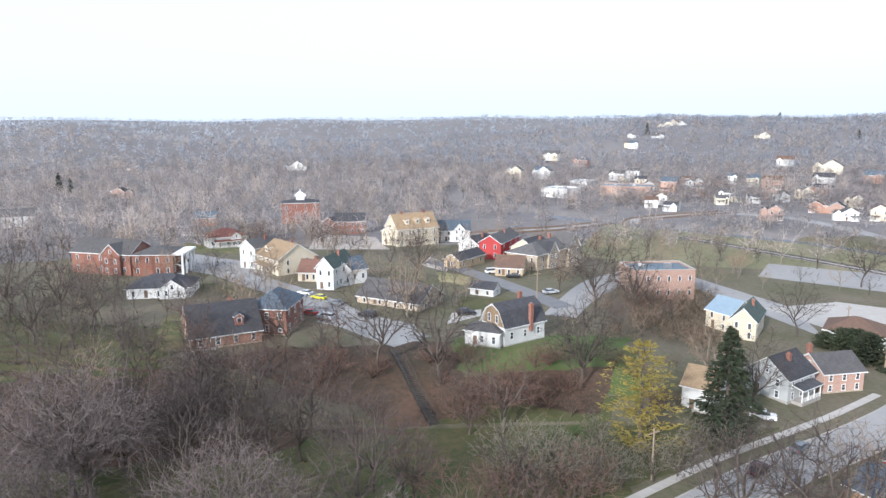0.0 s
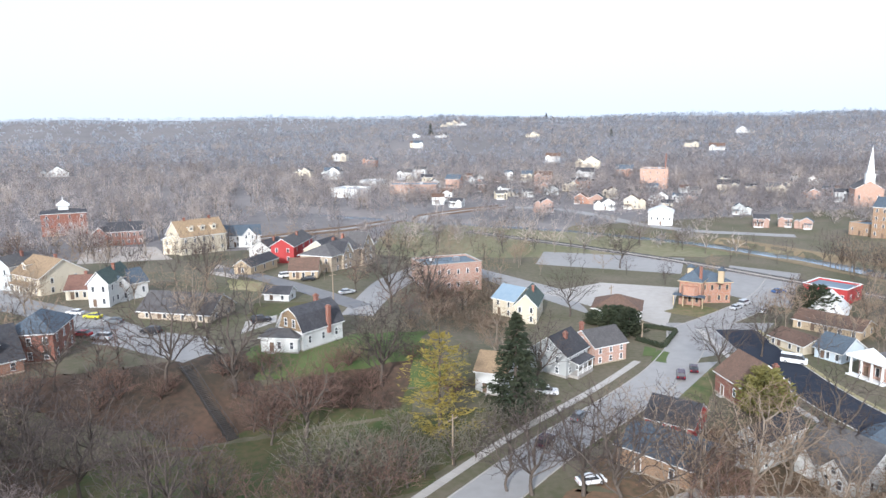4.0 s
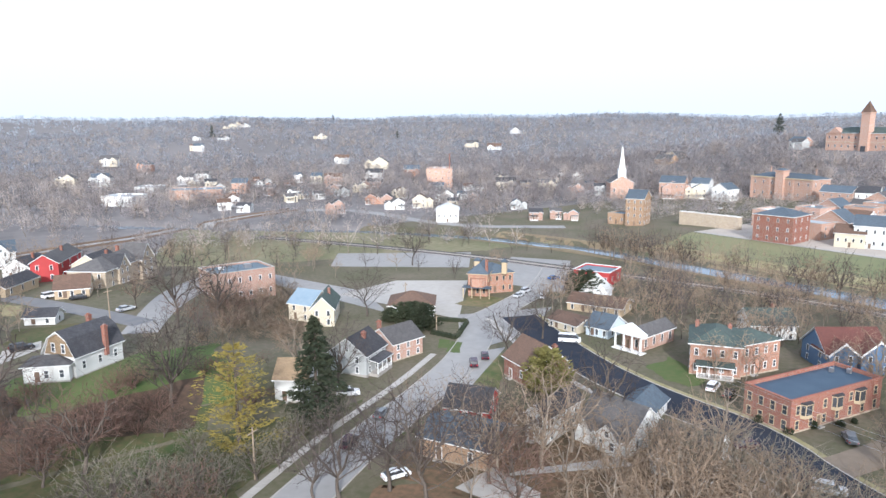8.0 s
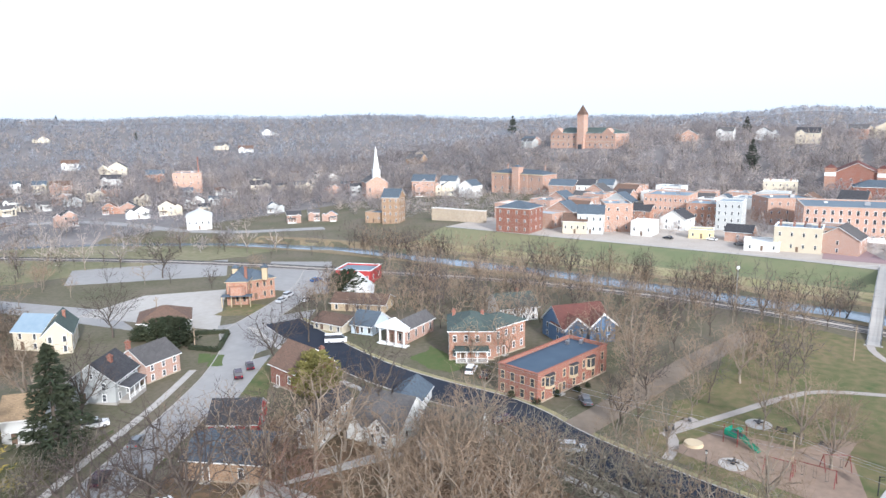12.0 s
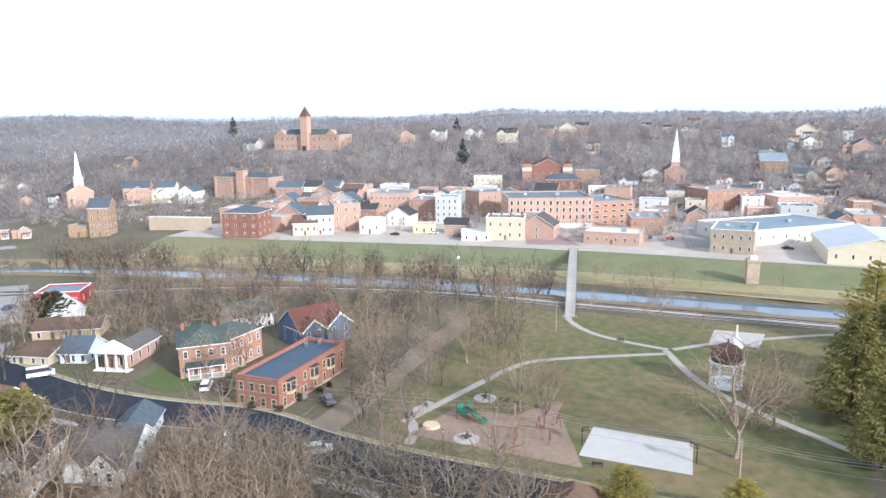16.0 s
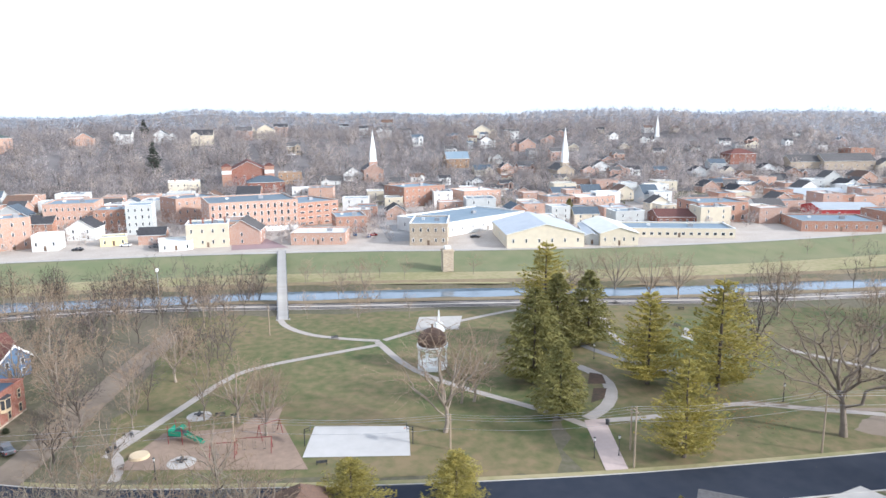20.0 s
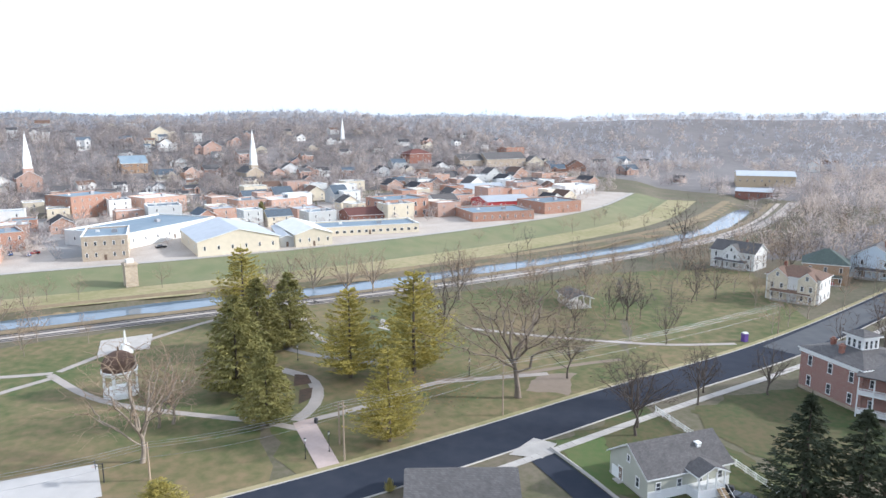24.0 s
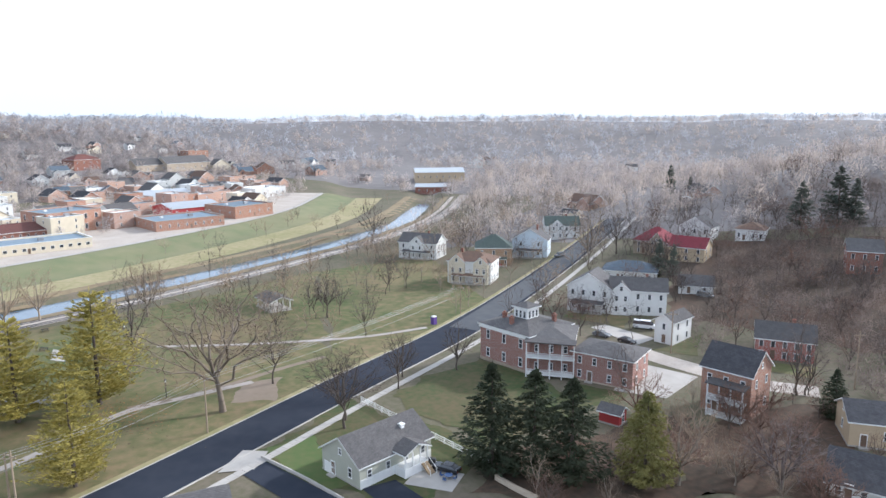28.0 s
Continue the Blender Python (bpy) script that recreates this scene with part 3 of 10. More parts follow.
def house(fx, fy, rot, L, h, W, roof="gable", ridge="x", wall="siding_white", top="shingle_dark", trim="paint_white", pitch=0.62, win=(3, 2),
          storeys=0, chimneys=(), porch="", near=True, door=0.3, wsize=(0.95, 1.6), label="", name="house", group="", back=True, rise=0.0, doorcol="paint_brown", parapet=0.7, coping=""):
    """A building whose front wall is L long, stands on (fx, fy) and faces -y before it is turned by rot. W: its depth, h: its eaves.
    chimneys: (x, y, height over the eaves); porch: the sides that have one."""
    if len(label.split()) < 4:
        label += " in the lower town" if math.hypot(fx, fy) > 250 else " beside the street"
    r = radians(rot)
    near = near and math.hypot(fx, fy) < 165
    back = back and math.hypot(fx, fy) < 110
    cx, cy = fx - W / 2 * math.sin(r), fy + W / 2 * math.cos(r)
    home = thing(name, cx, cy, float(hz(fx, fy)), rot, label, "house" if name == "house" else name.replace("_", " "), group)
    HOMES.append((cx, cy, max(L, W) / 2))
    span = W if ridge == "x" else L
    rise = rise or span / 2 * pitch
    if roof == "gable" or roof == "gambrel":
        a, b = (L, W) if ridge == "x" else (W, L)
        if roof == "gable":
            walls, lid = gable_walls(a, b, h, rise), gable_roof(a, b, h, rise)
        else:
            k, zk = b * 0.30, h + rise * 0.68
            walls = Mesh().extrude_x([(-b / 2, -1.6), (b / 2, -1.6), (b / 2, h), (k, zk), (0, h + rise), (-k, zk), (-b / 2, h)], -a / 2, a / 2)
            lid = gambrel_roof(a, b, h, rise)
        if ridge == "y":
            walls.swap(), lid.swap()
        part("wall", walls, wall, home)
        part("roof", lid, [top, trim], home)
    elif roof == "hip":
        part("wall", Mesh().box(-L / 2, -W / 2, -1.6, L / 2, W / 2, h), wall, home)
        part("roof", hip_roof(L, W, h, rise * 0.8), [top, trim], home)
    else:
        m = Mesh().box(-L / 2, -W / 2, -1.6, L / 2, W / 2, h)
        t = 0.35
        m.box(-L / 2, -W / 2, h, L / 2, -W / 2 + t, h + parapet)
        m.box(-L / 2, W / 2 - t, h, L / 2, W / 2, h + parapet)
        m.box(-L / 2, -W / 2 + t, h, -L / 2 + t, W / 2 - t, h + parapet)
        m.box(L / 2 - t, -W / 2 + t, h, L / 2, W / 2 - t, h + parapet)
        part("wall", m, wall, home)
        part("roof", Mesh().box(-L / 2 + t, -W / 2 + t, h + 0.01, L / 2 - t, W / 2 - t, h + 0.15), top, home)
        c = Mesh()
        for x0, y0, x1, y1 in ((-L / 2 - 0.15, -W / 2 - 0.15, L / 2 + 0.15, -W / 2 + t + 0.05), (-L / 2 - 0.15, W / 2 - t - 0.05, L / 2 + 0.15, W / 2 + 0.15),
                               (-L / 2 - 0.15, -W / 2 + t + 0.05, -L / 2 + t + 0.05, W / 2 - t - 0.05), (L / 2 - t - 0.05, -W / 2 + t + 0.05, L / 2 + 0.15, W / 2 - t - 0.05)):
            c.box(x0, y0, h + parapet, x1, y1, h + parapet + 0.14)
        part("coping", c, coping or ("concrete" if wall[0] == "b" else trim), home)
    if near:
        part("foundation", Mesh().box(-L / 2 - 0.05, -W / 2 - 0.05, -1.7, L / 2 + 0.05, W / 2 + 0.05, 0.3), "stone_tan" if wall[0] == "b" else "concrete", home)
    if roof == "flat" and L * W > 180 and not near:
        part("roof_unit", Mesh().box(L * 0.12, -1.2, h + 0.15, L * 0.12 + 2.2, 0.6, h + 1.4).box(L * 0.12 + 0.3, -0.9, h + 1.4, L * 0.12 + 1.9, 0.3, h + 1.6), "steel", home)
        part("roof_hatch", Mesh().box(-L * 0.25, W * 0.1, h + 0.15, -L * 0.25 + 1.4, W * 0.1 + 1.4, h + 0.9), "roof_white", home)
    n = storeys or max(1, round(h / 3.1))
    sh = h / n
    w, wh = wsize[0], min(wsize[1], sh * 0.62)
    if math.hypot(fx, fy) > 230:
        win = (win[0], min(win[1], 3))
    sides = [(0, win[0], L, W / 2), (90, win[1], W, L / 2), (-90, win[1], W, L / 2)] + ([(180, win[0], L, W / 2)] if back else [])
    for turn, count, length, out in sides:
        if math.hypot(fx, fy) > 165 and cx * math.cos(r + radians(turn - 90)) + cy * math.sin(r + radians(turn - 90)) > 0.12 * math.hypot(cx, cy):
            continue
        ca, sa = math.cos(radians(turn)), math.sin(radians(turn))
        for i in range(count):
            u = (i + 0.5) / count * length - length / 2
            for s in range(n):
                if turn == 0 and s == 0 and door and abs(u - (door - 0.5) * length) < 1.1:
                    continue
                put_window(home, u * ca + out * sa, u * sa - out * ca, sh * (s + 0.54), turn, w, wh, trim, near)
        if roof == "gable" and length > 5 and rise > 2.2 and near and ((ridge == "x") == (turn in (90, -90))):
            put_window(home, out * sa, -out * ca, h + rise * 0.3, turn, w * 0.8, min(1.1, rise * 0.4), trim, near)
    if door:
        put_door(home, (door - 0.5) * L, -W / 2, 0, doorcol, trim, near=near)
    for px, py, ph in chimneys:
        c = Mesh().box(px - 0.4, py - 0.4, h * 0.6, px + 0.4, py + 0.4, h + ph).box(px - 0.5, py - 0.5, h + ph - 0.35, px + 0.5, py + 0.5, h + ph - 0.1)
        c.box(px - 0.25, py - 0.25, h + ph, px + 0.25, py + 0.25, h + ph + 0.25)
        part("chimney", c, "brick_red", home, "red brick chimney")
    for side in porch:
        turn = {"f": 0, "r": 90, "l": -90}[side]
        length, out = (L, W / 2) if side == "f" else (W, L / 2)
        m = pose(0, 0, 0, 0, 0, turn)
        pl, d, ph = length * 0.72, 2.2, min(2.9, h * 0.92)
        part("porch_deck", Mesh().box(-pl / 2, -out - d, -0.8, pl / 2, -out - 0.01, 0.35), "concrete", home, "", m)
        lid = Mesh().extrude_x([(-out - d - 0.3, ph - 0.1), (-out - 0.01, ph + 0.5), (-out - 0.01, ph + 0.68), (-out - d - 0.3, ph + 0.08)], -pl / 2 - 0.2, pl / 2 + 0.2, [1, 1, 0, 1], 1)
        part("porch_roof", lid, [top, trim], home, "", m)
        k = max(2, int(pl / 2.2) + 1)
        for i in range(k):
            xx = -pl / 2 + 0.15 + (pl - 0.3) * i / (k - 1)
            part("porch_post", Mesh().box(xx - 0.08, -out - d + 0.05, 0.35, xx + 0.08, -out - d + 0.21, ph), trim, home, "", m)
        rail = Mesh().box(-pl / 2 + 0.2, -out - d + 0.09, 1.15, pl / 2 - 0.2, -out - d + 0.17, 1.22)
        for i in range(int(pl / 0.3)):
            xx = -pl / 2 + 0.3 + 0.3 * i
            rail.box(xx - 0.025, -out - d + 0.1, 0.4, xx + 0.025, -out - d + 0.15, 1.15)
        if near:
            part("porch_rail", rail, trim, home, "", m)
    return home


# ---- trees ----
def tubes(segs, sides):
    """Tapered tubes from rows of p0, p1, r0, r1."""
    s = np.array(segs)
    p0, p1, r0, r1 = s[:, 0:3], s[:, 3:6], s[:, 6], s[:, 7]
    d = p1 - p0
    d /= np.linalg.norm(d, axis=1)[:, None] + 1e-9
    ref = np.where(np.abs(d[:, 2:3]) > 0.9, [[1.0, 0, 0]], [[0, 0, 1.0]])
    u = np.cross(d, ref)
    u /= np.linalg.norm(u, axis=1)[:, None] + 1e-9
    w = np.cross(d, u)
    a = np.arange(sides) * 2 * np.pi / sides
    ring = u[:, None, :] * np.cos(a)[None, :, None] + w[:, None, :] * np.sin(a)[None, :, None]
    v = np.concatenate([p0[:, None, :] + ring * r0[:, None, None], p1[:, None, :] + ring * r1[:, None, None]], 1)
    n = len(s)
    base = (np.arange(n) * 2 * sides)[:, None, None]
    i = np.arange(sides)
    q = np.stack([i, (i + 1) % sides, (i + 1) % sides + sides, i + sides], -1)[None]
    return v.reshape(-1, 3), (base + q).reshape(-1, 4)


def blades(segs, rnd):
    """Flat thin twigs from rows of p0, p1, r0, r1."""
    s = np.array(segs)
    p0, p1 = s[:, 0:3], s[:, 3:6]
    d = p1 - p0
    u = np.cross(d, rnd.normal(size=d.shape))
    u /= np.linalg.norm(u, axis=1)[:, None] + 1e-9
    v = np.stack([p0 - u * s[:, 6:7], p0 + u * s[:, 6:7], p1 + u * s[:, 7:8], p1 - u * s[:, 7:8]], 1)
    return v.reshape(-1, 3), np.arange(len(s) * 4).reshape(-1, 4)


def grow(seed, height, radius, tips, base, thick, twig, fine, lobes=0.22):
    """Limbs and twigs of a leafless tree: the twig ends fill an uneven dome and are gathered, fork by fork, into the trunk."""
    rnd = np.random.RandomState(seed)
    d = rnd.normal(size=(tips, 3))
    d /= np.linalg.norm(d, axis=1)[:, None]
    d[:, 2] = np.where(d[:, 2] < 0, d[:, 2] * 0.55, d[:, 2])
    az = np.arctan2(d[:, 1], d[:, 0])
    lump = 1 + lobes * (np.sin(az * 2 + seed) * 0.6 + np.sin(az * 3 + d[:, 2] * 4 + 2 * seed) * 0.7 + np.sin(az * 5 + d[:, 2] * 6) * 0.4)
    e = d * ((0.42 + 0.58 * rnd.rand(tips) ** 0.6) * lump)[:, None]
    lo = height * base
    e = e * np.array([radius, radius, (height - lo) * 0.52]) + np.array([0, 0, lo + (height - lo) * 0.47])
    e[:, 2] = np.maximum(e[:, 2], height * 0.06)
    limbs, boughs, twigs = [], [], []

    def size(n):
        return twig * (1 + thick * 0.95 * (n ** 0.45 - 1))

    def stroke(p, q, n, r0, r1):
        (limbs if n > 14 else boughs if n > 3 else twigs).append((*p, *q, r0, r1))

    def spray(p, q):
        stroke(p, q, 1, twig * 1.1, twig * 0.55)
        for _ in range(fine):
            u = rnd.uniform(0.25, 0.95)
            w = (q - p) * 0.9 + rnd.normal(size=3) * np.linalg.norm(q - p) * 0.4 + np.array([0, 0, 0.12])
            w *= rnd.uniform(0.35, 0.8)
            a = p + (q - p) * u
            stroke(a, a + w, 1, twig * 0.8, twig * 0.4)

    def gather(p, pts, r):
        n = len(pts)
        if n <= 2:
            for q in pts:
                spray(p, q)
            return
        c = pts.mean(0)
        v = c - p
        if n > 5:
            w = p + v * rnd.uniform(0.16, 0.24) + rnd.normal(size=3) * np.linalg.norm(v) * 0.02
            m = p + v * rnd.uniform(0.34, 0.46) + rnd.normal(size=3) * np.linalg.norm(v) * 0.03 + np.array([0, 0, 0.02 * np.linalg.norm(v)])
            stroke(p, w, n, r, (r + size(n)) / 2)
            stroke(w, m, n, (r + size(n)) / 2, size(n) * 0.92)
        else:
            m = p + v * 0.5 + rnd.normal(size=3) * np.linalg.norm(v) * 0.06
            stroke(p, m, n, r, size(n) * 0.9)
        k = 3 if n > 30 and rnd.rand() < 0.4 else 2
        u = pts - m
        u = u / (np.linalg.norm(u, axis=1)[:, None] + 1e-6)
        s = u[rnd.choice(n, k, replace=False)]
        for _ in range(3):
            g = (u @ s.T).argmax(1)
            s = np.array([u[g == i].mean(0) if np.any(g == i) else u[rnd.randint(n)] for i in range(k)])
        g = (u @ s.T).argmax(1)
        for i in range(k):
            if np.any(g == i) and np.sum(g == i) < n:
                gather(m, pts[g == i], min(r, size(np.sum(g == i)) * 1.1))
            elif np.any(g == i):
                for q in pts:
                    spray(m, q)

    top = np.array([rnd.normal(0, 0.03) * height, rnd.normal(0, 0.03) * height, lo + (height - lo) * 0.42])
    foot = np.array([0, 0, -0.4])
    rt = size(tips) * 1.0
    bend = rnd.normal(0, 0.012 * height, (6, 3)) * np.array([1, 1, 0])
    axis = [foot + (top - foot) * i / 5 + (bend[i] if 0 < i < 5 else 0) for i in range(6)]
    for i in range(5):
        limbs.append((*axis[i], *axis[i + 1], rt * (1.25 if i == 0 else 1 - 0.13 * i), rt * (0.87 - 0.13 * i)))
    k = 7 if tips > 200 else 4
    u = e - np.array([0, 0, lo])
    u = u / np.linalg.norm(u, axis=1)[:, None]
    s = u[rnd.choice(tips, k, replace=False)]
    for _ in range(4):
        g = (u @ s.T).argmax(1)
        s = np.array([u[g == i].mean(0) if np.any(g == i) else u[rnd.randint(tips)] for i in range(k)])
    g = (u @ s.T).argmax(1)
    for i in range(k):
        if np.any(g == i):
            h = np.clip((e[g == i, 2].mean() - lo) / (height - lo), 0, 1)
            f = np.clip(lo * 0.75 / top[2] + (1 - lo * 0.75 / top[2]) * (h * 1.15 - 0.3 + rnd.uniform(-0.12, 0.12)), lo * 0.7 / top[2], 1) * 5
            j = min(int(f), 4)
            gather(axis[j] + (axis[j + 1] - axis[j]) * (f - j), e[g == i], size(np.sum(g == i)))
    return limbs, boughs, twigs


TREES = {}


def tree_kind(key, seed, height, radius, tips, bark, twig, label, base=0.25, thick=1.0, twig_min=0.025, fine=2, lean=False, lobes=0.22):
    rows = [np.array(r) for r in grow(seed, height, height * radius, tips, base, thick, twig_min, fine, lobes)]
    a = fast("trunk", *tubes(rows[0], 3 if lean else 6), [bark], True)
    v1, f1 = blades(rows[1], np.random.RandomState(seed + 1)) if lean else tubes(rows[1], 3)
    v2, f2 = blades(rows[2], np.random.RandomState(seed))
    b = fast("crown", np.concatenate([v1, v2]), np.concatenate([f1, f2 + len(v1)]), [twig])
    TREES[key] = (a, b, height, label)


def tree(key, x, y, h=0.0, turn=None, group="bare trees", fat=1.0):
    a, b, height, label = TREES[key]
    s = (h or height) / height
    ob = new("tree", a)
    ob.matrix_basis = pose(x, y, float(hz(x, y)), 0, 0, TURN.uniform(0, 360) if turn is None else turn)
    ob.scale = (s * fat, s * fat, s)
    part("crown", b, None, ob)
    return tagged(ob, label, "tree", group)


def conifer_data(seed, height, radius, material, boughs, tufts, rise=0.0, curl=0.15, lift=0.0, bare=0.06, leaf=0.6, wide=0.2, power=0.8, tiers=0, uneven=0.3):
    """Trunk and foliage of an evergreen: boughs round the trunk, each set with slender tufts of needles."""
    rnd = np.random.RandomState(seed)
    u = np.sort(rnd.rand(boughs)) ** 1.15
    if tiers:
        u = (np.floor(u * tiers) + rnd.normal(0, 0.16, boughs)) / tiers
        u = np.clip(u, 0, 0.99)
    a = np.arange(boughs) * 2.39996 + rnd.normal(0, 0.35, boughs)
    full = (1 - u) ** power * np.clip(0.62 + u * 4, 0, 1)
    lobe = 1 + uneven * (0.6 * np.sin(a * 2 + seed) + 0.5 * np.sin(a * 3 + u * 9))
    r = radius * full * lobe * rnd.uniform(1 - uneven, 1 + uneven * 0.5, boughs) + 0.2
    z = height * (bare + (0.98 - bare) * u)
    n = tufts * boughs
    b = np.repeat(np.arange(boughs), tufts)
    s = 1 - rnd.rand(n) ** 1.6 * 0.85
    d = np.stack([np.cos(a), np.sin(a), np.zeros(boughs)], -1)[b]
    side = np.stack([-np.sin(a), np.cos(a), np.zeros(boughs)], -1)[b]
    rr = r[b]
    c = d * (rr * s)[:, None] + side * (rnd.normal(0, 0.13, n) * rr * s)[:, None]
    c[:, 2] += z[b] + rr * (rise * s + curl * s * s) + rnd.normal(0, 0.10, n)
    way = d * 0.75 + side * rnd.normal(0, 0.65, n)[:, None] + rnd.normal(0, 0.22, (n, 3))
    way[:, 2] += lift
    way /= np.linalg.norm(way, axis=1)[:, None]
    w = np.cross(way, rnd.normal(size=(n, 3)))
    w /= np.linalg.norm(w, axis=1)[:, None] + 1e-9
    ln = (leaf * rnd.uniform(0.6, 1.3, n) * (0.55 + 0.45 * np.sqrt(full[b])))[:, None]
    wd = ln * wide
    V = np.stack([c - way * ln * 0.4, c + w * wd, c + way * ln * 0.8, c - w * wd], 1).reshape(-1, 3)
    top = np.array([[-0.12, 0, height * 0.93], [0.12, 0.05, height * 0.93], [0.02, 0.05, height * 1.02], [0, 0, height * 1.02]])
    V = np.concatenate([V, top])
    trunk = Mesh().tube((0, 0, -0.4), (0, 0, height * 0.97), 0.018 * height + 0.06, 0.03, 7).data("trunk", ["bark"])
    return trunk, fast("foliage", V, np.arange(len(V)).reshape(-1, 4), [material])


CONIFERS = {}


def conifer(key, x, y, h, turn=None, group="evergreens", fat=1.0):
    trunk, crown, height, label = CONIFERS[key]
    ob = thing("conifer", x, y, None, TURN.uniform(0, 360) if turn is None else turn, label, "conifer", group)
    s = h / height
    ob.scale = (s * fat, s * fat, s)
    part("trunk", trunk, None, ob)
    part("foliage", crown, None, ob)
    return ob


def brush(points, heights, radii, blades, rnd, width):
    """Loose crowns of thin slivers, one crown for each point: leafless woods seen from afar."""
    n = len(points)
    d = rnd.normal(size=(n, blades, 3))
    d /= np.linalg.norm(d, axis=-1, keepdims=True)
    c = d * np.cbrt(rnd.rand(n, blades, 1)) * np.stack([radii, radii, heights * 0.42], -1)[:, None, :]
    c[..., 2] += heights[:, None] * 0.56
    way = d * 0.8 + rnd.normal(size=d.shape) * 0.45 + np.array([0, 0, 0.55])
    way /= np.linalg.norm(way, axis=-1, keepdims=True)
    side = np.cross(way, rnd.normal(size=d.shape))
    side /= np.linalg.norm(side, axis=-1, keepdims=True) + 1e-9
    h = heights[:, None, None]
    ln, wd = h * rnd.uniform(0.07, 0.17, (n, blades, 1)), h * width * rnd.uniform(0.5, 1.4, (n, blades, 1))
    c = c + points[:, None, :]
    V = np.stack([c - way * ln + side * wd, c - way * ln - side * wd, c + way * ln], 2)
    face = np.cross(V[:, :, 1] - V[:, :, 0], V[:, :, 2] - V[:, :, 0])
    soft = d * 0.6 + np.array([0, 0, 0.75])
    soft /= np.linalg.norm(soft, axis=-1, keepdims=True)
    flip = np.sum(face * soft, -1) < 0
    V[flip] = V[flip][:, ::-1]
    N = np.repeat(soft[:, :, None, :], 3, 2)
    return V.reshape(-1, 3), np.arange(n * blades * 3).reshape(-1, 3), N.reshape(-1, 3)


def rounded(name, V, F, N, material):
    """Brushwood as a mesh whose crowns shade as round masses."""
    me = fast(name, V, F, [material], True)
    me.normals_split_custom_set_from_vertices(N)
    return new(name, me)


# ---- vehicles ----
CARS = {}


def car(kind, colour, x, y, rot, label=""):
    """A parked car with its nose along +x before it is turned."""
    key = (kind, colour, math.hypot(x, y) > 200)
    z = float(hz(x, y)) + 0.09
    if key in CARS:
        return copy_thing(CARS[key], pose(x, y, z, 0, 0, rot))
    ob = thing("van" if kind == "van" else "car", x, y, z, rot, label or f"{colour} {dict(car='saloon', suv='sport utility vehicle', van='van', pickup='pickup truck')[kind]} parked on its tyres", kind if kind != "suv" else "car", "parked vehicles")
    l, w, hb, hr = dict(car=(4.6, 1.8, 0.95, 1.45), suv=(4.8, 1.9, 1.1, 1.78), van=(5.6, 2.0, 1.25, 2.2), pickup=(5.6, 1.95, 1.1, 1.8))[kind]
    lo = 0.28
    body = Mesh()
    prof = [(-l / 2, lo + 0.1), (-l / 2 + 0.1, lo), (l / 2 - 0.15, lo), (l / 2, lo + 0.15), (l / 2 - 0.05, hb - 0.22), (l / 2 - 0.25, hb - 0.08), (l * 0.22, hb), (-l / 2 + 0.08, hb), (-l / 2, hb - 0.12)]
    n = len(prof)
    p = [(x_, -w / 2 + (0.06 if z_ > hb - 0.3 or z_ < lo + 0.05 else 0), z_) for x_, z_ in prof] + [(x_, w / 2 - (0.06 if z_ > hb - 0.3 or z_ < lo + 0.05 else 0), z_) for x_, z_ in prof]
    body.solid(p, [tuple(range(n)), tuple(range(n, 2 * n))[::-1]] + [(i + n, (i + 1) % n + n, (i + 1) % n, i) for i in range(n)])
    a0, a1, b0, b1 = dict(car=(-l * 0.42, l * 0.24, -l * 0.26, l * 0.06), suv=(-l * 0.49, l * 0.26, -l * 0.45, l * 0.10), van=(-l * 0.49, l * 0.40, -l * 0.48, l * 0.27), pickup=(-l * 0.12, l * 0.26, -l * 0.08, l * 0.12))[kind]
    cab = [(a0, hb - 0.02), (a1, hb - 0.02), (b1, hr - 0.07), (b0, hr - 0.07)]
    p = [(x_, (-w / 2 + (0.08 if z_ < hb else 0.24)), z_) for x_, z_ in cab] + [(x_, (w / 2 - (0.08 if z_ < hb else 0.24)), z_) for x_, z_ in cab]
    glass = Mesh().solid(p, [(0, 1, 2, 3), (7, 6, 5, 4), (4, 5, 1, 0), (5, 6, 2, 1), (6, 7, 3, 2), (7, 4, 0, 3)])
    roof = Mesh().box(b0 - 0.05, -w / 2 + 0.22, hr - 0.07, b1 + 0.05, w / 2 - 0.22, hr)
    part("body", body, "car_" + colour, ob)
    part("glass", glass, "glass", ob, "dark window glass")
    part("roof", roof, "car_" + colour, ob)
    for sx in (-0.31, 0.31):
        for s in (-1, 1):
            wh = part("wheel", Mesh().tube((sx * l, s * (w / 2 - 0.2), 0.33), (sx * l, s * (w / 2 + 0.01), 0.33), 0.33, None, 12), "tyre", ob)
            if math.hypot(x, y) > 200:
                continue
            part("rim", Mesh().tube((sx * l, s * (w / 2 - 0.02), 0.33), (sx * l, s * (w / 2 + 0.025), 0.33), 0.2, 0.17, 10), "steel", wh)
    for s in (-1, 1) if math.hypot(x, y) < 200 else ():
        part("headlight", Mesh().box(l / 2 - 0.1, s * 0.62 - 0.18, hb - 0.34, l / 2 + 0.01, s * 0.62 + 0.18, hb - 0.2), "lamp_glass", ob)
        part("tail_light", Mesh().box(-l / 2 - 0.015, s * 0.68 - 0.12, hb - 0.36, -l / 2 + 0.1, s * 0.68 + 0.12, hb - 0.14), "lamp_red", ob)
    CARS[key] = ob
    return ob

TURN = random.Random(5)

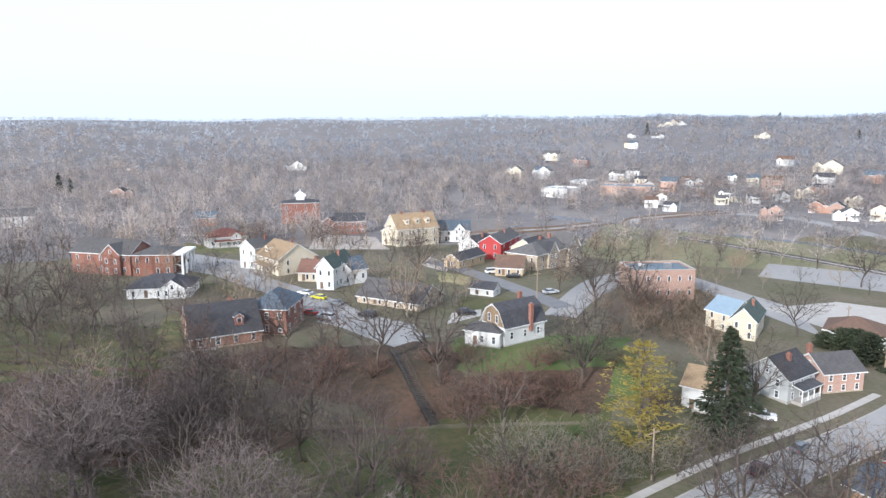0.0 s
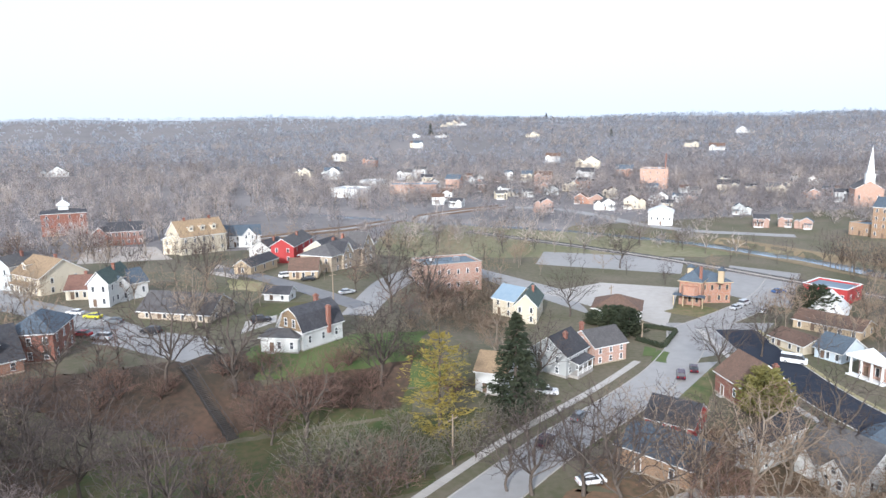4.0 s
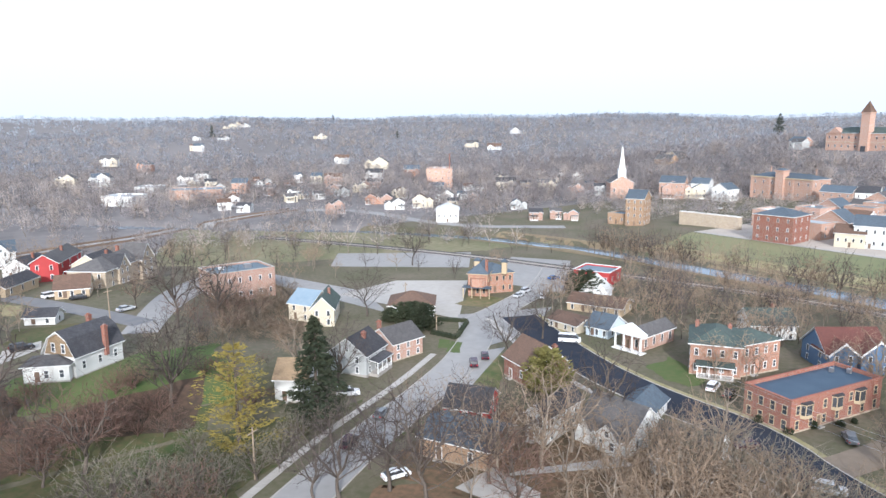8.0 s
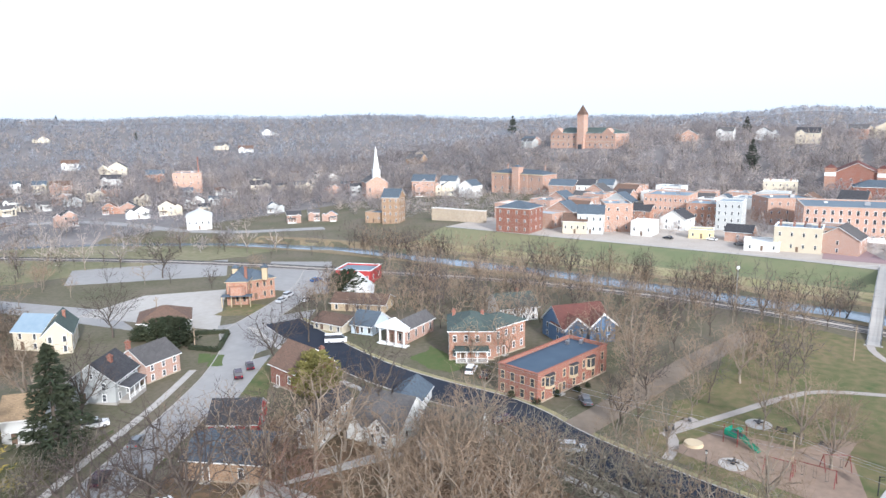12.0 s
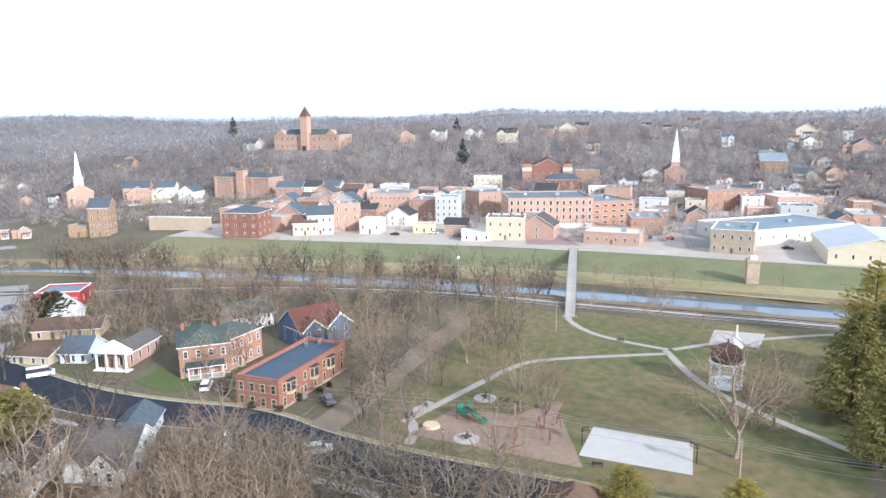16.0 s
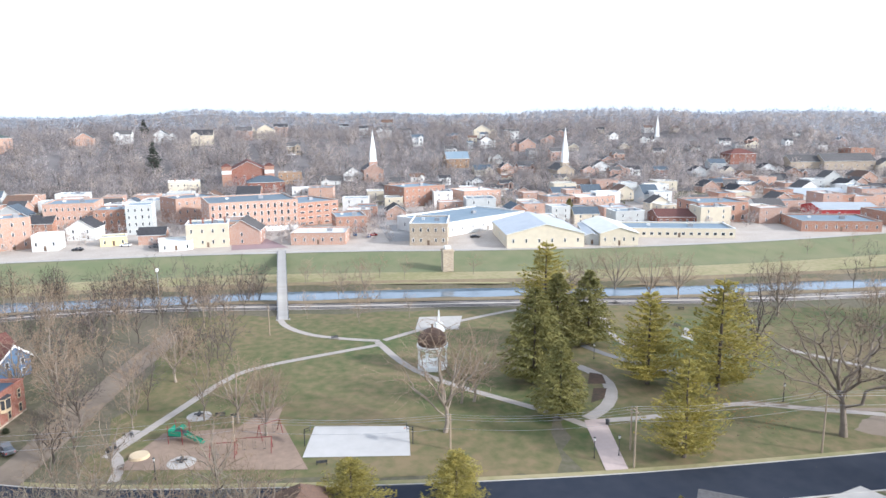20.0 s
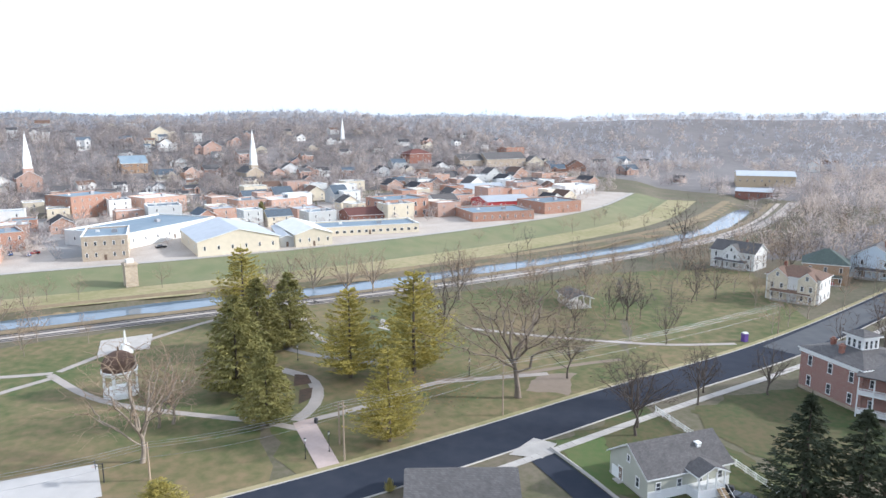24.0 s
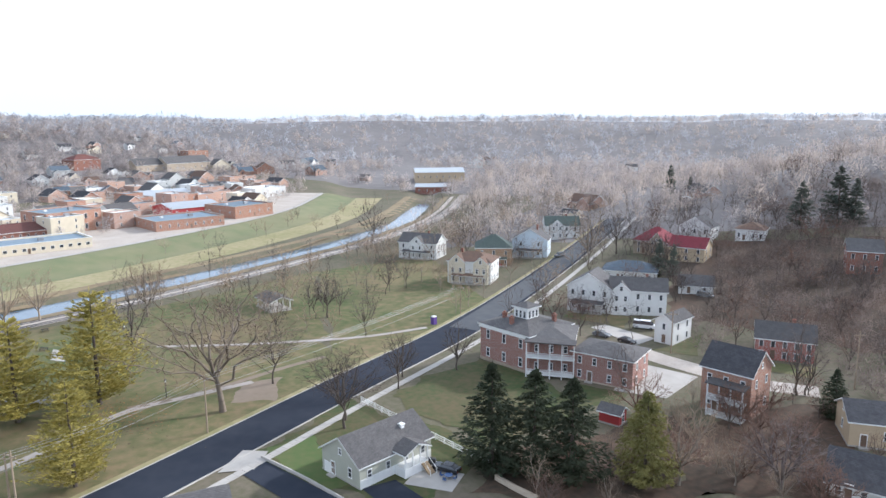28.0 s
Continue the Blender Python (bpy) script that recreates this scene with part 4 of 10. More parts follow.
# ---- streets, lots and lawns ----
AVENUE = [(129.0, 146.1), (122.5, 129.4), (113.7, 102.9), (111.3, 81.9), (112.4, 63.6), (103, 45), (94.5, 0), (89.5, -38), (87.5, -70), (86, -113), (82, -160), (84, -225), (86, -285), (88, -335)]
STREET = [(14, 74), (37, 90), (53, 101), (67.5, 109), (81, 117), (95, 126.5), (112, 142), (112.5, 147.9), (135.7, 157.1), (162.2, 170.2), (192.8, 196.1)]
HILL_LANE = [(31.7, 168.7), (45.4, 198.3), (73.3, 256.2), (95.0, 269.4)]
OLD_ROAD = [(-1.2, 247.9), (15.1, 216.9), (26.6, 194.5), (34.7, 176.8)]
UPPER_STREET = [(-122.9, 285.5), (-92.9, 259.3), (-62.3, 218.0), (-36.0, 191.2), (-17.3, 162.8), (-4.6, 149.1)]
SIDE_STREET = [(109.2, 48.9), (126.6, 46.1), (152.1, 42.7), (190.6, 35.1)]
RAIL = [(120, 330), (170, 240), (196.0, 161.6), (210, 120.3), (216, 70.7), (215, 37.9), (207, -5), (199, -64), (190, -110), (183, -170), (181, -262), (190, -345), (235, -460)]
RIVERSIDE = [(12.4, 329.5), (40.4, 340.7), (89.7, 375.3), (139.5, 406.2), (177.9, 420.3), (212.9, 393.7), (216.0, 299.0), (264.6, 263.4)]
LINES = [(AVENUE, 9), (STREET, 9), (HILL_LANE, 6), (OLD_ROAD, 6), (UPPER_STREET, 7), (SIDE_STREET, 6), (RAIL, 6), (RIVER, 12), ([(2.5, 98), (-0.5, 120), (-9, 146)], 4)]

# far avenue laid in a lighter grey that stands in for haze and sun
ribbon("road_avenue_far", AVENUE[-4:], 8.4, "asphalt_hazed", 0.13, "older grey stretch of the avenue under bare trees")
ribbon("road_avenue", AVENUE, 10.5, "asphalt_new", 0.09, "freshly laid blue-black asphalt avenue")
kerb("kerb", AVENUE, 5.25)
kerb("kerb", AVENUE, -5.5)
ribbon("pavement_avenue_park", AVENUE, 1.2, "lawn_dry", 0.08, "dry grass verge", "verge", 2, 6.2)
ribbon("pavement_avenue", AVENUE, 1.7, "concrete", 0.10, "pale concrete footway", "footway", 2, -9.3)
ribbon("road_street", STREET, 8.5, "asphalt_old", 0.08, "worn pale grey street")
kerb("kerb", STREET, 4.25)
kerb("kerb", STREET, -4.5)
ribbon("pavement_street", STREET[:6], 1.7, "concrete", 0.10, "pale concrete footway", "footway", 2, 8.0)
ribbon("road_lane", HILL_LANE, 8.5, "asphalt_old", 0.08, "worn pale grey lane")
ribbon("road_old", OLD_ROAD, 6.5, "asphalt_grey", 0.09, "dark grey patched road")
ribbon("road_upper", UPPER_STREET, 11, "asphalt_old", 0.08, "worn pale grey street")
ribbon("road_side", SIDE_STREET, 6.5, "lane_dirt", 0.085, "brown gravel side street")
ribbon("railway_bed", RAIL, 7.0, "gravel", 0.12, "grey stone railway ballast", "railway")
for s in (-2.9, -1.46, 1.46, 2.9):
    kerb("rail", RAIL, s, 0.12, 0.34, "iron", "rusty dark steel rail", "rail")
ribbon("road_riverside", RIVERSIDE, 9, "asphalt_old", 0.08, "pale grey riverside highway")
ribbon("bank_far", RIVER[3:-2], 9, "bank_mud", 0.10, "dry reed and mud on the river bank", "bank", 3, 12.5)
ribbon("bank_near", RIVER[3:-2], 7, "bank_mud", 0.10, "dry reed and mud on the river bank", "bank", 3, -12.0)
ribbon("riverside_trail", RIVER[7:-2], 2.6, "gravel", 0.16, "pale gravel riverside trail", "path", 2, -18.0)
line = smooth_line(RIVER)
g = np.stack([offset(line, s) for s in (-9.0, 0.0, 9.0)], 1)
w_ob = sheet("river", g, "water", 0, "calm river mirroring the pale sky", "water")
for vert in w_ob.data.vertices:
    vert.co.z = -2.05
line = smooth_line(LEVEE[2:-1])
sheet("levee", np.stack([offset(line, s) for s in np.linspace(-25, -2, 10)], 1), "levee_grass", 0.07, "mown green grass levee", "levee")
sheet("levee_foot", np.stack([offset(line, s) for s in np.linspace(-44, -25, 5)], 1), "lawn_dry", 0.07, "straw-coloured grass below the levee", "bank")
ribbon("levee_path", LEVEE[2:-1], 3.2, "concrete", 0.10, "pale path on the levee crest", "path", 2, 0.0)
sheet("town_paving", np.stack([offset(line, s) for s in np.linspace(1.8, 150, 32)], 1), "gravel", 0.05, "pale town streets and yards", "paving")

patch("crossing", (95.8, 129.3), (115.9, 157.7), (143.8, 147.7), (119.8, 131.7), "asphalt_old", 0.07, "pale grey street crossing", category="road")
patch("lot_far", (117.0, 243.0), (131.8, 266.2), (179.1, 234.0), (159.0, 209.1), "asphalt_old", 0.06, "pale empty car park", category="car park")
patch("lot_near", (99.0, 200.1), (124.6, 206.7), (145.1, 191.5), (113.5, 154.0), "concrete", 0.06, "pale concrete car park", category="car park")
patch("lot_side", (86.4, 231.8), (93.3, 244.0), (107.6, 200.5), (100.8, 170.8), "asphalt_old", 0.055, "pale grey yard", category="car park")
patch("lot_depot", (151.8, 183.3), (186.2, 215.9), (199.8, 195.2), (159.1, 157.6), "asphalt_old", 0.055, "pale grey forecourt", category="car park")
patch("lot_upper", (-88.6, 233.5), (-101.3, 280.2), (-70.6, 251.6), (-44.9, 203.2), "asphalt_old", 0.075, "broad pale grey street junction", category="road")
patch("lot_yard", (-52.1, 287.3), (-57.2, 339.8), (-27.1, 328.2), (-17.8, 285.2), "gravel", 0.07, "pale gravel yard with parked cars", category="car park")
patch("lot_street", (-28.7, 165.5), (-26.3, 178.7), (-4.3, 162.4), (-2.7, 146.3), "asphalt_old", 0.072, "pale grey parking beside the street", category="car park")
patch("driveway", (3.2, 162.1), (4.8, 172.2), (12.6, 175.8), (11.9, 169.4), "concrete", 0.08, "pale concrete drive", 3, "driveway")
patch("driveway", (-4.1, 236.9), (-1.2, 259.2), (6.7, 236.4), (4.4, 223.0), "gravel", 0.08, "pale gravel drive", 3, "driveway")
patch("front_lawn", (-107.0, 286.5), (-112.0, 314.2), (-75.8, 292.7), (-72.0, 268.8), "lawn", 0.06, "dry lawn round a white house", 4, "lawn")
patch("front_lawn", (-65.3, 189.0), (-71.9, 206.3), (-63.5, 209.8), (-56.1, 195.1), "lawn_lush", 0.06, "green lawn beside the brick house", 4, "lawn")
patch("front_lawn", (0.7, 207.6), (1.7, 225.2), (11.4, 215.3), (10.0, 203.5), "lawn_dry", 0.06, "dry straw-coloured grass", 4, "lawn")
patch("front_lawn", (5.7, 177.7), (7.7, 189.8), (24.7, 186.0), (19.7, 175.6), "lawn_lush", 0.06, "green lawn beside a shed", 4, "lawn")
patch("front_lawn", (-59.3, 144.9), (-68.2, 171.8), (-60.3, 171.6), (-51.4, 144.7), "lawn", 0.06, "olive grass beside the brick house", 4, "lawn")
patch("lawn_meadow", (55.8, 280.9), (104.0, 397.0), (234.3, 233.0), (183.9, 233.7), "meadow", 0.04, "flat winter meadow by the river", category="lawn")
patch("lawn_slope", (-9.1, 139.0), (4.2, 150.9), (44.1, 151.4), (40.0, 128.1), "lawn_fresh", 0.06, "fresh green sloping lawn", 3, "lawn")
patch("lawn_hollow", (-43.8, 96.6), (-13.5, 123.3), (35.5, 128.1), (30.4, 95.0), "lawn_lush", 0.05, "green grass in the hollow", 3, "lawn")
patch("leaf_bank", (50.3, 89.0), (77.3, 104.5), (98.3, 80.5), (87.9, 35.5), "leafy_ground", 0.03, "dark leaf-strewn yards between bungalows", 3, "ground")
patch("leaf_bank", (37.3, 68.1), (50.3, 89.0), (87.9, 35.5), (69.7, 21.1), "leafy_ground", 0.03, "dark leaf-strewn yards between bungalows", 3, "ground")
patch("leaf_bank", (-58.1, 80.8), (-84.5, 129.8), (-38.3, 129.2), (-9.3, 79.7), "leaf_litter", 0.035, "dark fallen leaves under a dense wood", 4, "ground")
patch("lawn_hollow", (-59.5, 80.8), (-72.3, 106.1), (-12.3, 110.6), (-5.0, 79.6), "lawn_lush", 0.075, "green grass under bare trees", 3, "lawn")
patch("front_lawn", (80.1, -78.4), (79.2, -105.4), (45.9, -100.0), (49.3, -78.4), "lawn_lush", 0.045, "green lawn behind the white fence", 3, "lawn")
patch("leaf_bank", (35.7, -192.9), (53.7, -281.7), (-25.2, -286.7), (-22.8, -181.0), "leaf_litter", 0.05, "dark fallen leaves under a hillside thicket", 4, "ground")
patch("weedy_verge", (3.7, 101.1), (29.2, 121.3), (63.2, 119.1), (28.9, 96.1), "lawn_lush", 0.056, "weedy green verge beside the footway", 3, "lawn")
patch("yard_drive", (64.4, 78.7), (71.3, 77.2), (85.6, 71.5), (85.6, 67.9), "concrete", 0.06, "pale concrete drive among the bungalows", 3, "driveway")
patch("yard_drive", (57.8, 79.5), (66.5, 81.1), (67.4, 70.8), (62.1, 65.5), "concrete", 0.06, "pale concrete yard behind the bungalow", 3, "driveway")
patch("crossing_side", (75.6, 107.0), (98.9, 128.2), (108.0, 126.9), (78.8, 106.8), "asphalt_old", 0.069, "pale grey street edge with parked cars", category="road")
patch("front_lawn", (93.7, 135.8), (98.4, 141.9), (99.9, 139.6), (96.1, 134.4), "lawn_fresh", 0.09, "small green corner lawn", 2, "lawn")
patch("park_edge", (100.4, 23.1), (161.2, 4.6), (180.5, -0.1), (140.5, 2.6), "lawn", 0.038, "winter grass beside the gravel lane", 4, "lawn")
patch("park_edge", (100.3, 28.2), (116.1, 26.8), (143.6, 2.7), (105.7, -0.3), "lawn", 0.036, "winter grass round the playground", 4, "lawn")
patch("worn_ground", (101.0, -93.6), (105.4, -102.2), (101.1, -110.3), (92.9, -99.7), "lane_dirt", 0.06, "worn bare earth in the park", 3, "ground")
patch("front_lawn", (-88.7, 131.4), (-114.5, 173.2), (-63.1, 161.8), (-50.3, 135.8), "lawn_lush", 0.04, "olive rough grass under bare trees", 4, "lawn")
patch("leaf_bank", (-125, 112), (-112, 150), (-44, 142), (-50, 104), "leaf_litter", 0.055, "dark fallen leaves under a dense wood", 4, "ground")
patch("leaf_bank", (-14.0, 146.0), (2.5, 148.0), (8.5, 127.0), (-4.5, 118.0), "leaf_litter", 0.075, "rust-brown fallen leaves on the stair bank", 2, "ground")
patch("leaf_bank", (-75, 60), (-75, 124), (-2, 122), (-2, 78), "leaf_litter", 0.045, "dark fallen leaves under a dense wood", 4, "ground")
patch("leaf_bank", (-51.5, 139.7), (-25.4, 145.8), (-8.1, 143.7), (0.7, 119.7), "leaf_litter", 0.08, "brown fallen leaves on the bank", 3, "ground")
patch("leaf_bank", (0.8, 128.6), (3.7, 133.3), (37.6, 136.3), (31.0, 122.6), "leaf_litter", 0.09, "brown fallen leaves and scrub", 3, "ground")
patch("park_lawn", (108.6, 37.2), (205.7, 35.6), (193.1, -62.8), (95.2, -38.7), "lawn", 0.04, "mown winter grass of the park", category="lawn")
patch("park_lawn", (95.2, -38.7), (193.1, -62.8), (165.0, -201.1), (89.2, -115.0), "lawn", 0.04, "mown winter grass of the park", category="lawn")
patch("park_lawn", (89.2, -115.0), (165.0, -201.1), (139.2, -241.3), (83.7, -185.6), "lawn", 0.04, "mown winter grass of the park", category="lawn")
patch("front_lawn", (74.6, -112.7), (67.8, -141.1), (33.3, -127.7), (46.7, -99.6), "lawn_lush", 0.06, "olive green lawn before the brick mansion", 4, "lawn")
patch("front_lawn", (80.4, -82.8), (77.0, -92.1), (59.8, -81.9), (62.1, -76.5), "lawn_fresh", 0.06, "small green front lawn", 4, "lawn")
patch("front_lawn", (124.7, 97.1), (136.2, 97.3), (128.2, 84.8), (120.3, 83.4), "lawn_fresh", 0.06, "small green front lawn", 4, "lawn")
patch("front_lawn", (94.1, 133.2), (100.1, 138.5), (101.7, 136.2), (96.1, 130.3), "lawn_fresh", 0.09, "small green corner lawn", 3, "lawn")
patch("front_lawn", (86.0, 116.6), (101.7, 127.5), (104.6, 123.1), (90.5, 107.1), "lawn", 0.06, "dry verge under bare trees", 3, "lawn")
patch("front_lawn", (122.4, 166.3), (132.6, 174.1), (139.9, 163.2), (130.2, 154.6), "lawn", 0.07, "dry grass before the depot", 3, "lawn")
patch("front_lawn", (61.0, -181.4), (61.3, -187.3), (44.2, -189.6), (44.4, -178.5), "lawn", 0.06, "dry lawn before the white house", 3, "lawn")
patch("front_lawn", (34.0, -164.8), (29.4, -168.2), (25.0, -181.7), (23.4, -163.7), "lawn_lush", 0.06, "green lawn beside the garage", 3, "lawn")
patch("front_lawn", (11.2, -162.2), (11.6, -166.6), (-2.0, -168.2), (-1.0, -160.7), "lawn", 0.06, "lawn before the brick house", 3, "lawn")
patch("front_lawn", (41.4, -129.8), (42.8, -135.9), (31.8, -134.7), (32.6, -125.1), "lawn_lush", 0.08, "green lawn behind the mansion", 3, "lawn")
patch("leaf_bank", (42.8, -85.4), (46.7, -99.6), (17.9, -129.8), (15.1, -98.3), "leaf_litter", 0.05, "dark needles and leaves under spruces", 3, "ground")
patch("leaf_bank", (15.1, -98.3), (17.3, -126.0), (-7.2, -153.9), (-5.1, -110.8), "leaf_litter", 0.05, "dark fallen leaves among shrubs", 3, "ground")
patch("front_lawn", (54.6, 107.5), (64.5, 108.0), (64.6, 100.2), (47.0, 97.0), "lawn_lush", 0.06, "patch of green grass by the street", 4, "lawn")

# ---- houses of the near bank ----
barn = house(20.3, 148.0, 34, 11.6, 4.2, 8.0, "gambrel", rise=4.6, wall="siding_white", win=(3, 0), storeys=1, chimneys=((1.5, -4.2, 4.4), (3.5, 2, 5.6)), door=0, label="white gambrel-roofed house with brick chimneys on a green lawn", top="shingle_dark")
bl_ = max(v.x for v in wall_of(barn))
bh_ = sorted({round(v.z, 2) for v in wall_of(barn)})
gz = Mesh().extrude_x([(-3.7, bh_[1]), (3.7, bh_[1]), (2.3, bh_[2]), (0, bh_[3] - 0.25), (-2.3, bh_[2])], -bl_ - 0.05, -bl_ - 0.004)
part("gable_cladding", gz, "shingle_tan", barn, "brown shingled gable end")
for y_ in (-1.3, 1.3):
    put_window(barn, -bl_ - 0.05, y_, bh_[1] + 1.5, -90, 1.0, 1.8, "paint_white", True)
house(10.6, 145.5, -25, 8.1, 3.2, 6.0, "hip", wall="siding_white", top="shingle_grey", win=(3, 1), storeys=1, pitch=0.5, label="low white annex with a grey roof beside the gambrel house")
house(21.0, 251.4, -25, 8.4, 6.1, 22, "gable", "y", "siding_red", "shingle_grey", win=(2, 4), storeys=2, label="barn-red two-storey house with white trim")
house(32.8, 247.7, -38, 10.5, 4.4, 12, "gable", "y", "siding_cream", "shingle_dark", win=(2, 3), label="cream gabled house with dark roof")
house(44.2, 235.6, 50, 31.0, 5.9, 12, "hip", "x", "stone_tan", "shingle_grey", win=(4, 3), chimneys=((-4, 0, 4.5), (4, 1, 4.5)), label="tan stone house with a grey hipped roof")
house(24.1, 215.7, -14, 8.8, 2.7, 10, "gable", "x", "siding_tan", "shingle_brown", win=(3, 2), label="low tan garage with a brown roof", name="garage")
house(6.4, 231.0, -36, 6.3, 2.8, 16, "gable", "y", "siding_tan", "shingle_dark", win=(1, 3), label="tan cottage with a dark gabled roof")
house(14.3, 266.5, -37, 10.1, 3.7, 12, "gable", "y", "siding_white", "shingle_dark", win=(2, 3), label="white gabled house with dark roof")
house(9.3, 312.0, -3, 15.4, 5.2, 12, "gable", "x", "siding_white", "shingle_blue", win=(4, 2), label="white house with blue-grey roof")
house(13.7, 190.6, -29, 7.2, 2.0, 5, "gable", "x", "siding_white", "shingle_dark", win=(2, 1), label="small white shed with a dark roof", name="shed")
house(-18.9, 301.6, -32, 8.2, 6.0, 14, "gable", "y", "siding_cream", "shingle_brown", win=(2, 3), label="cream gabled house end")
house(-6.2, 299.9, 28, 19.8, 7.6, 13, "gable", "x", "siding_cream", "shingle_tan", win=(5, 2), pitch=0.9, chimneys=((-5, 0, 7), (6, 0, 7)), label="large cream house with a tan roof and dormers")
house(-40.2, 338.2, 5, 14.6, 6.3, 11, "gable", "x", "brick_red", "shingle_dark", win=(6, 2), label="long red brick house with a dark roof")
house(-50.9, 340.4, -39, 8.9, 5.2, 11, "gable", "y", "brick_red", "shingle_dark", win=(2, 2), label="red brick gabled wing")
m_ = house(-71.6, 377.6, 10, 19.9, 10.8, 14, "hip", "x", "brick_red", "shingle_dark", win=(4, 3), pitch=0.3, label="red brick mansion under a white belvedere")
part("belvedere", Mesh().prism([(-2.2, -2.2), (2.2, -2.2), (2.2, 2.2), (-2.2, 2.2)], 8, 14.2).prism([(-3, -3), (3, -3), (3, 3), (-3, 3)], 14.2, 14.7).prism([(-2.9, -2.9), (2.9, -2.9), (2.9, 2.9), (-2.9, 2.9)], 14.7, 16.6, inset=0.18).tube((0, 0, 16.4), (0, 0, 19), 0.3, 0.05), "paint_white", m_, "white wooden belvedere with a pointed roof")
house(-120.5, 368.0, 8, 10.7, 4.4, 9, "gable", "x", "brick_orange", "shingle_blue", win=(3, 2), label="small orange brick house")
house(-88.1, 297.4, 27, 16.1, 4.4, 12, "hip", "x", "siding_white", "shingle_maroon", win=(5, 3), porch="f", label="white house with a maroon roof and sun porch", storeys=1)
house(-62.6, 232.4, -37, 8.1, 7.4, 12, "gable", "y", "siding_grey", "shingle_grey", win=(2, 3), label="grey weathered gabled house")
house(-54.1, 224.2, -50, 14.9, 5.3, 14, "gable", "x", "siding_cream", "shingle_tan", win=(3, 2), storeys=2, porch="f", label="cream house with a tan roof")
house(-38.6, 210.1, -9, 6.0, 2.9, 10, "gable", "x", "siding_cream", "shingle_rust", win=(3, 2), label="cottage with a rust-coloured roof")
house(-31.5, 199.1, -17, 5.4, 6.6, 14, "gable", "y", "siding_white", "shingle_green", win=(2, 3), pitch=1.1, label="tall white gabled house with dark green roof")
house(-24.8, 205.5, 31, 11.0, 4.5, 10, "gable", "x", "siding_white", "shingle_blue", win=(4, 2), label="white house wing with grey-blue roof")
house(-12.1, 179.3, -31, 20.0, 2.0, 12, "gable", "x", "stone_tan", "shingle_grey", win=(4, 2), label="tan stuccoed house with a grey roof")
house(-45.0, 147.0, 26, 15.0, 2.9, 13, "gable", "x", "brick_orange", "shingle_dark", win=(4, 2), chimneys=((2.5, 2.5, 5.6),), label="brick house with a long dark slate roof", storeys=1, pitch=0.85)
house(-38.2, 155.2, -7, 9.2, 6.0, 13, "hip", "x", "brick_red", "shingle_blue", win=(3, 3), storeys=2, label="two-storey brick house with grey-blue roof")
house(-89.8, 220.4, 2, 12.8, 6.7, 13, "hip", "x", "brick_red", "shingle_grey", win=(4, 3), porch="r", storeys=2, pitch=0.4, label="brick house with a white columned porch")
house(-108.3, 224.7, -17, 23.0, 6.9, 12, "gable", "x", "brick_red", "shingle_grey", win=(5, 2), label="long brick house under grey roof")
house(-76.6, 190.6, 7, 17.1, 2.7, 12, "hip", "x", "siding_white", "shingle_dark", win=(5, 2), storeys=1, label="low white house with dark hipped roof")
house(-223.9, 376.7, 26, 15.3, 5.8, 12, "gable", "x", "siding_white", "shingle_grey", win=(4, 2), near=False, label="distant white house among bare trees")
house(72.1, 211.1, 2, 19.9, 8.8, 14, "flat", "x", "brick_pink", "roof_membrane", win=(6, 3), storeys=2, label="pinkish brick block of flats behind trees", name="building")
house(79.0, 170.1, -33, 6.3, 5.0, 14, "gable", "y", "siding_cream", "shingle_green", win=(2, 3), storeys=2, label="cream gabled house with dark green roof", pitch=1.0)
house(76.2, 179.1, -62, 7.8, 4.9, 10, "gable", "x", "siding_cream", "tarp_blue", win=(2, 2), label="cream house wing under a pale blue tarpaulin")
house(67.0, 132.2, -57, 9.2, 4.7, 9.6, "gable", "y", "siding_grey", "shingle_dark", win=(2, 3), storeys=2, porch="r", chimneys=((1.5, 0, 3.8),), label="pale grey clapboard house with dark roof and side porch", pitch=0.75)
house(78.9, 138.3, -80, 9.0, 4.3, 9.4, "gable", "y", "brick_pink", "shingle_grey", win=(1, 3), storeys=2, chimneys=((-2.5, -3, 4.0),), label="pink brick house with a grey roof")
house(50.1, 123.7, -38, 6.5, 4.7, 9, "gable", "x", "siding_white", "shingle_tan", win=(2, 2), storeys=1, label="small white house with a tan roof by a spruce")
house(104.2, 164.5, -36, 13.1, 3.0, 12, "hip", "x", "siding_white", "shingle_brown", win=(4, 2), storeys=1, label="low house with a brown hipped roof behind hedges")
depot = house(133.9, 171.5, -50, 6.3, 7.2, 13, "hip", "x", "brick_orange", "shingle_blue", win=(3, 4), storeys=2, pitch=0.55, trim="paint_tan", chimneys=((2.6, -5, 4.5),), label="ornate orange brick depot with a slate roof")
house(143.1, 171.3, -17, 9.2, 6.4, 12, "hip", "x", "brick_orange", "shingle_blue", win=(4, 3), storeys=2, pitch=0.45, trim="paint_tan", label="ornate orange brick wing of the depot")
for dx in (-1.5, 7.5):
    part("cupola", Mesh().box(dx - 0.8, -0.8, 6.5, dx + 0.8, 0.8, 10.4), "paint_tan", depot, "cream wooden cupola")
house(175.3, 161.6, -68, 13.0, 4.0, 12, "flat", "x", "siding_red", "roof_membrane", win=(5, 2), storeys=1, label="long red shed with flat grey roof", name="building")
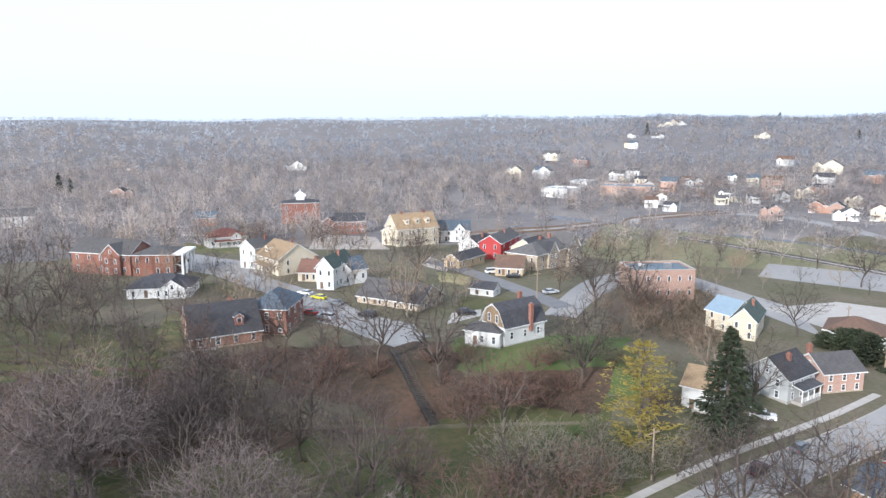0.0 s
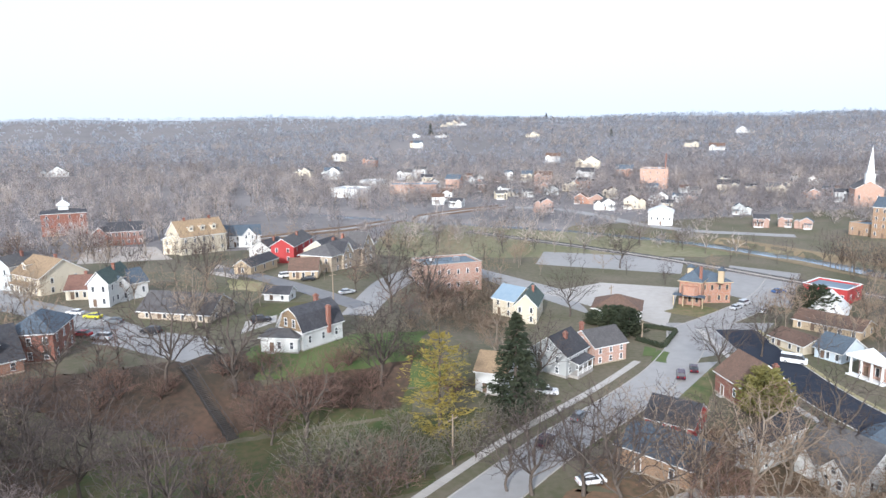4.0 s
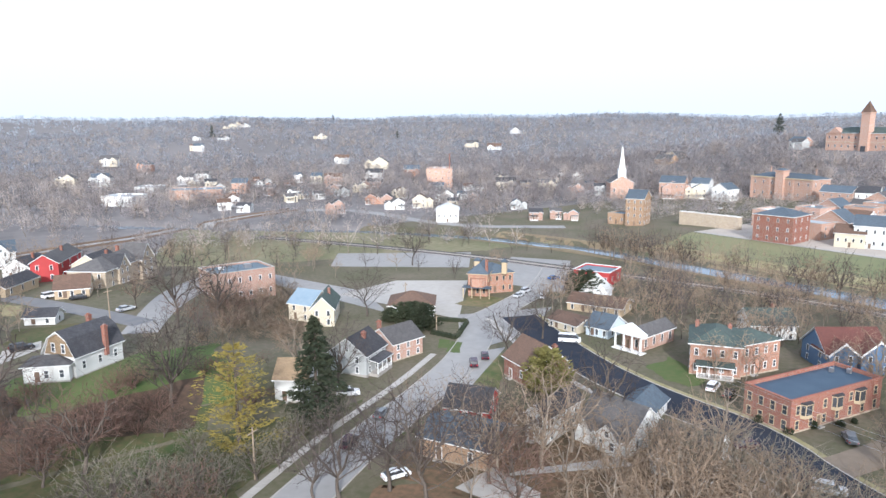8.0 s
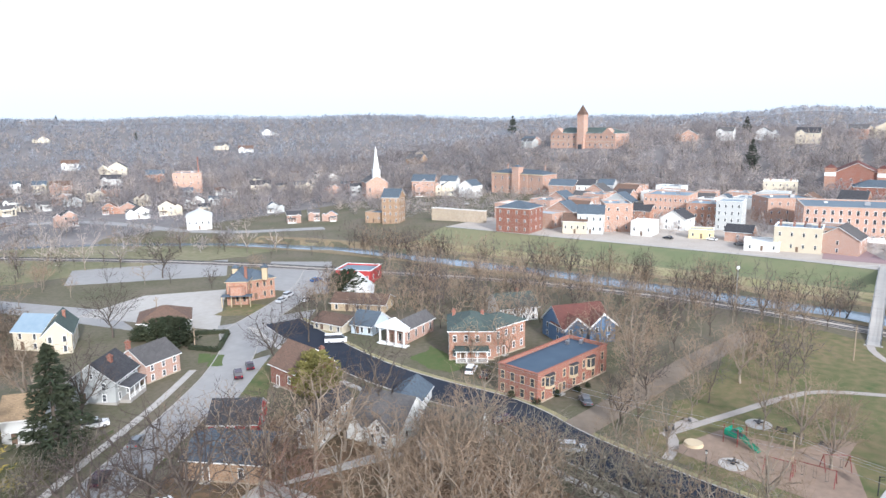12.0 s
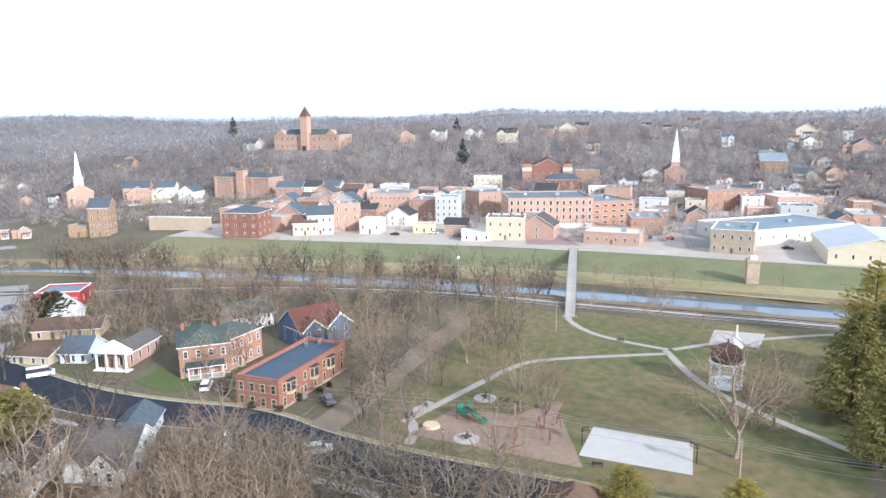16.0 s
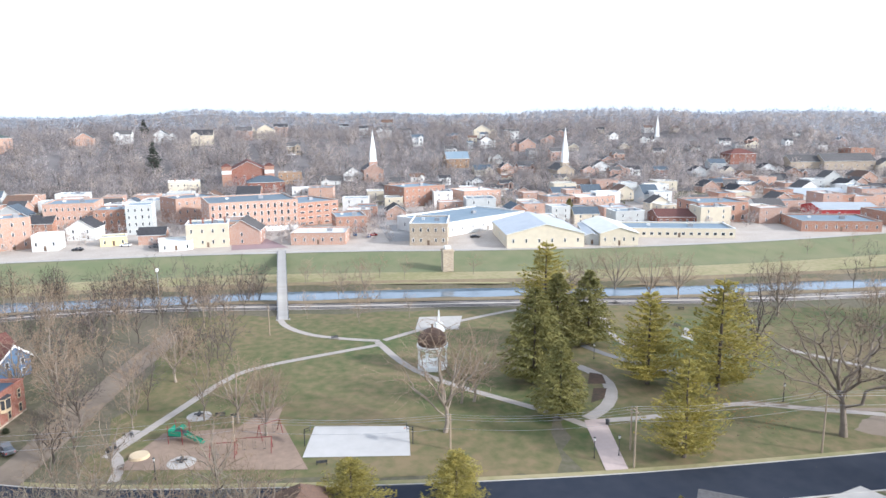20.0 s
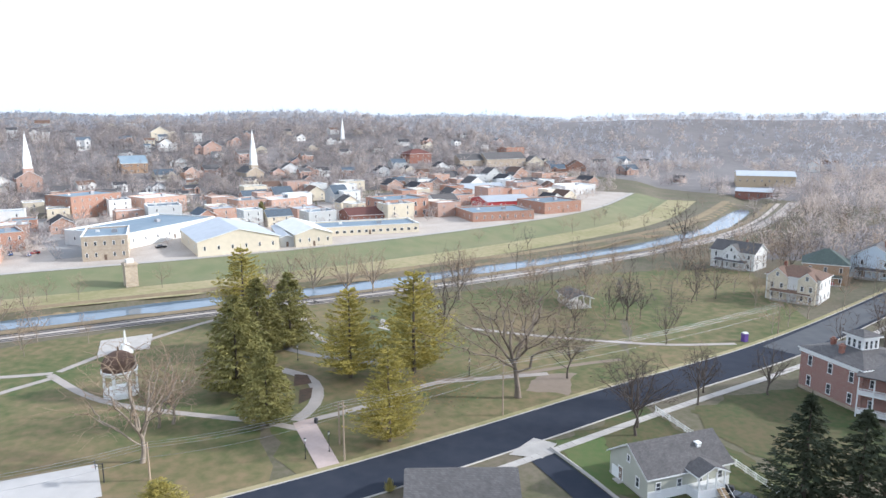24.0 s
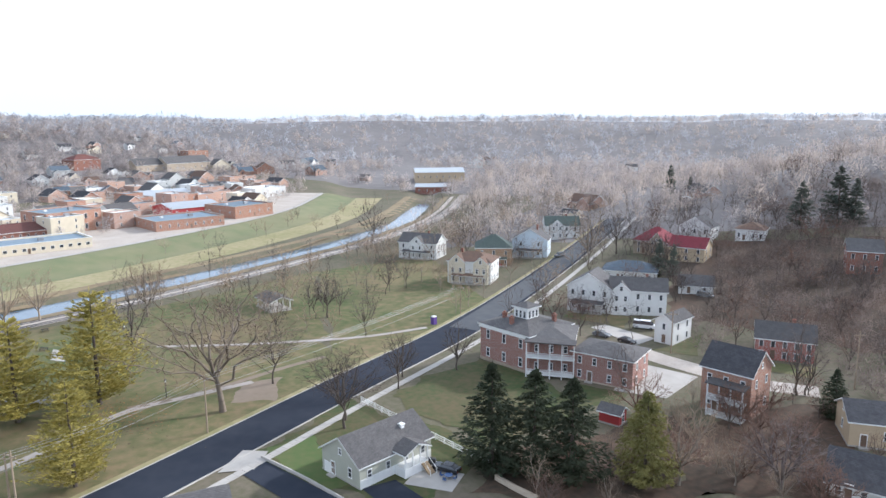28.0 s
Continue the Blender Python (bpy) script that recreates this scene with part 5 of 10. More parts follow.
house(160.2, 146.7, -53, 9.8, 0.9, 14, "hip", "x", "roof_white", "roof_white", win=(0, 0), rise=7.5, door=0, label="white peaked pavilion roof", name="pavilion")
house(148.8, 135.6, -67, 16.6, 2.4, 10, "gable", "x", "siding_tan", "shingle_brown", win=(5, 2), storeys=1, pitch=0.4, label="low tan building with a brown roof", name="building")
house(129.6, 129.2, -87, 10.1, 2.1, 9, "gable", "x", "siding_cream", "shingle_brown", win=(4, 1), storeys=1, pitch=0.35, label="long cream garage", name="garage")
house(132.5, 119.5, -78, 6.5, 2.5, 9, "gable", "x", "siding_paleblue", "shingle_blue", win=(3, 2), storeys=1, label="pale blue cottage with a grey roof")
temple = house(131.6, 107.4, -85, 5.7, 3.6, 14, "gable", "y", "brick_pink", "shingle_grey", win=(2, 4), storeys=1, label="brick house with a white columned temple front", wsize=(1.0, 2.0))
house(131.6, 84.5, -55, 10.5, 7.0, 14, "hip", "x", "brick_orange", "shingle_green", win=(4, 3), storeys=2, pitch=0.45, chimneys=((3, 3, 2.3), (-4, 4, 2.3)), porch="f", label="orange brick house with a green hipped roof and white porch")
house(141.3, 79.8, -12, 11.2, 7.1, 9, "hip", "x", "brick_orange", "shingle_green", win=(4, 2), storeys=2, pitch=0.45, label="rear wing with a green roof")
office = house(129.4, 57.6, -9, 25.6, 5.6, 10, "flat", "x", "brick_red", "roof_navy", win=(7, 4), storeys=2, label="flat-roofed orange-red brick building with cream bay windows", name="building", wsize=(1.1, 2.2), coping="brick_red", trim="paint_tan")
house(158.9, 67.7, -36, 13.3, 4.3, 11, "gable", "x", "siding_blue", "shingle_maroon", win=(4, 2), storeys=2, label="blue gabled house with white trim and maroon roof", pitch=0.8)
gable_a = house(155.6, 69.0, -35, 6.1, 4.5, 7, "gable", "y", "siding_blue", "shingle_maroon", win=(2, 1), storeys=2, label="blue front gable with white bargeboards", pitch=0.8)
gable_b = house(161.2, 64.3, -34, 7.3, 4.6, 7, "gable", "y", "siding_blue", "shingle_maroon", win=(2, 1), storeys=2, label="blue corner gable with white bargeboards", pitch=0.8)
house(166.6, 91.1, -37, 11.3, 3.9, 10, "gable", "x", "siding_white", "shingle_green", win=(4, 2), storeys=2, label="white house with dark green roof")
house(94.6, 107.9, -99, 9.3, 4.5, 10, "gable", "x", "brick_red", "shingle_brown", win=(2, 2), storeys=1, chimneys=((3, 3, 3.4),), label="brick house with a brown roof by the street", pitch=0.8)
house(73.0, 97.1, -53, 8.3, 2.9, 9, "gable", "x", "siding_red", "shingle_dark", win=(3, 1), storeys=1, label="dark red barn-like shed", name="shed")
house(62.1, 86.0, -63, 12.7, 3.5, 11, "gable", "x", "brick_tan", "shingle_blue", win=(2, 1), storeys=1, label="tan brick bungalow with a blue-grey roof", pitch=0.35)
house(78.2, 83.7, -76, 4.1, 5.1, 12, "gable", "y", "siding_white", "shingle_dark", win=(2, 3), storeys=2, label="white gabled house with dark roof", pitch=1.0)
house(86.0, 75.7, -84, 10.5, 2.9, 11, "gable", "x", "siding_white", "shingle_grey", win=(4, 2), storeys=1, label="white house with a grey-brown roof behind bare trees", pitch=0.8)
house(97.6, 78.6, -70, 6.4, 2.5, 10, "gable", "y", "siding_white", "shingle_blue", win=(2, 2), storeys=1, label="small white gabled house")
house(88.5, 61.6, -69, 9.6, 2.8, 11, "gable", "x", "siding_white", "shingle_grey", win=(4, 2), storeys=1, label="white bungalow with a grey roof")
house(85.9, 15.2, -90, 6.3, 2.7, 10, "hip", "x", "siding_cream", "shingle_dark", win=(3, 2), storeys=1, pitch=0.7, label="bungalow with dark hipped roof near the avenue")
house(84.7, 2.3, -88, 7.9, 2.3, 10, "hip", "x", "brick_red", "shingle_brown", win=(3, 2), storeys=1, pitch=0.9, chimneys=((0, 0, 3.5),), label="brick bungalow with a brown hipped roof")
house(70.7, -54.9, -125, 15.8, 2.4, 10, "gable", "x", "siding_grey", "shingle_grey", win=(3, 2), storeys=1, pitch=0.5, label="grey roofed bungalow beside the avenue")

# ---- houses along the avenue to the south ----
cottage = house(62.8, -80.6, 164, 9.6, 3.8, 15, "gable", "y", "siding_sage", "shingle_grey", win=(2, 4), storeys=1, label="sage cottage with a grey roof and white porch", pitch=0.65, chimneys=())
mansion = house(60.9, -139.0, 161, 14.9, 8.5, 15, "hip", "x", "brick_rose", "shingle_grey", win=(3, 3), storeys=2, pitch=0.35, wsize=(1.1, 2.1), door=0, chimneys=((-4, -3, 2.6), (0, -5, 2.6), (5, 4, 2.6)), label="pinkish red brick mansion with a white belvedere and grey roof")
part("belvedere", Mesh().box(-2, -2, 8.5, 2, 2, 12.6).box(-2.5, -2.5, 12.6, 2.5, 2.5, 12.95), "paint_white", mansion, "white windowed belvedere")
house(49.4, -138.1, -166, 9.3, 8.0, 12, "hip", "x", "brick_rose", "shingle_grey", win=(3, 2), storeys=2, pitch=0.3, door=0, label="brick wing with a two-tier white porch")
house(38.1, -138.0, 175, 13.2, 6.1, 10, "hip", "x", "brick_rose", "shingle_grey", win=(4, 2), storeys=2, pitch=0.4, label="low pinkish brick rear wing with grey roof")
house(56.8, -188.9, -177, 12.2, 7.4, 10, "gable", "y", "siding_white", "shingle_grey", win=(4, 3), storeys=2, porch="f", label="large white house with a grey roof and porch")
house(43.3, -191.0, -166, 15.2, 7.0, 9, "gable", "x", "siding_white", "shingle_grey", win=(5, 2), storeys=2, label="white two-storey wing")
house(32.0, -170.2, 162, 5.0, 5.7, 9, "gable", "y", "siding_white", "shingle_grey", win=(1, 2), storeys=2, label="tall white gabled garage", name="garage", door=0.5)
porchhouse = house(13.4, -133.5, 163, 9.4, 8.8, 9, "gable", "x", "brick_orange", "shingle_dark", win=(3, 2), storeys=2, label="orange brick house with white galleries and dark roof", pitch=0.8, chimneys=((-4.2, 0, 3.4), (4.2, 0, 3.4)))
house(5.2, -169.0, -175, 12.1, 4.9, 9, "gable", "x", "brick_scarlet", "shingle_grey", win=(5, 2), storeys=2, label="red brick house with grey-brown roof")
house(103.7, -206.4, -170, 15.2, 7.4, 11, "hip", "x", "siding_white", "shingle_brown", win=(4, 3), storeys=2, porch="f", chimneys=((-4, 0, 3.6),), label="white house with brown hipped roof and porch")
house(142.1, -236.6, -175, 16.7, 6.5, 10, "gable", "x", "siding_white", "shingle_grey", win=(4, 2), storeys=2, porch="f", label="white house with grey roof near the river")
house(107.2, -234.1, -154, 13.4, 6.7, 12, "hip", "x", "brick_tan", "shingle_green", win=(3, 2), storeys=2, porch="f", pitch=0.9, label="tan house with a broad green roof")
house(99.9, -251.7, -167, 13.8, 7.0, 11, "gable", "y", "siding_paleblue", "shingle_grey", win=(2, 2), storeys=2, porch="f", label="pale blue gabled house with porch")
house(99.8, -289.9, -154, 14.8, 5.7, 11, "gable", "x", "siding_white", "shingle_green", win=(4, 2), label="white house with green roof")
house(56.2, -264.1, 170, 13.7, 4.7, 12, "hip", "x", "stone_tan", "shingle_crimson", win=(3, 2), pitch=1.0, label="pale house with a maroon red roof")
house(41.6, -254.3, 173, 12.5, 5.3, 10, "gable", "x", "siding_tan", "shingle_crimson", win=(3, 2), label="tan house with a maroon roof")
house(54.6, -225.8, -172, 17.2, 3.2, 11, "hip", "x", "siding_white", "shingle_blue", win=(4, 2), storeys=1, label="low white house with a blue-grey roof")
house(43.6, -282.3, 170, 12.3, 6.0, 10, "gable", "y", "siding_white", "shingle_dark", win=(3, 2), label="white gabled house with dark roof")
house(23.8, -283.0, 177, 10.2, 4.1, 10, "hip", "x", "siding_white", "shingle_brown", win=(4, 2), label="white house with a brown roof among trees")
house(-12.3, -247.8, -176, 9.6, 7.2, 10, "gable", "x", "brick_red", "shingle_grey", win=(3, 2), label="brick house on the wooded slope")
house(32.1, -217.0, -170, 10.0, 2.6, 8, "gable", "x", "siding_white", "shingle_grey", win=(2, 1), storeys=1, label="small white garage", name="garage")
house(-8.5, -110.6, 175, 9.9, 2.1, 12, "gable", "x", "siding_white", "shingle_dark", win=(3, 2), storeys=1, pitch=0.5, label="bungalow with a dark blue-black roof")
house(-10.5, -130.5, -168, 7.5, 4.5, 9, "gable", "x", "siding_tan", "shingle_dark", win=(2, 1), storeys=1, label="tan shed with dark roof", name="shed", pitch=0.5)

# ---- the town beyond the river ----
def block(fx, fy, rot, L, h, W, wall="brick_red", top="roof_membrane", win=(5, 3), label="", **k):
    return house(fx, fy, rot, L, max(h, 3.0), W, k.pop("roof", "flat"), k.pop("ridge", "x"), wall, top, win=win, near=False, label=label, name=k.pop("name", "building"), door=k.pop("door", 0.5), **k)


hotel = block(344.5, 24.7, -76, 41.9, 14.2, 34, "brick_salmon", "roof_membrane", (13, 6), "long orange brick hotel with rows of white windows", storeys=4, wsize=(1.3, 2.1))
block(361.4, -5.8, -60, 23.6, 11.3, 30, "brick_orange", "roof_membrane", (5, 4), "red brick car park with open decks", storeys=4, wsize=(2.6, 1.0))
block(367.5, 114.5, -86, 22.9, 13.0, 24, "brick_salmon", "roof_membrane", (9, 4), "three-storey brick warehouse with blue-grey roof", storeys=3)
block(355.9, 92.3, -86, 15.7, 10.8, 18, "brick_orange", "roof_membrane", (5, 4), "red brick block with fire escape", storeys=3)
block(348.6, 78.2, -86, 11.7, 13.4, 14, "siding_grey", "roof_membrane", (4, 3), "grey four-storey house with galleries", storeys=4)
block(304.2, 41.7, -86, 17.2, 9.4, 14, "siding_cream", "roof_membrane", (4, 3), "cream stuccoed customs house with chimneys", storeys=2, chimneys=((-7, 0, 2.4), (-2, 0, 2.4), (2, 0, 2.4), (7, 0, 2.4)))
block(299.6, 53.8, -79, 13.2, 3.2, 12, "siding_white", "roof_white", (3, 2), "low white annex", storeys=1)
block(287.7, 161.8, -86, 17.2, 11.6, 16, "brick_red", "shingle_blue", (4, 3), "red brick corner house with a blue-grey hipped roof", storeys=3, roof="hip", pitch=0.45)
block(316.9, 121.1, -62, 12.7, 12.9, 16, "brick_salmon", "roof_membrane", (3, 3), "orange brick warehouse", storeys=3)
block(303.9, 129.3, -71, 12.1, 9.4, 12, "siding_grey", "shingle_blue", (4, 2), "grey wooden house with a blue-grey roof", storeys=2, roof="gable")
block(300.3, 135.5, -70, 11.2, 6.0, 10, "siding_cream", "shingle_brown", (4, 2), "low cream house", storeys=1, roof="gable")
block(310.4, 107.1, -86, 9.9, 5.9, 12, "siding_white", "roof_white", (3, 2), "white shed with white roof", storeys=1)
block(318.0, 82.4, -77, 10.6, 3.4, 8, "siding_yellow", "roof_membrane", (3, 2), "small yellow kiosk", storeys=1)
block(306.8, 206.3, -87, 32.6, 5.6, 3, "stone_tan", "concrete", (0, 0), "pale stone retaining wall", storeys=1, door=0)
cust = block(456.7, 253.6, -97, 46.6, 14.6, 18, "brick_salmon", "shingle_blue", (7, 4), "tan brick courthouse with a square tower", storeys=2, roof="hip", pitch=0.4, wsize=(1.1, 2.4))
part("tower", Mesh().box(-3, -11, 0, 3, -5, 19).box(-3.4, -11.4, 19, 3.4, -4.6, 19.8).tube((0, -8, 19.8), (0, -8, 25), 0.3, 0.1, 6), "brick_salmon", cust, "tan brick clock tower")
block(414.6, 309.2, -64, 16.9, 11.3, 14, "brick_salmon", "shingle_blue", (5, 3), "brick house with grey roof", storeys=2, roof="gable")
block(430.6, 297.8, -71, 12.2, 10.4, 12, "siding_white", "shingle_blue", (3, 3), "white house with grey roof", storeys=2, roof="gable")
block(424.4, 277.8, -93, 12.4, 8.5, 12, "siding_white", "shingle_blue", (2, 3), "white gabled house", storeys=2, roof="gable", ridge="y")
block(444.2, 211.3, -86, 18.7, 8.1, 12, "brick_salmon", "shingle_blue", (4, 2), "brick house with dark roof", storeys=2, roof="gable")
block(449.5, 195.6, -74, 12.6, 8.2, 12, "siding_white", "shingle_dark", (3, 2), "white house with balconies", storeys=2, roof="gable")
block(459.2, 185.5, -86, 11.1, 7.8, 12, "siding_grey", "shingle_blue", (3, 2), "grey house", storeys=2, roof="gable")
school = block(590.1, 261.6, -98, 66.9, 13.8, 24, "brick_salmon", "shingle_green", (12, 4), "red brick hilltop school with a pointed clock tower", storeys=2, roof="hip", pitch=0.5, wsize=(1.5, 2.2))
part("tower", Mesh().box(-3.4, -15, 0, 3.4, -8.2, 29.4).prism([(-3.9, -15.5), (3.9, -15.5), (3.9, -7.7), (-3.9, -7.7)], 29.4, 30.2), "brick_salmon", school, "red brick clock tower")
part("spire", Mesh().solid([(-3.9, -15.5, 30.2), (3.9, -15.5, 30.2), (3.9, -7.7, 30.2), (-3.9, -7.7, 30.2), (0, -11.6, 39.2)], [(3, 2, 1, 0), (0, 1, 4), (1, 2, 4), (2, 3, 4), (3, 0, 4)]), "shingle_brown", school, "pointed brown tower roof")
civic = block(508.9, 39.6, -85, 33.0, 9.1, 40, "brick_red", "shingle_maroon", (6, 6), "red brick hall with white-banded towers", storeys=2, roof="gable", ridge="y", pitch=0.5)
block(488.2, 26.5, -82, 24.6, 8.3, 16, "brick_red", "shingle_blue", (5, 3), "red brick house", storeys=2, roof="hip")
block(511.8, 10.9, -89, 16.4, 7.8, 14, "brick_tan", "roof_membrane", (4, 3), "tan brick house", storeys=2)
block(384.0, 56.4, -57, 23.8, 12.9, 20, "brick_salmon", "roof_membrane", (6, 3), "brick block with grey roof", storeys=3)
block(494.4, 80.4, -81, 20.3, 7.7, 14, "siding_cream", "roof_white", (5, 3), "cream villa with chimneys", storeys=2, chimneys=((-6, 0, 2), (6, 0, 2)))
block(470.9, 2.0, -89, 14.4, 6.9, 12, "siding_white", "roof_white", (4, 2), "white building", storeys=2)
block(300.3, -4.1, -100, 23.4, 4.5, 18, "brick_salmon", "roof_white", (6, 2), "low brick shop with solar panels on a white roof", storeys=1)
block(329.6, -20.4, -86, 14.5, 7.3, 20, "brick_orange", "roof_membrane", (4, 3), "brick shop with blue-grey roof", storeys=2)
block(428.9, -72.7, -66, 30.5, 11.6, 24, "brick_orange", "roof_membrane", (7, 4), "red brick block", storeys=3)
block(422.7, -108.3, -75, 26.1, 8.6, 22, "brick_salmon", "roof_white", (7, 3), "brick block with a white roof", storeys=2)
block(287.6, -50.0, -104, 16.0, 8.8, 26, "stone_tan", "roof_membrane", (5, 3), "tan stone warehouse", storeys=2)
block(323.5, -85.6, -56, 57.0, 5.8, 34, "siding_white", "roof_membrane", (8, 3), "long white-walled store with a blue-grey roof", storeys=1)
block(271.2, -96.5, -97, 32.5, 5.8, 40, "siding_cream", "roof_metal", (6, 4), "cream metal shed with a pale curved roof", storeys=1, roof="gable", pitch=0.25, ridge="y")
block(272.9, -117.7, -107, 5.9, 4.1, 36, "siding_grey", "roof_metal", (1, 3), "grey shed with a dark metal roof", storeys=1, roof="gable", ridge="y", pitch=0.3)
block(268.4, -127.9, -100, 16.0, 5.4, 36, "siding_cream", "roof_white", (4, 3), "cream shed with a white roof", storeys=1, roof="gable", ridge="y", pitch=0.3)
block(384.2, -145.9, -86, 17.3, 7.7, 16, "brick_salmon", "roof_membrane", (5, 3), "brick block", storeys=2)
block(383.5, -168.0, -77, 25.3, 7.1, 20, "brick_salmon", "roof_white", (7, 3), "brick block with pale roof", storeys=2)
block(539.2, -118.1, -91, 17.8, 7.5, 16, "brick_tan", "roof_membrane", (4, 3), "tan brick house on the slope", storeys=2, roof="gable")
block(314.8, -184.2, -104, 25.6, 4.1, 22, "brick_red", "shingle_maroon", (8, 3), "low red shed", storeys=1, roof="gable", pitch=0.25)
block(318.5, -208.0, -94, 27.0, 9.7, 24, "brick_orange", "roof_membrane", (5, 4), "red brick mill with arched windows", storeys=2, wsize=(1.6, 2.6))
block(280.9, -162.5, -107, 48.1, 3.6, 20, "siding_cream", "roof_membrane", (14, 3), "long low cream factory with a band of windows", storeys=1, wsize=(1.6, 1.3))
block(278.5, -243.3, -107, 35.6, 4.3, 26, "brick_orange", "roof_membrane", (8, 3), "long low red metal building", storeys=1)
block(315.3, -280.3, -104, 30.3, 4.8, 24, "siding_red", "roof_metal", (5, 3), "red shed with a pale metal roof", storeys=1, roof="gable", pitch=0.2)
block(282.2, -291.7, -95, 27.3, 6.0, 26, "brick_orange", "roof_membrane", (4, 3), "brick warehouse with tan end", storeys=1)
block(342.4, -370.8, -99, 26.6, 5.7, 20, "siding_white", "roof_white", (5, 3), "white store", storeys=1)
block(379.7, -313.3, -106, 35.0, 4.2, 24, "siding_white", "roof_metal", (5, 3), "white hall with a pale roof", storeys=1, roof="gable", pitch=0.3)
block(501.7, -400.7, -98, 28.1, 6.6, 16, "stone_tan", "shingle_grey", (4, 2), "tan stone hall", storeys=1, roof="gable")
block(492.2, -432.2, -98, 42.9, 8.3, 18, "stone_tan", "shingle_grey", (7, 2), "long stone church hall", storeys=1, roof="gable")
block(512.9, -461.9, -94, 22.0, 11.5, 16, "brick_orange", "roof_membrane", (4, 3), "red brick house on the slope", storeys=3)
block(520.9, -355.3, -92, 22.6, 9.3, 16, "brick_red", "shingle_maroon", (4, 3), "red brick villa", storeys=2, roof="hip")
block(294.0, -529.0, -146, 42.8, 8.2, 30, "siding_tan", "roof_metal", (8, 3), "large tan sports hall with a pale metal roof", storeys=1, roof="gable", pitch=0.2)
block(269.0, -469.2, -155, 24.3, 5.8, 16, "brick_red", "roof_metal", (4, 2), "low dark red shed with pale roof", storeys=1, roof="gable", pitch=0.25)
block(142.6, 511.8, -19, 36.6, 6.3, 24, "brick_salmon", "roof_membrane", (6, 3), "orange brick building with a flat roof", storeys=1)
block(88.6, 505.8, -41, 21.9, 5.9, 20, "siding_white", "roof_metal", (5, 3), "white showroom with parked vehicles", storeys=1)
block(121.0, 568.5, -31, 17.7, 3.9, 20, "siding_white", "roof_metal", (5, 3), "low white building", storeys=1)
block(326.4, 469.5, -38, 20.9, 14.8, 20, "brick_salmon", "roof_membrane", (4, 3), "brick brewery with a tall chimney", storeys=3, chimneys=((8, 2, 12),))
block(224.0, 314.4, -37, 12.6, 7.0, 14, "siding_white", "roof_white", (4, 3), "white store with a curved roof", storeys=1, roof="gable", ridge="y", pitch=0.4)
block(287.0, 248.1, -84, 10.8, 5.2, 12, "brick_tan", "roof_membrane", (3, 2), "tan stone annex", storeys=1)
block(286.9, 236.0, -67, 9.4, 14.1, 13, "brick_tan", "shingle_blue", (3, 3), "tall tan stone mill house", storeys=4, roof="gable")
church = block(388.4, 331.5, -40, 15.8, 11.3, 22, "brick_salmon", "shingle_grey", (3, 4), "brick church with a tall white steeple", storeys=1, roof="gable", ridge="y", wsize=(1.2, 3), name="church")
part("steeple", Mesh().box(-2.6, -10.5, 10, 2.6, -5.3, 20).box(-2.9, -10.8, 20, 2.9, -5.0, 20.5).prism([(-1.9, -2), (1.9, -2), (1.9, 2), (-1.9, 2)], 20.5, 20.6), "paint_white", church, "white wooden belfry")
sp = Mesh().solid([(-2.1, -10, 20.5), (2.1, -10, 20.5), (2.1, -5.8, 20.5), (-2.1, -5.8, 20.5), (0, -7.9, 38)], [(3, 2, 1, 0), (0, 1, 4), (1, 2, 4), (2, 3, 4), (3, 0, 4)])
part("spire", sp, "paint_white", church, "slender white spire")


def steeple_church(fx, fy, rot, L, h, W, rise, wall, label):
    """A gabled church with a belfry and a spire whose tip is rise over the ground."""
    c = block(fx, fy, rot, L, h, W, wall, "shingle_grey", (3, 4), label, storeys=1, roof="gable", ridge="y", wsize=(1.2, 3), name="church")
    b = L * 0.20
    y = -W / 2 + b * 1.1
    zt = h + L * 0.42
    part("tower", Mesh().box(-b, y - b, h * 0.6, b, y + b, zt), wall, c)
    part("belfry", Mesh().box(-b * 0.8, y - b * 0.8, zt, b * 0.8, y + b * 0.8, zt + (rise - zt) * 0.28).box(-b, y - b, zt, b, y + b, zt + 0.5), "paint_white", c, "white wooden belfry")
    z0 = zt + (rise - zt) * 0.28
    part("spire", Mesh().solid([(-b * 0.75, y - b * 0.75, z0), (b * 0.75, y - b * 0.75, z0), (b * 0.75, y + b * 0.75, z0), (-b * 0.75, y + b * 0.75, z0), (0, y, rise)], [(3, 2, 1, 0), (0, 1, 4), (1, 2, 4), (2, 3, 4), (3, 0, 4)]), "paint_white", c, "slender white spire")


steeple_church(512.1, -49.0, -90, 14.4, 8.9, 24, 38, "brick_pink", "brick church with a white steeple below the hill")
steeple_church(503.1, -194.0, -91, 13.4, 7.7, 24, 40, "stone_tan", "stone church with a needle-like white spire")
steeple_church(585.2, -312.1, -98, 8.8, 3.5, 20, 26, "siding_white", "distant white church on the hill")

# houses on the slopes
SLOPE = random.Random(11)
WALLS = ["siding_white", "siding_white", "siding_cream", "siding_white", "brick_salmon", "siding_grey", "brick_pink", "siding_cream"]
ROOFS = ["shingle_grey", "shingle_dark", "shingle_brown", "shingle_blue", "shingle_grey"]


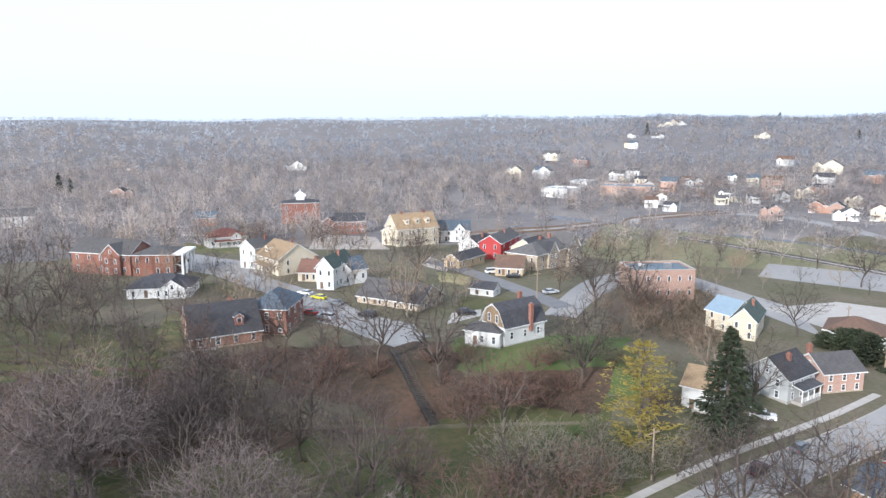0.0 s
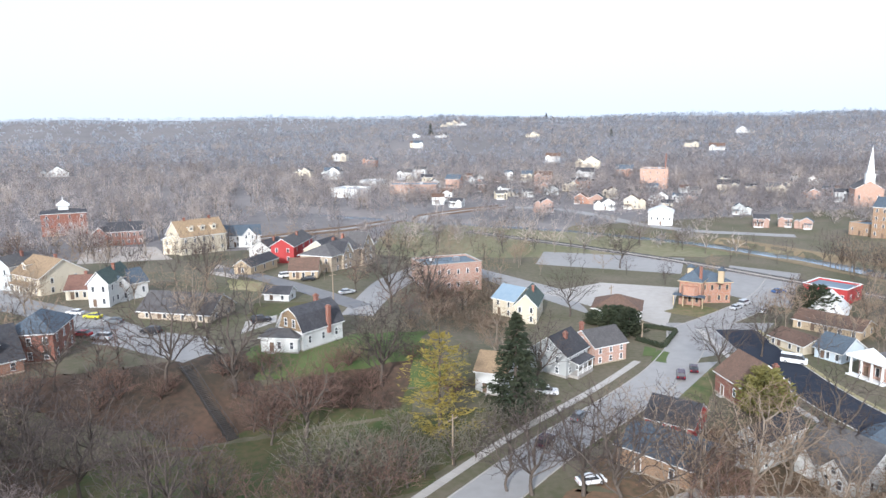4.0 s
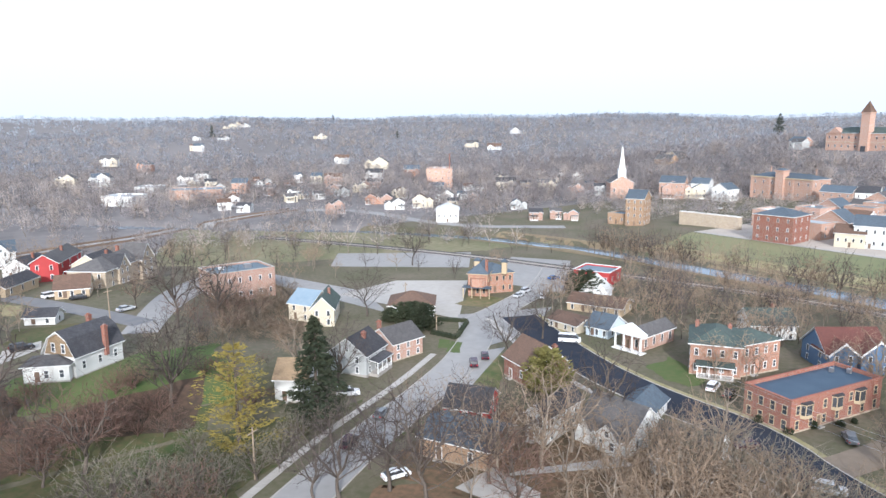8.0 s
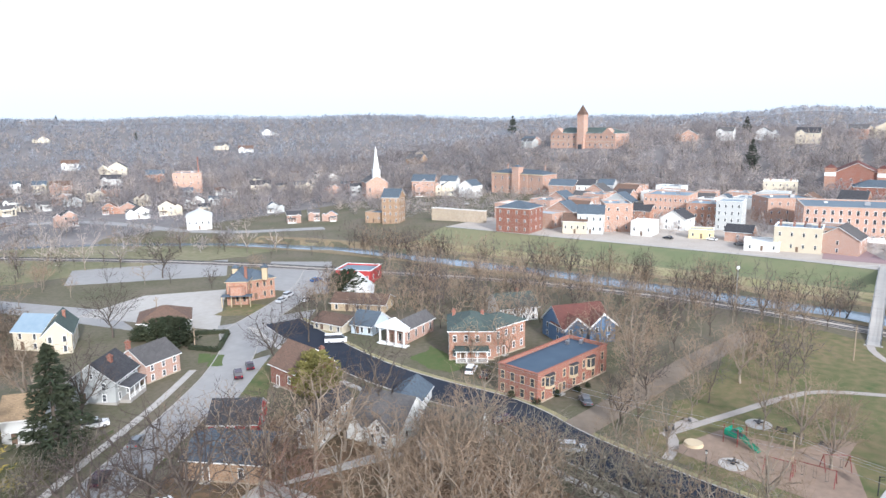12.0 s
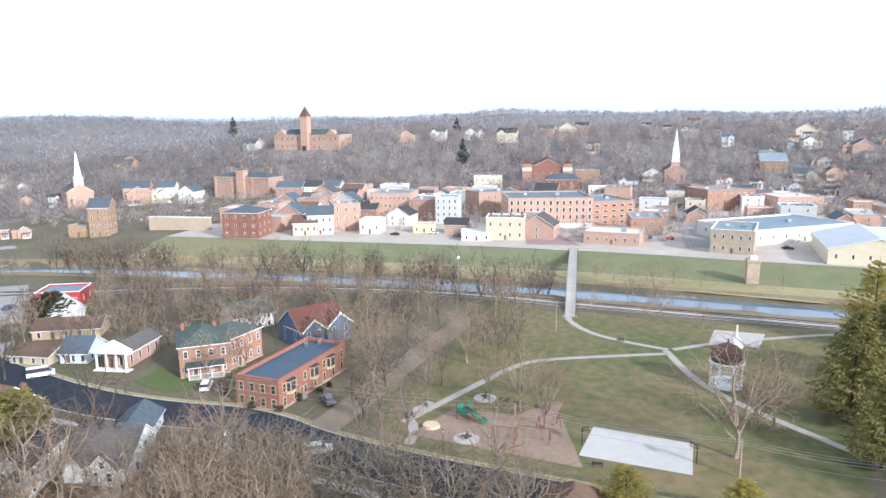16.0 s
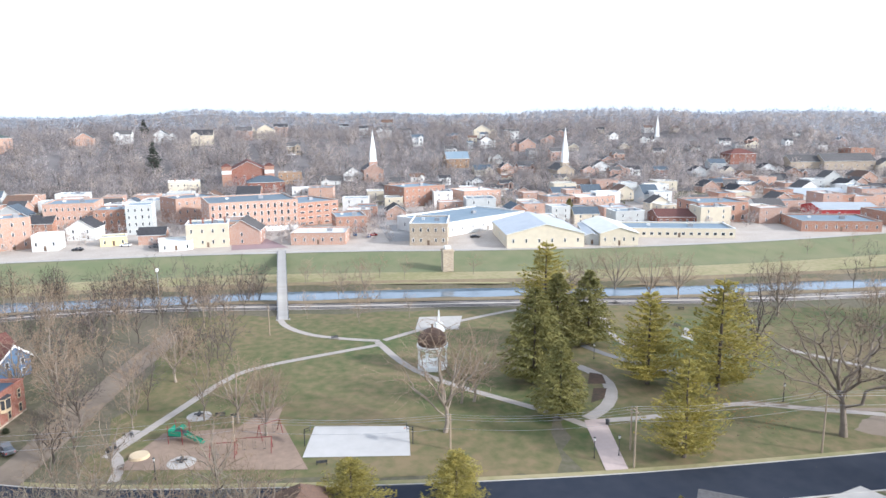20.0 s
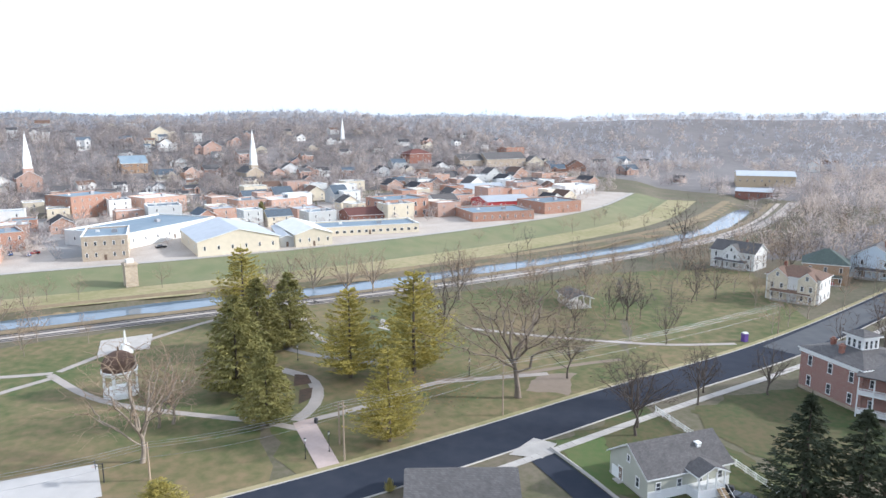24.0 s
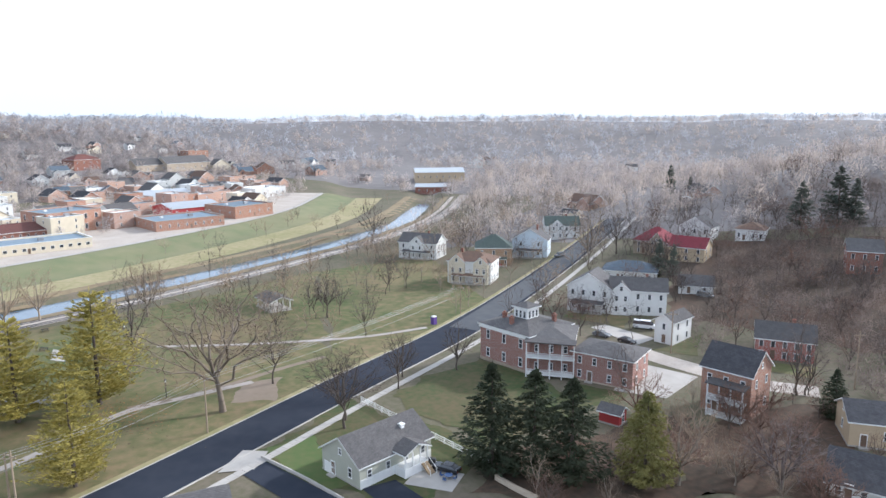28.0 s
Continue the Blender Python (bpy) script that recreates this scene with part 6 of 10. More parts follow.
def villa(fx, fy, rot, L, h, wall=None, ridge=None):
    wl, rf = wall or SLOPE.choice(WALLS), SLOPE.choice(ROOFS)
    L, h = min(L * 0.85, 17.0), min(max(h, 3.2), 8.0)
    W, rd, far = L * SLOPE.uniform(0.65, 0.85), ridge or SLOPE.choice("xxy"), math.hypot(fx, fy)
    home = house(fx, fy, rot, L, h, W, "gable", rd, wl, rf, win=(2, 1 if far < 480 else 0), near=False, door=0.3 if far < 480 else 0, storeys=2 if h > 4.4 else 1,
                 label=f"{dict(brick_orange='orange brick', brick_pink='brick', brick_salmon='salmon brick', brick_tan='tan brick', siding_white='white wooden', siding_cream='cream wooden', siding_grey='grey wooden', stone_tan='tan stone')[wl]} house on the wooded hillside", group="hillside houses", back=False)
    # a gabled wing with its own roof, and a porch on posts
    side, k, low = SLOPE.choice((-1, 1)), SLOPE.uniform(0.36, 0.5), SLOPE.uniform(0.75, 1.0)
    wing = gable_walls(W * 0.5, L * k, h * low, L * k * 0.38)
    lid = gable_roof(W * 0.5, L * k, h * low, L * k * 0.38, 0.35)
    wing.swap(), lid.swap()
    dx, dy = side * L * (0.5 - k / 2 + (0.0 if rd == "x" else 0.42)), -W * (0.42 if rd == "x" else 0.1)
    wing.v, lid.v = [(x + dx, y + dy, z) for x, y, z in wing.v], [(x + dx, y + dy, z) for x, y, z in lid.v]
    wing.solid(lid.v, lid.f, [m + 1 for m in lid.m])
    if far > 480:
        for zz in (h * low * 0.3, h * low * 0.75):
            wing.box(dx - 0.55, dy - W * 0.25 - 0.04, zz - 0.8, dx + 0.55, dy - W * 0.25, zz + 0.8, 3)
    part("wing", wing, [wl, rf, "paint_white", "glass"], home)
    if far < 620:
        x0, x1, y0 = sorted((-side * L * 0.48, side * L * (0.5 - k))) + [-W / 2]
        p = Mesh().box(x0, y0 - 2.2, 2.6, x1, y0 - 0.01, 2.85, 1).box(x0, y0 - 2.2, -0.8, x1, y0 - 0.01, 0.3)
        for i in range(4):
            xx = x0 + 0.1 + (x1 - x0 - 0.2) * i / 3
            p.box(xx - 0.1, y0 - 2.15, 0.3, xx + 0.1, y0 - 1.95, 2.6)
        part("porch", p, ["paint_white", rf], home, "white posted porch")
    return home


villa(135.5, 800.1, -22, 21.9, 5.9)
villa(78.2, 653.5, -26, 13.1, 5.6)
villa(102.6, 641.3, -27, 14.8, 5.6)
villa(157.5, 729.4, -26, 12.6, 5.5, "brick_orange")
villa(162.4, 612.4, -30, 15.5, 5.3)
villa(182.4, 631.6, -30, 13.2, 5.0)
villa(180.7, 530.6, -34, 13.9, 7.8)
villa(194.7, 505.2, -35, 9.8, 6.0)
villa(207.6, 488.2, -35, 11.0, 4.2)
villa(255.9, 553.3, -34, 11.6, 6.3)
villa(262.8, 534.7, -35, 17.2, 6.7)
villa(310.3, 548.6, -36, 17.8, 6.1)
villa(353.3, 612.7, -35, 19.9, 6.8)
villa(350.7, 549.6, -37, 17.4, 6.3, "brick_orange")
villa(232.1, 415.8, -37, 8.9, 4.6, "brick_orange")
villa(240.9, 409.1, -37, 11.6, 3.9, "brick_pink")
villa(248.9, 380.6, -38, 11.1, 5.9)
villa(280.4, 394.2, -38, 10.3, 5.5)
villa(265.9, 367.4, -38, 8.1, 4.5)
villa(406.6, 1186.4, -26, 18.6, 5.7)
villa(409.1, 1152.3, -27, 18.3, 5.6)
villa(313.8, 974.4, -25, 21.1, 4.6)
villa(439.2, 925.1, -31, 16.0, 5.6)
villa(348.2, 686.0, -33, 18.3, 4.9)
villa(355.1, 419.4, -39, 17.7, 7.1, "siding_cream")
villa(367.1, 409.6, -39, 8.8, 6.2, "stone_tan")
villa(379.8, 399.1, -40, 15.4, 6.2)
villa(374.0, 360.2, -40, 10.2, 6.6, "brick_pink")
villa(393.4, 356.7, -40, 9.1, 6.3)
villa(269.3, 291.3, -37, 8.7, 4.5, "brick_pink")
villa(281.3, 287.7, -40, 7.4, 4.6, "brick_pink")
villa(285.0, 277.7, -49, 6.9, 3.9)
villa(415.3, 308.6, -41, 17.1, 9.6, "brick_pink")
villa(429.3, 296.1, -43, 12.6, 7.2)
villa(433.4, 282.6, -48, 11.0, 7.0)
villa(544.8, 418.2, -86, 39.1, 6.4, "brick_tan")
villa(552.0, 720.2, -40, 21.8, 5.8)
villa(550.3, 672.2, -41, 20.8, 5.5)
villa(713.9, 821.1, -49, 21.8, 5.1)
villa(598.7, 321.8, -101, 14.1, 7.7)
villa(279.8, 990.0, -24, 8.9, 4.6)
villa(246.5, 883.2, -25, 9.9, 5.5)
villa(618.7, 175.8, -87, 15.5, 6.0)
villa(626.6, 148.0, -87, 15.6, 9.1)
villa(636.8, 119.7, -87, 15.7, 6.1)
villa(621.5, 84.4, -89, 23.8, 7.9, "siding_cream")
villa(665.3, 53.4, -91, 16.1, 9.5, "brick_pink")
villa(678.0, 34.9, -92, 18.5, 8.6)
villa(715.9, 22.3, -93, 15.4, 7.9)
villa(583.0, 8.7, -90, 12.5, 6.5, "stone_tan")
villa(668.4, -74.7, -98, 16.8, 7.2)
villa(792.4, -91.8, -99, 15.1, 6.1)
villa(678.0, -97.0, -99, 12.8, 5.2)
villa(602.3, -96.4, -93, 10.9, 7.4)
villa(744.4, -145.6, -102, 13.7, 5.7)
villa(765.6, -163.4, -103, 12.9, 5.8)
villa(633.1, -161.3, -99, 17.3, 8.2)
villa(588.4, -153.7, -93, 11.6, 7.2)
villa(619.0, -188.8, -97, 7.9, 9.3)
villa(574.2, -186.3, -93, 17.3, 7.0)
villa(574.1, -119.8, -92, 10.7, 4.4)
villa(579.5, -137.5, -92, 5.1, 8.9)
villa(549.2, -203.2, -92, 11.8, 9.1, "brick_pink")
villa(523.3, -169.5, -91, 15.3, 5.6, "brick_pink")
villa(520.3, -134.3, -91, 16.3, 4.4, "siding_cream")
villa(663.5, -254.0, -110, 15.5, 4.0)
villa(600.1, -276.8, -96, 9.3, 5.3)
villa(736.1, -40.9, -96, 10.3, 6.9)
villa(683.9, -56.4, -97, 9.0, 8.0)
villa(499.5, -232.7, -92, 10.5, 7.5)
villa(509.9, -215.4, -92, 10.8, 5.4, "brick_pink")
villa(498.7, -17.3, -89, 15.8, 5.6)
villa(517.3, -34.1, -90, 16.2, 4.9)
villa(590.7, 459.0, -110, 25.3, 4.1, "stone_tan")
villa(574.7, 429.7, -107, 23.9, 4.0, "stone_tan")
villa(604.7, 326.3, -111, 19.8, 7.6)
villa(501.7, -100.1, -90, 9.5, 4.7)
villa(512.6, -226.5, -98, 16.4, 6.3)
villa(507.6, -239.1, -99, 11.7, 6.3)
villa(508.6, -252.1, -99, 11.9, 4.5)
villa(508.8, -324.9, -100, 15.1, 6.6)
villa(480.1, -329.9, -104, 12.8, 5.5, "brick_pink")
villa(496.9, -361.6, -102, 15.1, 4.3)
villa(483.0, -460.9, -105, 21.8, 5.9)
villa(450.3, -457.8, -122, 15.3, 4.7, "brick_orange")
villa(446.2, -478.0, -124, 19.5, 5.6, "brick_orange")
villa(456.2, -520.4, -116, 16.3, 5.9)
villa(454.7, -557.1, -81, 25.8, 6.0)
villa(400.6, -499.3, -100, 17.6, 4.9)
villa(449.7, -579.2, -128, 10.1, 7.5)
villa(481.4, -372.9, -104, 14.7, 4.7)
villa(462.6, -389.0, -111, 13.8, 4.6)
villa(437.5, -314.0, -117, 12.3, 4.6, "brick_pink")
villa(450.9, -287.2, -115, 10.4, 6.4, "brick_orange")
villa(502.3, -271.8, -100, 11.9, 5.5, "brick_pink")
villa(426.7, -371.0, -119, 10.2, 4.3, "brick_orange")
villa(390.2, -368.2, -118, 15.3, 4.8)
villa(360.1, -359.1, -117, 14.3, 4.5, "brick_orange")
villa(496.9, -301.4, -101, 14.5, 4.6, "siding_grey")
villa(438.1, -350.2, -118, 4.2, 4.3)
villa(-133.2, 695.3, 9, 20.3, 3.9)
villa(137.4, 800.1, -7, 22.4, 6.4)
villa(155.8, 725.8, -8, 11.6, 5.8, "brick_pink")
villa(101.7, 642.5, -5, 15.5, 6.2)
villa(81.7, 661.0, -4, 13.3, 5.3)
villa(-225.2, 502.4, 0, 12.0, 4.9)
villa(382.9, 1139.8, -20, 21.8, 5.4)
villa(251.0, 875.3, -13, 13.7, 5.6)
villa(329.1, -672.2, -155, 15.7, 4.8)
villa(333.0, -715.4, -155, 15.8, 3.8)
villa(58.6, -374.4, 140, 16.6, 3.4, "brick_pink")
villa(119.2, -373.0, 157, 20.2, 4.4, "brick_pink")
villa(168.0, -687.0, -161, 13.4, 3.8)
villa(356.9, -505.1, -154, 10.0, 4.0)
villa(113.4, -337.4, 168, 9.8, 3.5)
# packed roofs of the lower town
for k in range(330):
    x, y = SLOPE.uniform(306, 470), SLOPE.uniform(-430, 190)
    s = float(along(LEVEE, np.array(x), np.array(y)))
    if s < 20 or any((x - a) ** 2 + (y - b) ** 2 < (r + 6.5) ** 2 for a, b, r in HOMES):
        continue
    wl = SLOPE.choice(["brick_orange", "brick_salmon", "brick_salmon", "siding_white", "siding_cream", "brick_salmon", "brick_pink", "siding_grey"])
    flat = SLOPE.random() < 0.66
    house(x, y, -94 + SLOPE.choice([0, 0, 90]) + SLOPE.uniform(-4, 4), SLOPE.uniform(9, 17), SLOPE.uniform(5, 9.5) if flat else SLOPE.uniform(3.6, 6.5), SLOPE.uniform(9, 16), "flat" if flat else "gable", SLOPE.choice("xy"), wl,
          SLOPE.choice(["roof_membrane", "roof_white", "roof_metal", "roof_membrane"]) if flat else SLOPE.choice(ROOFS), win=(2, 1), near=False, door=0, name="building" if flat else "house", back=False,
          label=("flat-roofed town building of " if flat else "gabled town house of ") + wl.split("_")[1] + " " + ("brick" if wl[0] == "b" else "boards"), group="town houses")

# small houses climbing the slope behind the main street
for k in range(150):
    x, y = SLOPE.uniform(455, 640), SLOPE.uniform(-480, 60)
    if x > 560 and y > -120 or any((x - a) ** 2 + (y - b) ** 2 < (r + 8) ** 2 for a, b, r in HOMES):
        continue
    villa(x, y, -94 + SLOPE.uniform(-12, 12), SLOPE.uniform(8, 13), SLOPE.uniform(3.2, 6.5))
    if k > 110:
        break

# houses of the upper town beyond the highway bridge
for k in range(70):
    az, d = radians(SLOPE.uniform(12, 52)), SLOPE.uniform(430, 660)
    x, y = d * math.sin(az), d * math.cos(az)
    if abs(float(along(RIVERSIDE, np.array(x), np.array(y)))) < 16 or (x < 470 and y < 335) or any((x - a) ** 2 + (y - b) ** 2 < (r + 9) ** 2 for a, b, r in HOMES):
        continue
    villa(x, y, -math.degrees(az) + SLOPE.uniform(-20, 20), SLOPE.uniform(7, 11), SLOPE.uniform(3.2, 6.0), SLOPE.choice(WALLS + ["brick_orange", "brick_pink", "siding_grey"]))

# cars parked about the lower town
for k in range(26):
    x, y = SLOPE.uniform(300, 330), SLOPE.uniform(-330, 110)
    if float(along(LEVEE, np.array(x), np.array(y))) > 8 and not any((x - a) ** 2 + (y - b) ** 2 < (r + 3) ** 2 for a, b, r in HOMES):
        car(SLOPE.choice(["car", "suv", "car"]), SLOPE.choice(["white", "silver", "grey", "black", "red", "blue"]), x, y, SLOPE.choice([-94, 86, -4]))

HILL_STREET = [(323.2, -111.0), (440.1, -140.6), (507.6, -151.7), (541.0, -150.8)]
ribbon("road_hill", HILL_STREET, 9, "asphalt_grey", 0.12, "grey street climbing the hill", "road")
ribbon("road_main", [(300.3, -40.7), (362.7, -41.7), (435.8, -42.9)], 12, "asphalt_old", 0.10, "pale street into the town", "road")
patch("lot_plum", (294.7, 31.5), (332.7, 34.7), (333.5, 23.2), (296.5, 8.5), "pavers_plum", 0.12, "plum-coloured brick car park", category="car park")

# ---- trees ----
tree_kind("oak", 3, 17, 0.40, 620, "bark", "twigs_brown", "broad leafless tree with dark bark", 0.24, 0.62, 0.021, 2, lobes=0.3)
tree_kind("oak_b", 6, 17, 0.44, 560, "bark", "twigs_brown", "broad leafless tree with dark crooked limbs", 0.3, 0.66, 0.021, 2, lobes=0.34)
tree_kind("maple", 8, 16, 0.33, 520, "bark", "twigs_umber", "tall leafless tree with grey-brown twigs", 0.2, 0.7, 0.023, 2)
tree_kind("elm", 21, 18, 0.36, 620, "bark", "twigs_umber", "upright leafless tree with dense grey twigs", 0.16, 0.65, 0.023, 2)
tree_kind("dome", 24, 20, 0.50, 1500, "bark", "twigs_ash", "great domed leafless tree dense with ash-grey twigs", 0.16, 0.6, 0.026, 3, lobes=0.14)
tree_kind("pale", 13, 14, 0.34, 700, "bark_pale", "twigs_pale", "leafless tree with pale tan twigs", 0.16, 0.6, 0.019, 2)
tree_kind("oak_pale", 5, 18, 0.40, 1700, "bark_oak", "twigs_oak", "great leafless oak with pale bark and tan twigs", 0.26, 0.5, 0.021, 2, lobes=0.28)
tree_kind("clump", 17, 10, 0.42, 900, "bark_pale", "twigs_pale", "many-stemmed leafless tree with straw-coloured twigs", 0.05, 0.42, 0.017, 2)
tree_kind("sapling", 19, 7, 0.40, 520, "bark", "twigs_grey", "young leafless tree with grey-green twigs", 0.1, 0.5, 0.016, 2)
tree_kind("rust", 34, 11, 0.42, 560, "bark", "twigs_red", "leafless tree holding rust-brown buds", 0.16, 0.6, 0.02, 3)
tree_kind("thin", 55, 16, 0.26, 300, "bark", "twigs", "slender leafless tree with grey twigs", 0.22, 0.7, 0.022, 2, True)
tree_kind("thin_b", 59, 15, 0.32, 300, "bark", "twigs", "slender leafless tree with grey twigs", 0.2, 0.7, 0.022, 2, True)
tree_kind("thin_pale", 56, 15, 0.29, 300, "bark_pale", "twigs_pale", "slender leafless tree with pale twigs", 0.2, 0.7, 0.022, 2, True)
tree_kind("shrub", 77, 5, 0.62, 420, "twigs_red", "twigs_red", "tangled leafless reddish shrub", 0.03, 0.6, 0.018, 2)
tree_kind("shrub_ash", 78, 7, 0.60, 520, "twigs_ash", "twigs_ash", "rounded leafless bush with silvery grey twigs", 0.05, 0.6, 0.02, 2, lobes=0.1)
tree_kind("far_grey", 91, 15, 0.34, 105, "bark", "twigs", "leafless tree in a grove", 0.18, 0.5, 0.036, 2, True)
tree_kind("far_tall", 95, 17, 0.28, 105, "bark", "twigs_brown", "tall leafless tree in a grove", 0.2, 0.5, 0.036, 2, True)
tree_kind("far_pale", 92, 15, 0.34, 105, "bark_pale", "twigs_pale", "leafless tree in a grove", 0.18, 0.5, 0.036, 2, True)
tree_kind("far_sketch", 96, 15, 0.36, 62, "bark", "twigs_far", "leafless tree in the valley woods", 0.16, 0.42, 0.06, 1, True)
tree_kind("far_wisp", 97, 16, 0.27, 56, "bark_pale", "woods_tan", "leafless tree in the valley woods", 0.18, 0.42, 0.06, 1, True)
tree_kind("far_rust", 93, 12, 0.40, 105, "bark", "twigs_red", "leafless tree in a grove", 0.14, 0.5, 0.036, 2, True)
CONIFERS["spruce"] = (*conifer_data(1, 18, 4.9, "needles_dark", 260, 20, -0.12, 0.16, -0.25, 0.04, 0.75, 0.2, 0.85), 18, "dark green spruce with drooping boughs")
CONIFERS["pine"] = (*conifer_data(2, 20, 6.6, "needles_sunlit", 330, 34, -0.02, 0.22, 0.3, 0.09, 0.62, 0.17, 0.6, 17, 0.35), 20, "golden green pine lit by low sun")
CONIFERS["fir"] = (*conifer_data(3, 19, 5.6, "needles_olive", 330, 26, -0.05, 0.12, -0.35, 0.07, 0.72, 0.19, 0.66, 0, 0.22), 19, "olive green fir with dense boughs")
CONIFERS["spruce_far"] = (*conifer_data(7, 18, 4.6, "needles_far", 110, 14, -0.12, 0.16, -0.2, 0.04, 1.2, 0.24, 0.85), 18, "dark green spruce among leafless trees")
CONIFERS["larch"] = (*conifer_data(4, 14, 4.9, "needles_amber", 170, 26, 0.0, 0.12, 0.15, 0.05, 0.5, 0.14, 0.55, 15, 0.4), 14, "yellow larch in autumn colour")
CONIFERS["yew"] = (*conifer_data(5, 6, 3.4, "needles_olive", 230, 22, 0.0, 0.25, 0.3, 0.03, 0.5, 0.22, 0.35), 6, "rounded olive evergreen bush beside a house")
CONIFERS["hedge"] = (*conifer_data(6, 6, 3.6, "needles_dark", 200, 22, 0.0, 0.2, 0.2, 0.02, 0.55, 0.25, 0.4), 6, "dark rounded evergreen beside a house")

# single trees
tree("oak", -11.2, 136.1, 20.7, fat=1.3)
tree("oak", 29.0, 129.8, 17.2, fat=1.3)
tree("oak", -30.9, 139.3, 15.7, fat=1.3)
tree("oak", 40.6, 168.8, 22.3, fat=1.3)
tree("maple", 0.9, 131.7, 21.9, fat=1.3)
tree("maple", 52.8, 177.2, 18.2, fat=1.3)
tree("maple", -58.4, 137.8, 10.7, fat=1.3)
tree("dome", -54.1, 97.0, 21.5, fat=1.18)
tree("dome", -71.0, 101.0, 18.5, fat=1.1)
tree("dome", -60.0, 84.0, 16.5, fat=1.1)
tree("elm", -40.1, 105.3, 17.1, fat=1.3)
tree("elm", -26.4, 105.0, 14.4, fat=1.3)
tree("elm", -9.3, 97.6, 16.3, fat=1.3)
tree("rust", 13.4, 122.0, 11.0, fat=1.3)
tree("rust", 6.3, 116.6, 9.6, fat=1.3)
tree("pale", -6.6, 169.9, 15.9, fat=1.3)
tree("pale", -49.6, 209.3, 12.3, fat=1.3)
tree("pale", 56.2, 134.2, 14.2, fat=1.3)
tree("maple", 29.1, 129.7, 17.3, fat=1.3)
tree("maple", 61.1, 125.0, 15.8, fat=1.3)
tree("maple", 92.1, 80.3, 17.1, fat=1.3)
tree("oak", 101.7, 118.5, 14.9, fat=1.3)
tree("oak", 120.0, 126.5, 13.4, fat=1.3)
tree("oak", 93.9, 172.1, 15.0, fat=1.3)
tree("oak", 143.9, 225.7, 15.7, fat=1.3)
tree("elm", 39.0, 89.4, 12.7, fat=1.3)
tree("elm", 42.1, 87.2, 16.2, fat=1.3)
tree("elm", 49.2, 84.5, 17.1, fat=1.3)
tree("elm", 50.2, 92.4, 8.7, fat=1.3)
tree("pale", 76.2, 62.7, 14.3, fat=1.3)
tree("pale", 84.3, 56.9, 14.3, fat=1.3)
tree("pale", 72.8, 76.1, 18.1, fat=1.3)
tree("pale", 80.7, 77.7, 16.0, fat=1.3)
tree("pale", 66.9, 80.4, 13.5, fat=1.3)
tree("pale", 89.7, 53.0, 10.8, fat=1.3)
tree("rust", 12.3, 117.4, 15.9, fat=1.3)
tree("pale", 94.5, 10.7, 8.3, fat=1.3)
tree("pale", 134.2, 10.4, 9.6, fat=1.3)
tree("pale", 133.0, 8.1, 8.9, fat=1.3)
tree("pale", 127.2, -28.3, 13.2, fat=1.3)
tree("pale", 88.8, 62.8, 10.8, fat=1.3)
tree("pale", 92.5, 29.1, 10.0, fat=1.3)
tree("pale", 146.8, 51.6, 17.2, fat=1.3)
tree("pale", 149.8, 59.5, 15.0, fat=1.3)
tree("pale", 114.9, -22.6, 21.5, fat=1.3)
tree("pale", 127.4, -30.9, 15.3, fat=1.3)
tree("maple", 130.9, 42.7, 12.0, fat=1.3)
tree("maple", 117.2, 42.8, 9.9, fat=1.3)
tree("oak_pale", 98.8, -90.8, 24.4, fat=1.65)
tree("oak", 83.8, -107.5, 9.6, fat=1.3)
tree("oak", 100.3, -106.5, 12.9, fat=1.3)
tree("oak_b", -104.3, 168.0, 19.7, fat=1.2)
tree("maple", -88.6, 149.7, 15.2, fat=1.3)
tree("oak_b", -78.8, 158.0, 14.7, fat=1.2)
tree("maple", -94.3, 172.7, 15.2, fat=1.2)
tree("oak_b", -59.2, 139.8, 7.9, fat=1.3)
tree("pale", -48.8, 198.5, 12.5, fat=1.3)
tree("maple", -4.5, 208.0, 16.6, fat=1.1)
tree("maple", -77.8, 145.6, 12.4, fat=1.2)
tree("shrub_ash", -62.5, 171.8, 8.0)
tree("pale", 74.1, -244.3, 20.8, fat=1.1)
tree("oak_b", 73.3, -95.7, 15.4, fat=1.2)
tree("maple", 74.9, -116.5, 11.8, fat=1.0)
tree("shrub_ash", 57.1, -184.5, 6.0)
tree("shrub_ash", 2.0, -109.0, 11.6)
tree("rust", 0.5, -127.0, 6.0, fat=1.3)
tree("maple", 69.0, -264.0, 17.0, fat=1.2)
tree("maple", 46.5, -243.0, 14.0, fat=1.2)
tree("thin", 136.7, -99.6, 23.1, fat=1.3)
tree("thin", 175.4, -251.8, 22.3, fat=1.3)
tree("thin", 101.9, -142.9, 11.9, fat=1.3)
tree("maple", 69.2, -131.9, 11.1, fat=1.3)
tree("maple", 77.9, -122.9, 10.0, fat=1.3)
tree("maple", 121.8, -152.6, 13.2, fat=1.3)
tree("maple", 75.4, -98.6, 11.6, fat=1.3)
tree("oak", 79.9, -266.5, 16.9, fat=1.3)
tree("thin", 1.7, -149.6, 16.2, fat=1.3)
tree("thin", 0.2, -150.3, 13.9, fat=1.3)
tree("thin", 33.6, -137.1, 10.9, fat=1.3)
tree("rust", -2.4, -140.0, 5.4, fat=1.3)
tree("rust", -0.3, -150.5, 5.8, fat=1.3)
tree("pale", 15.6, -115.9, 10.0, fat=1.3)
tree("pale", 16.0, -103.3, 12.7, fat=1.3)
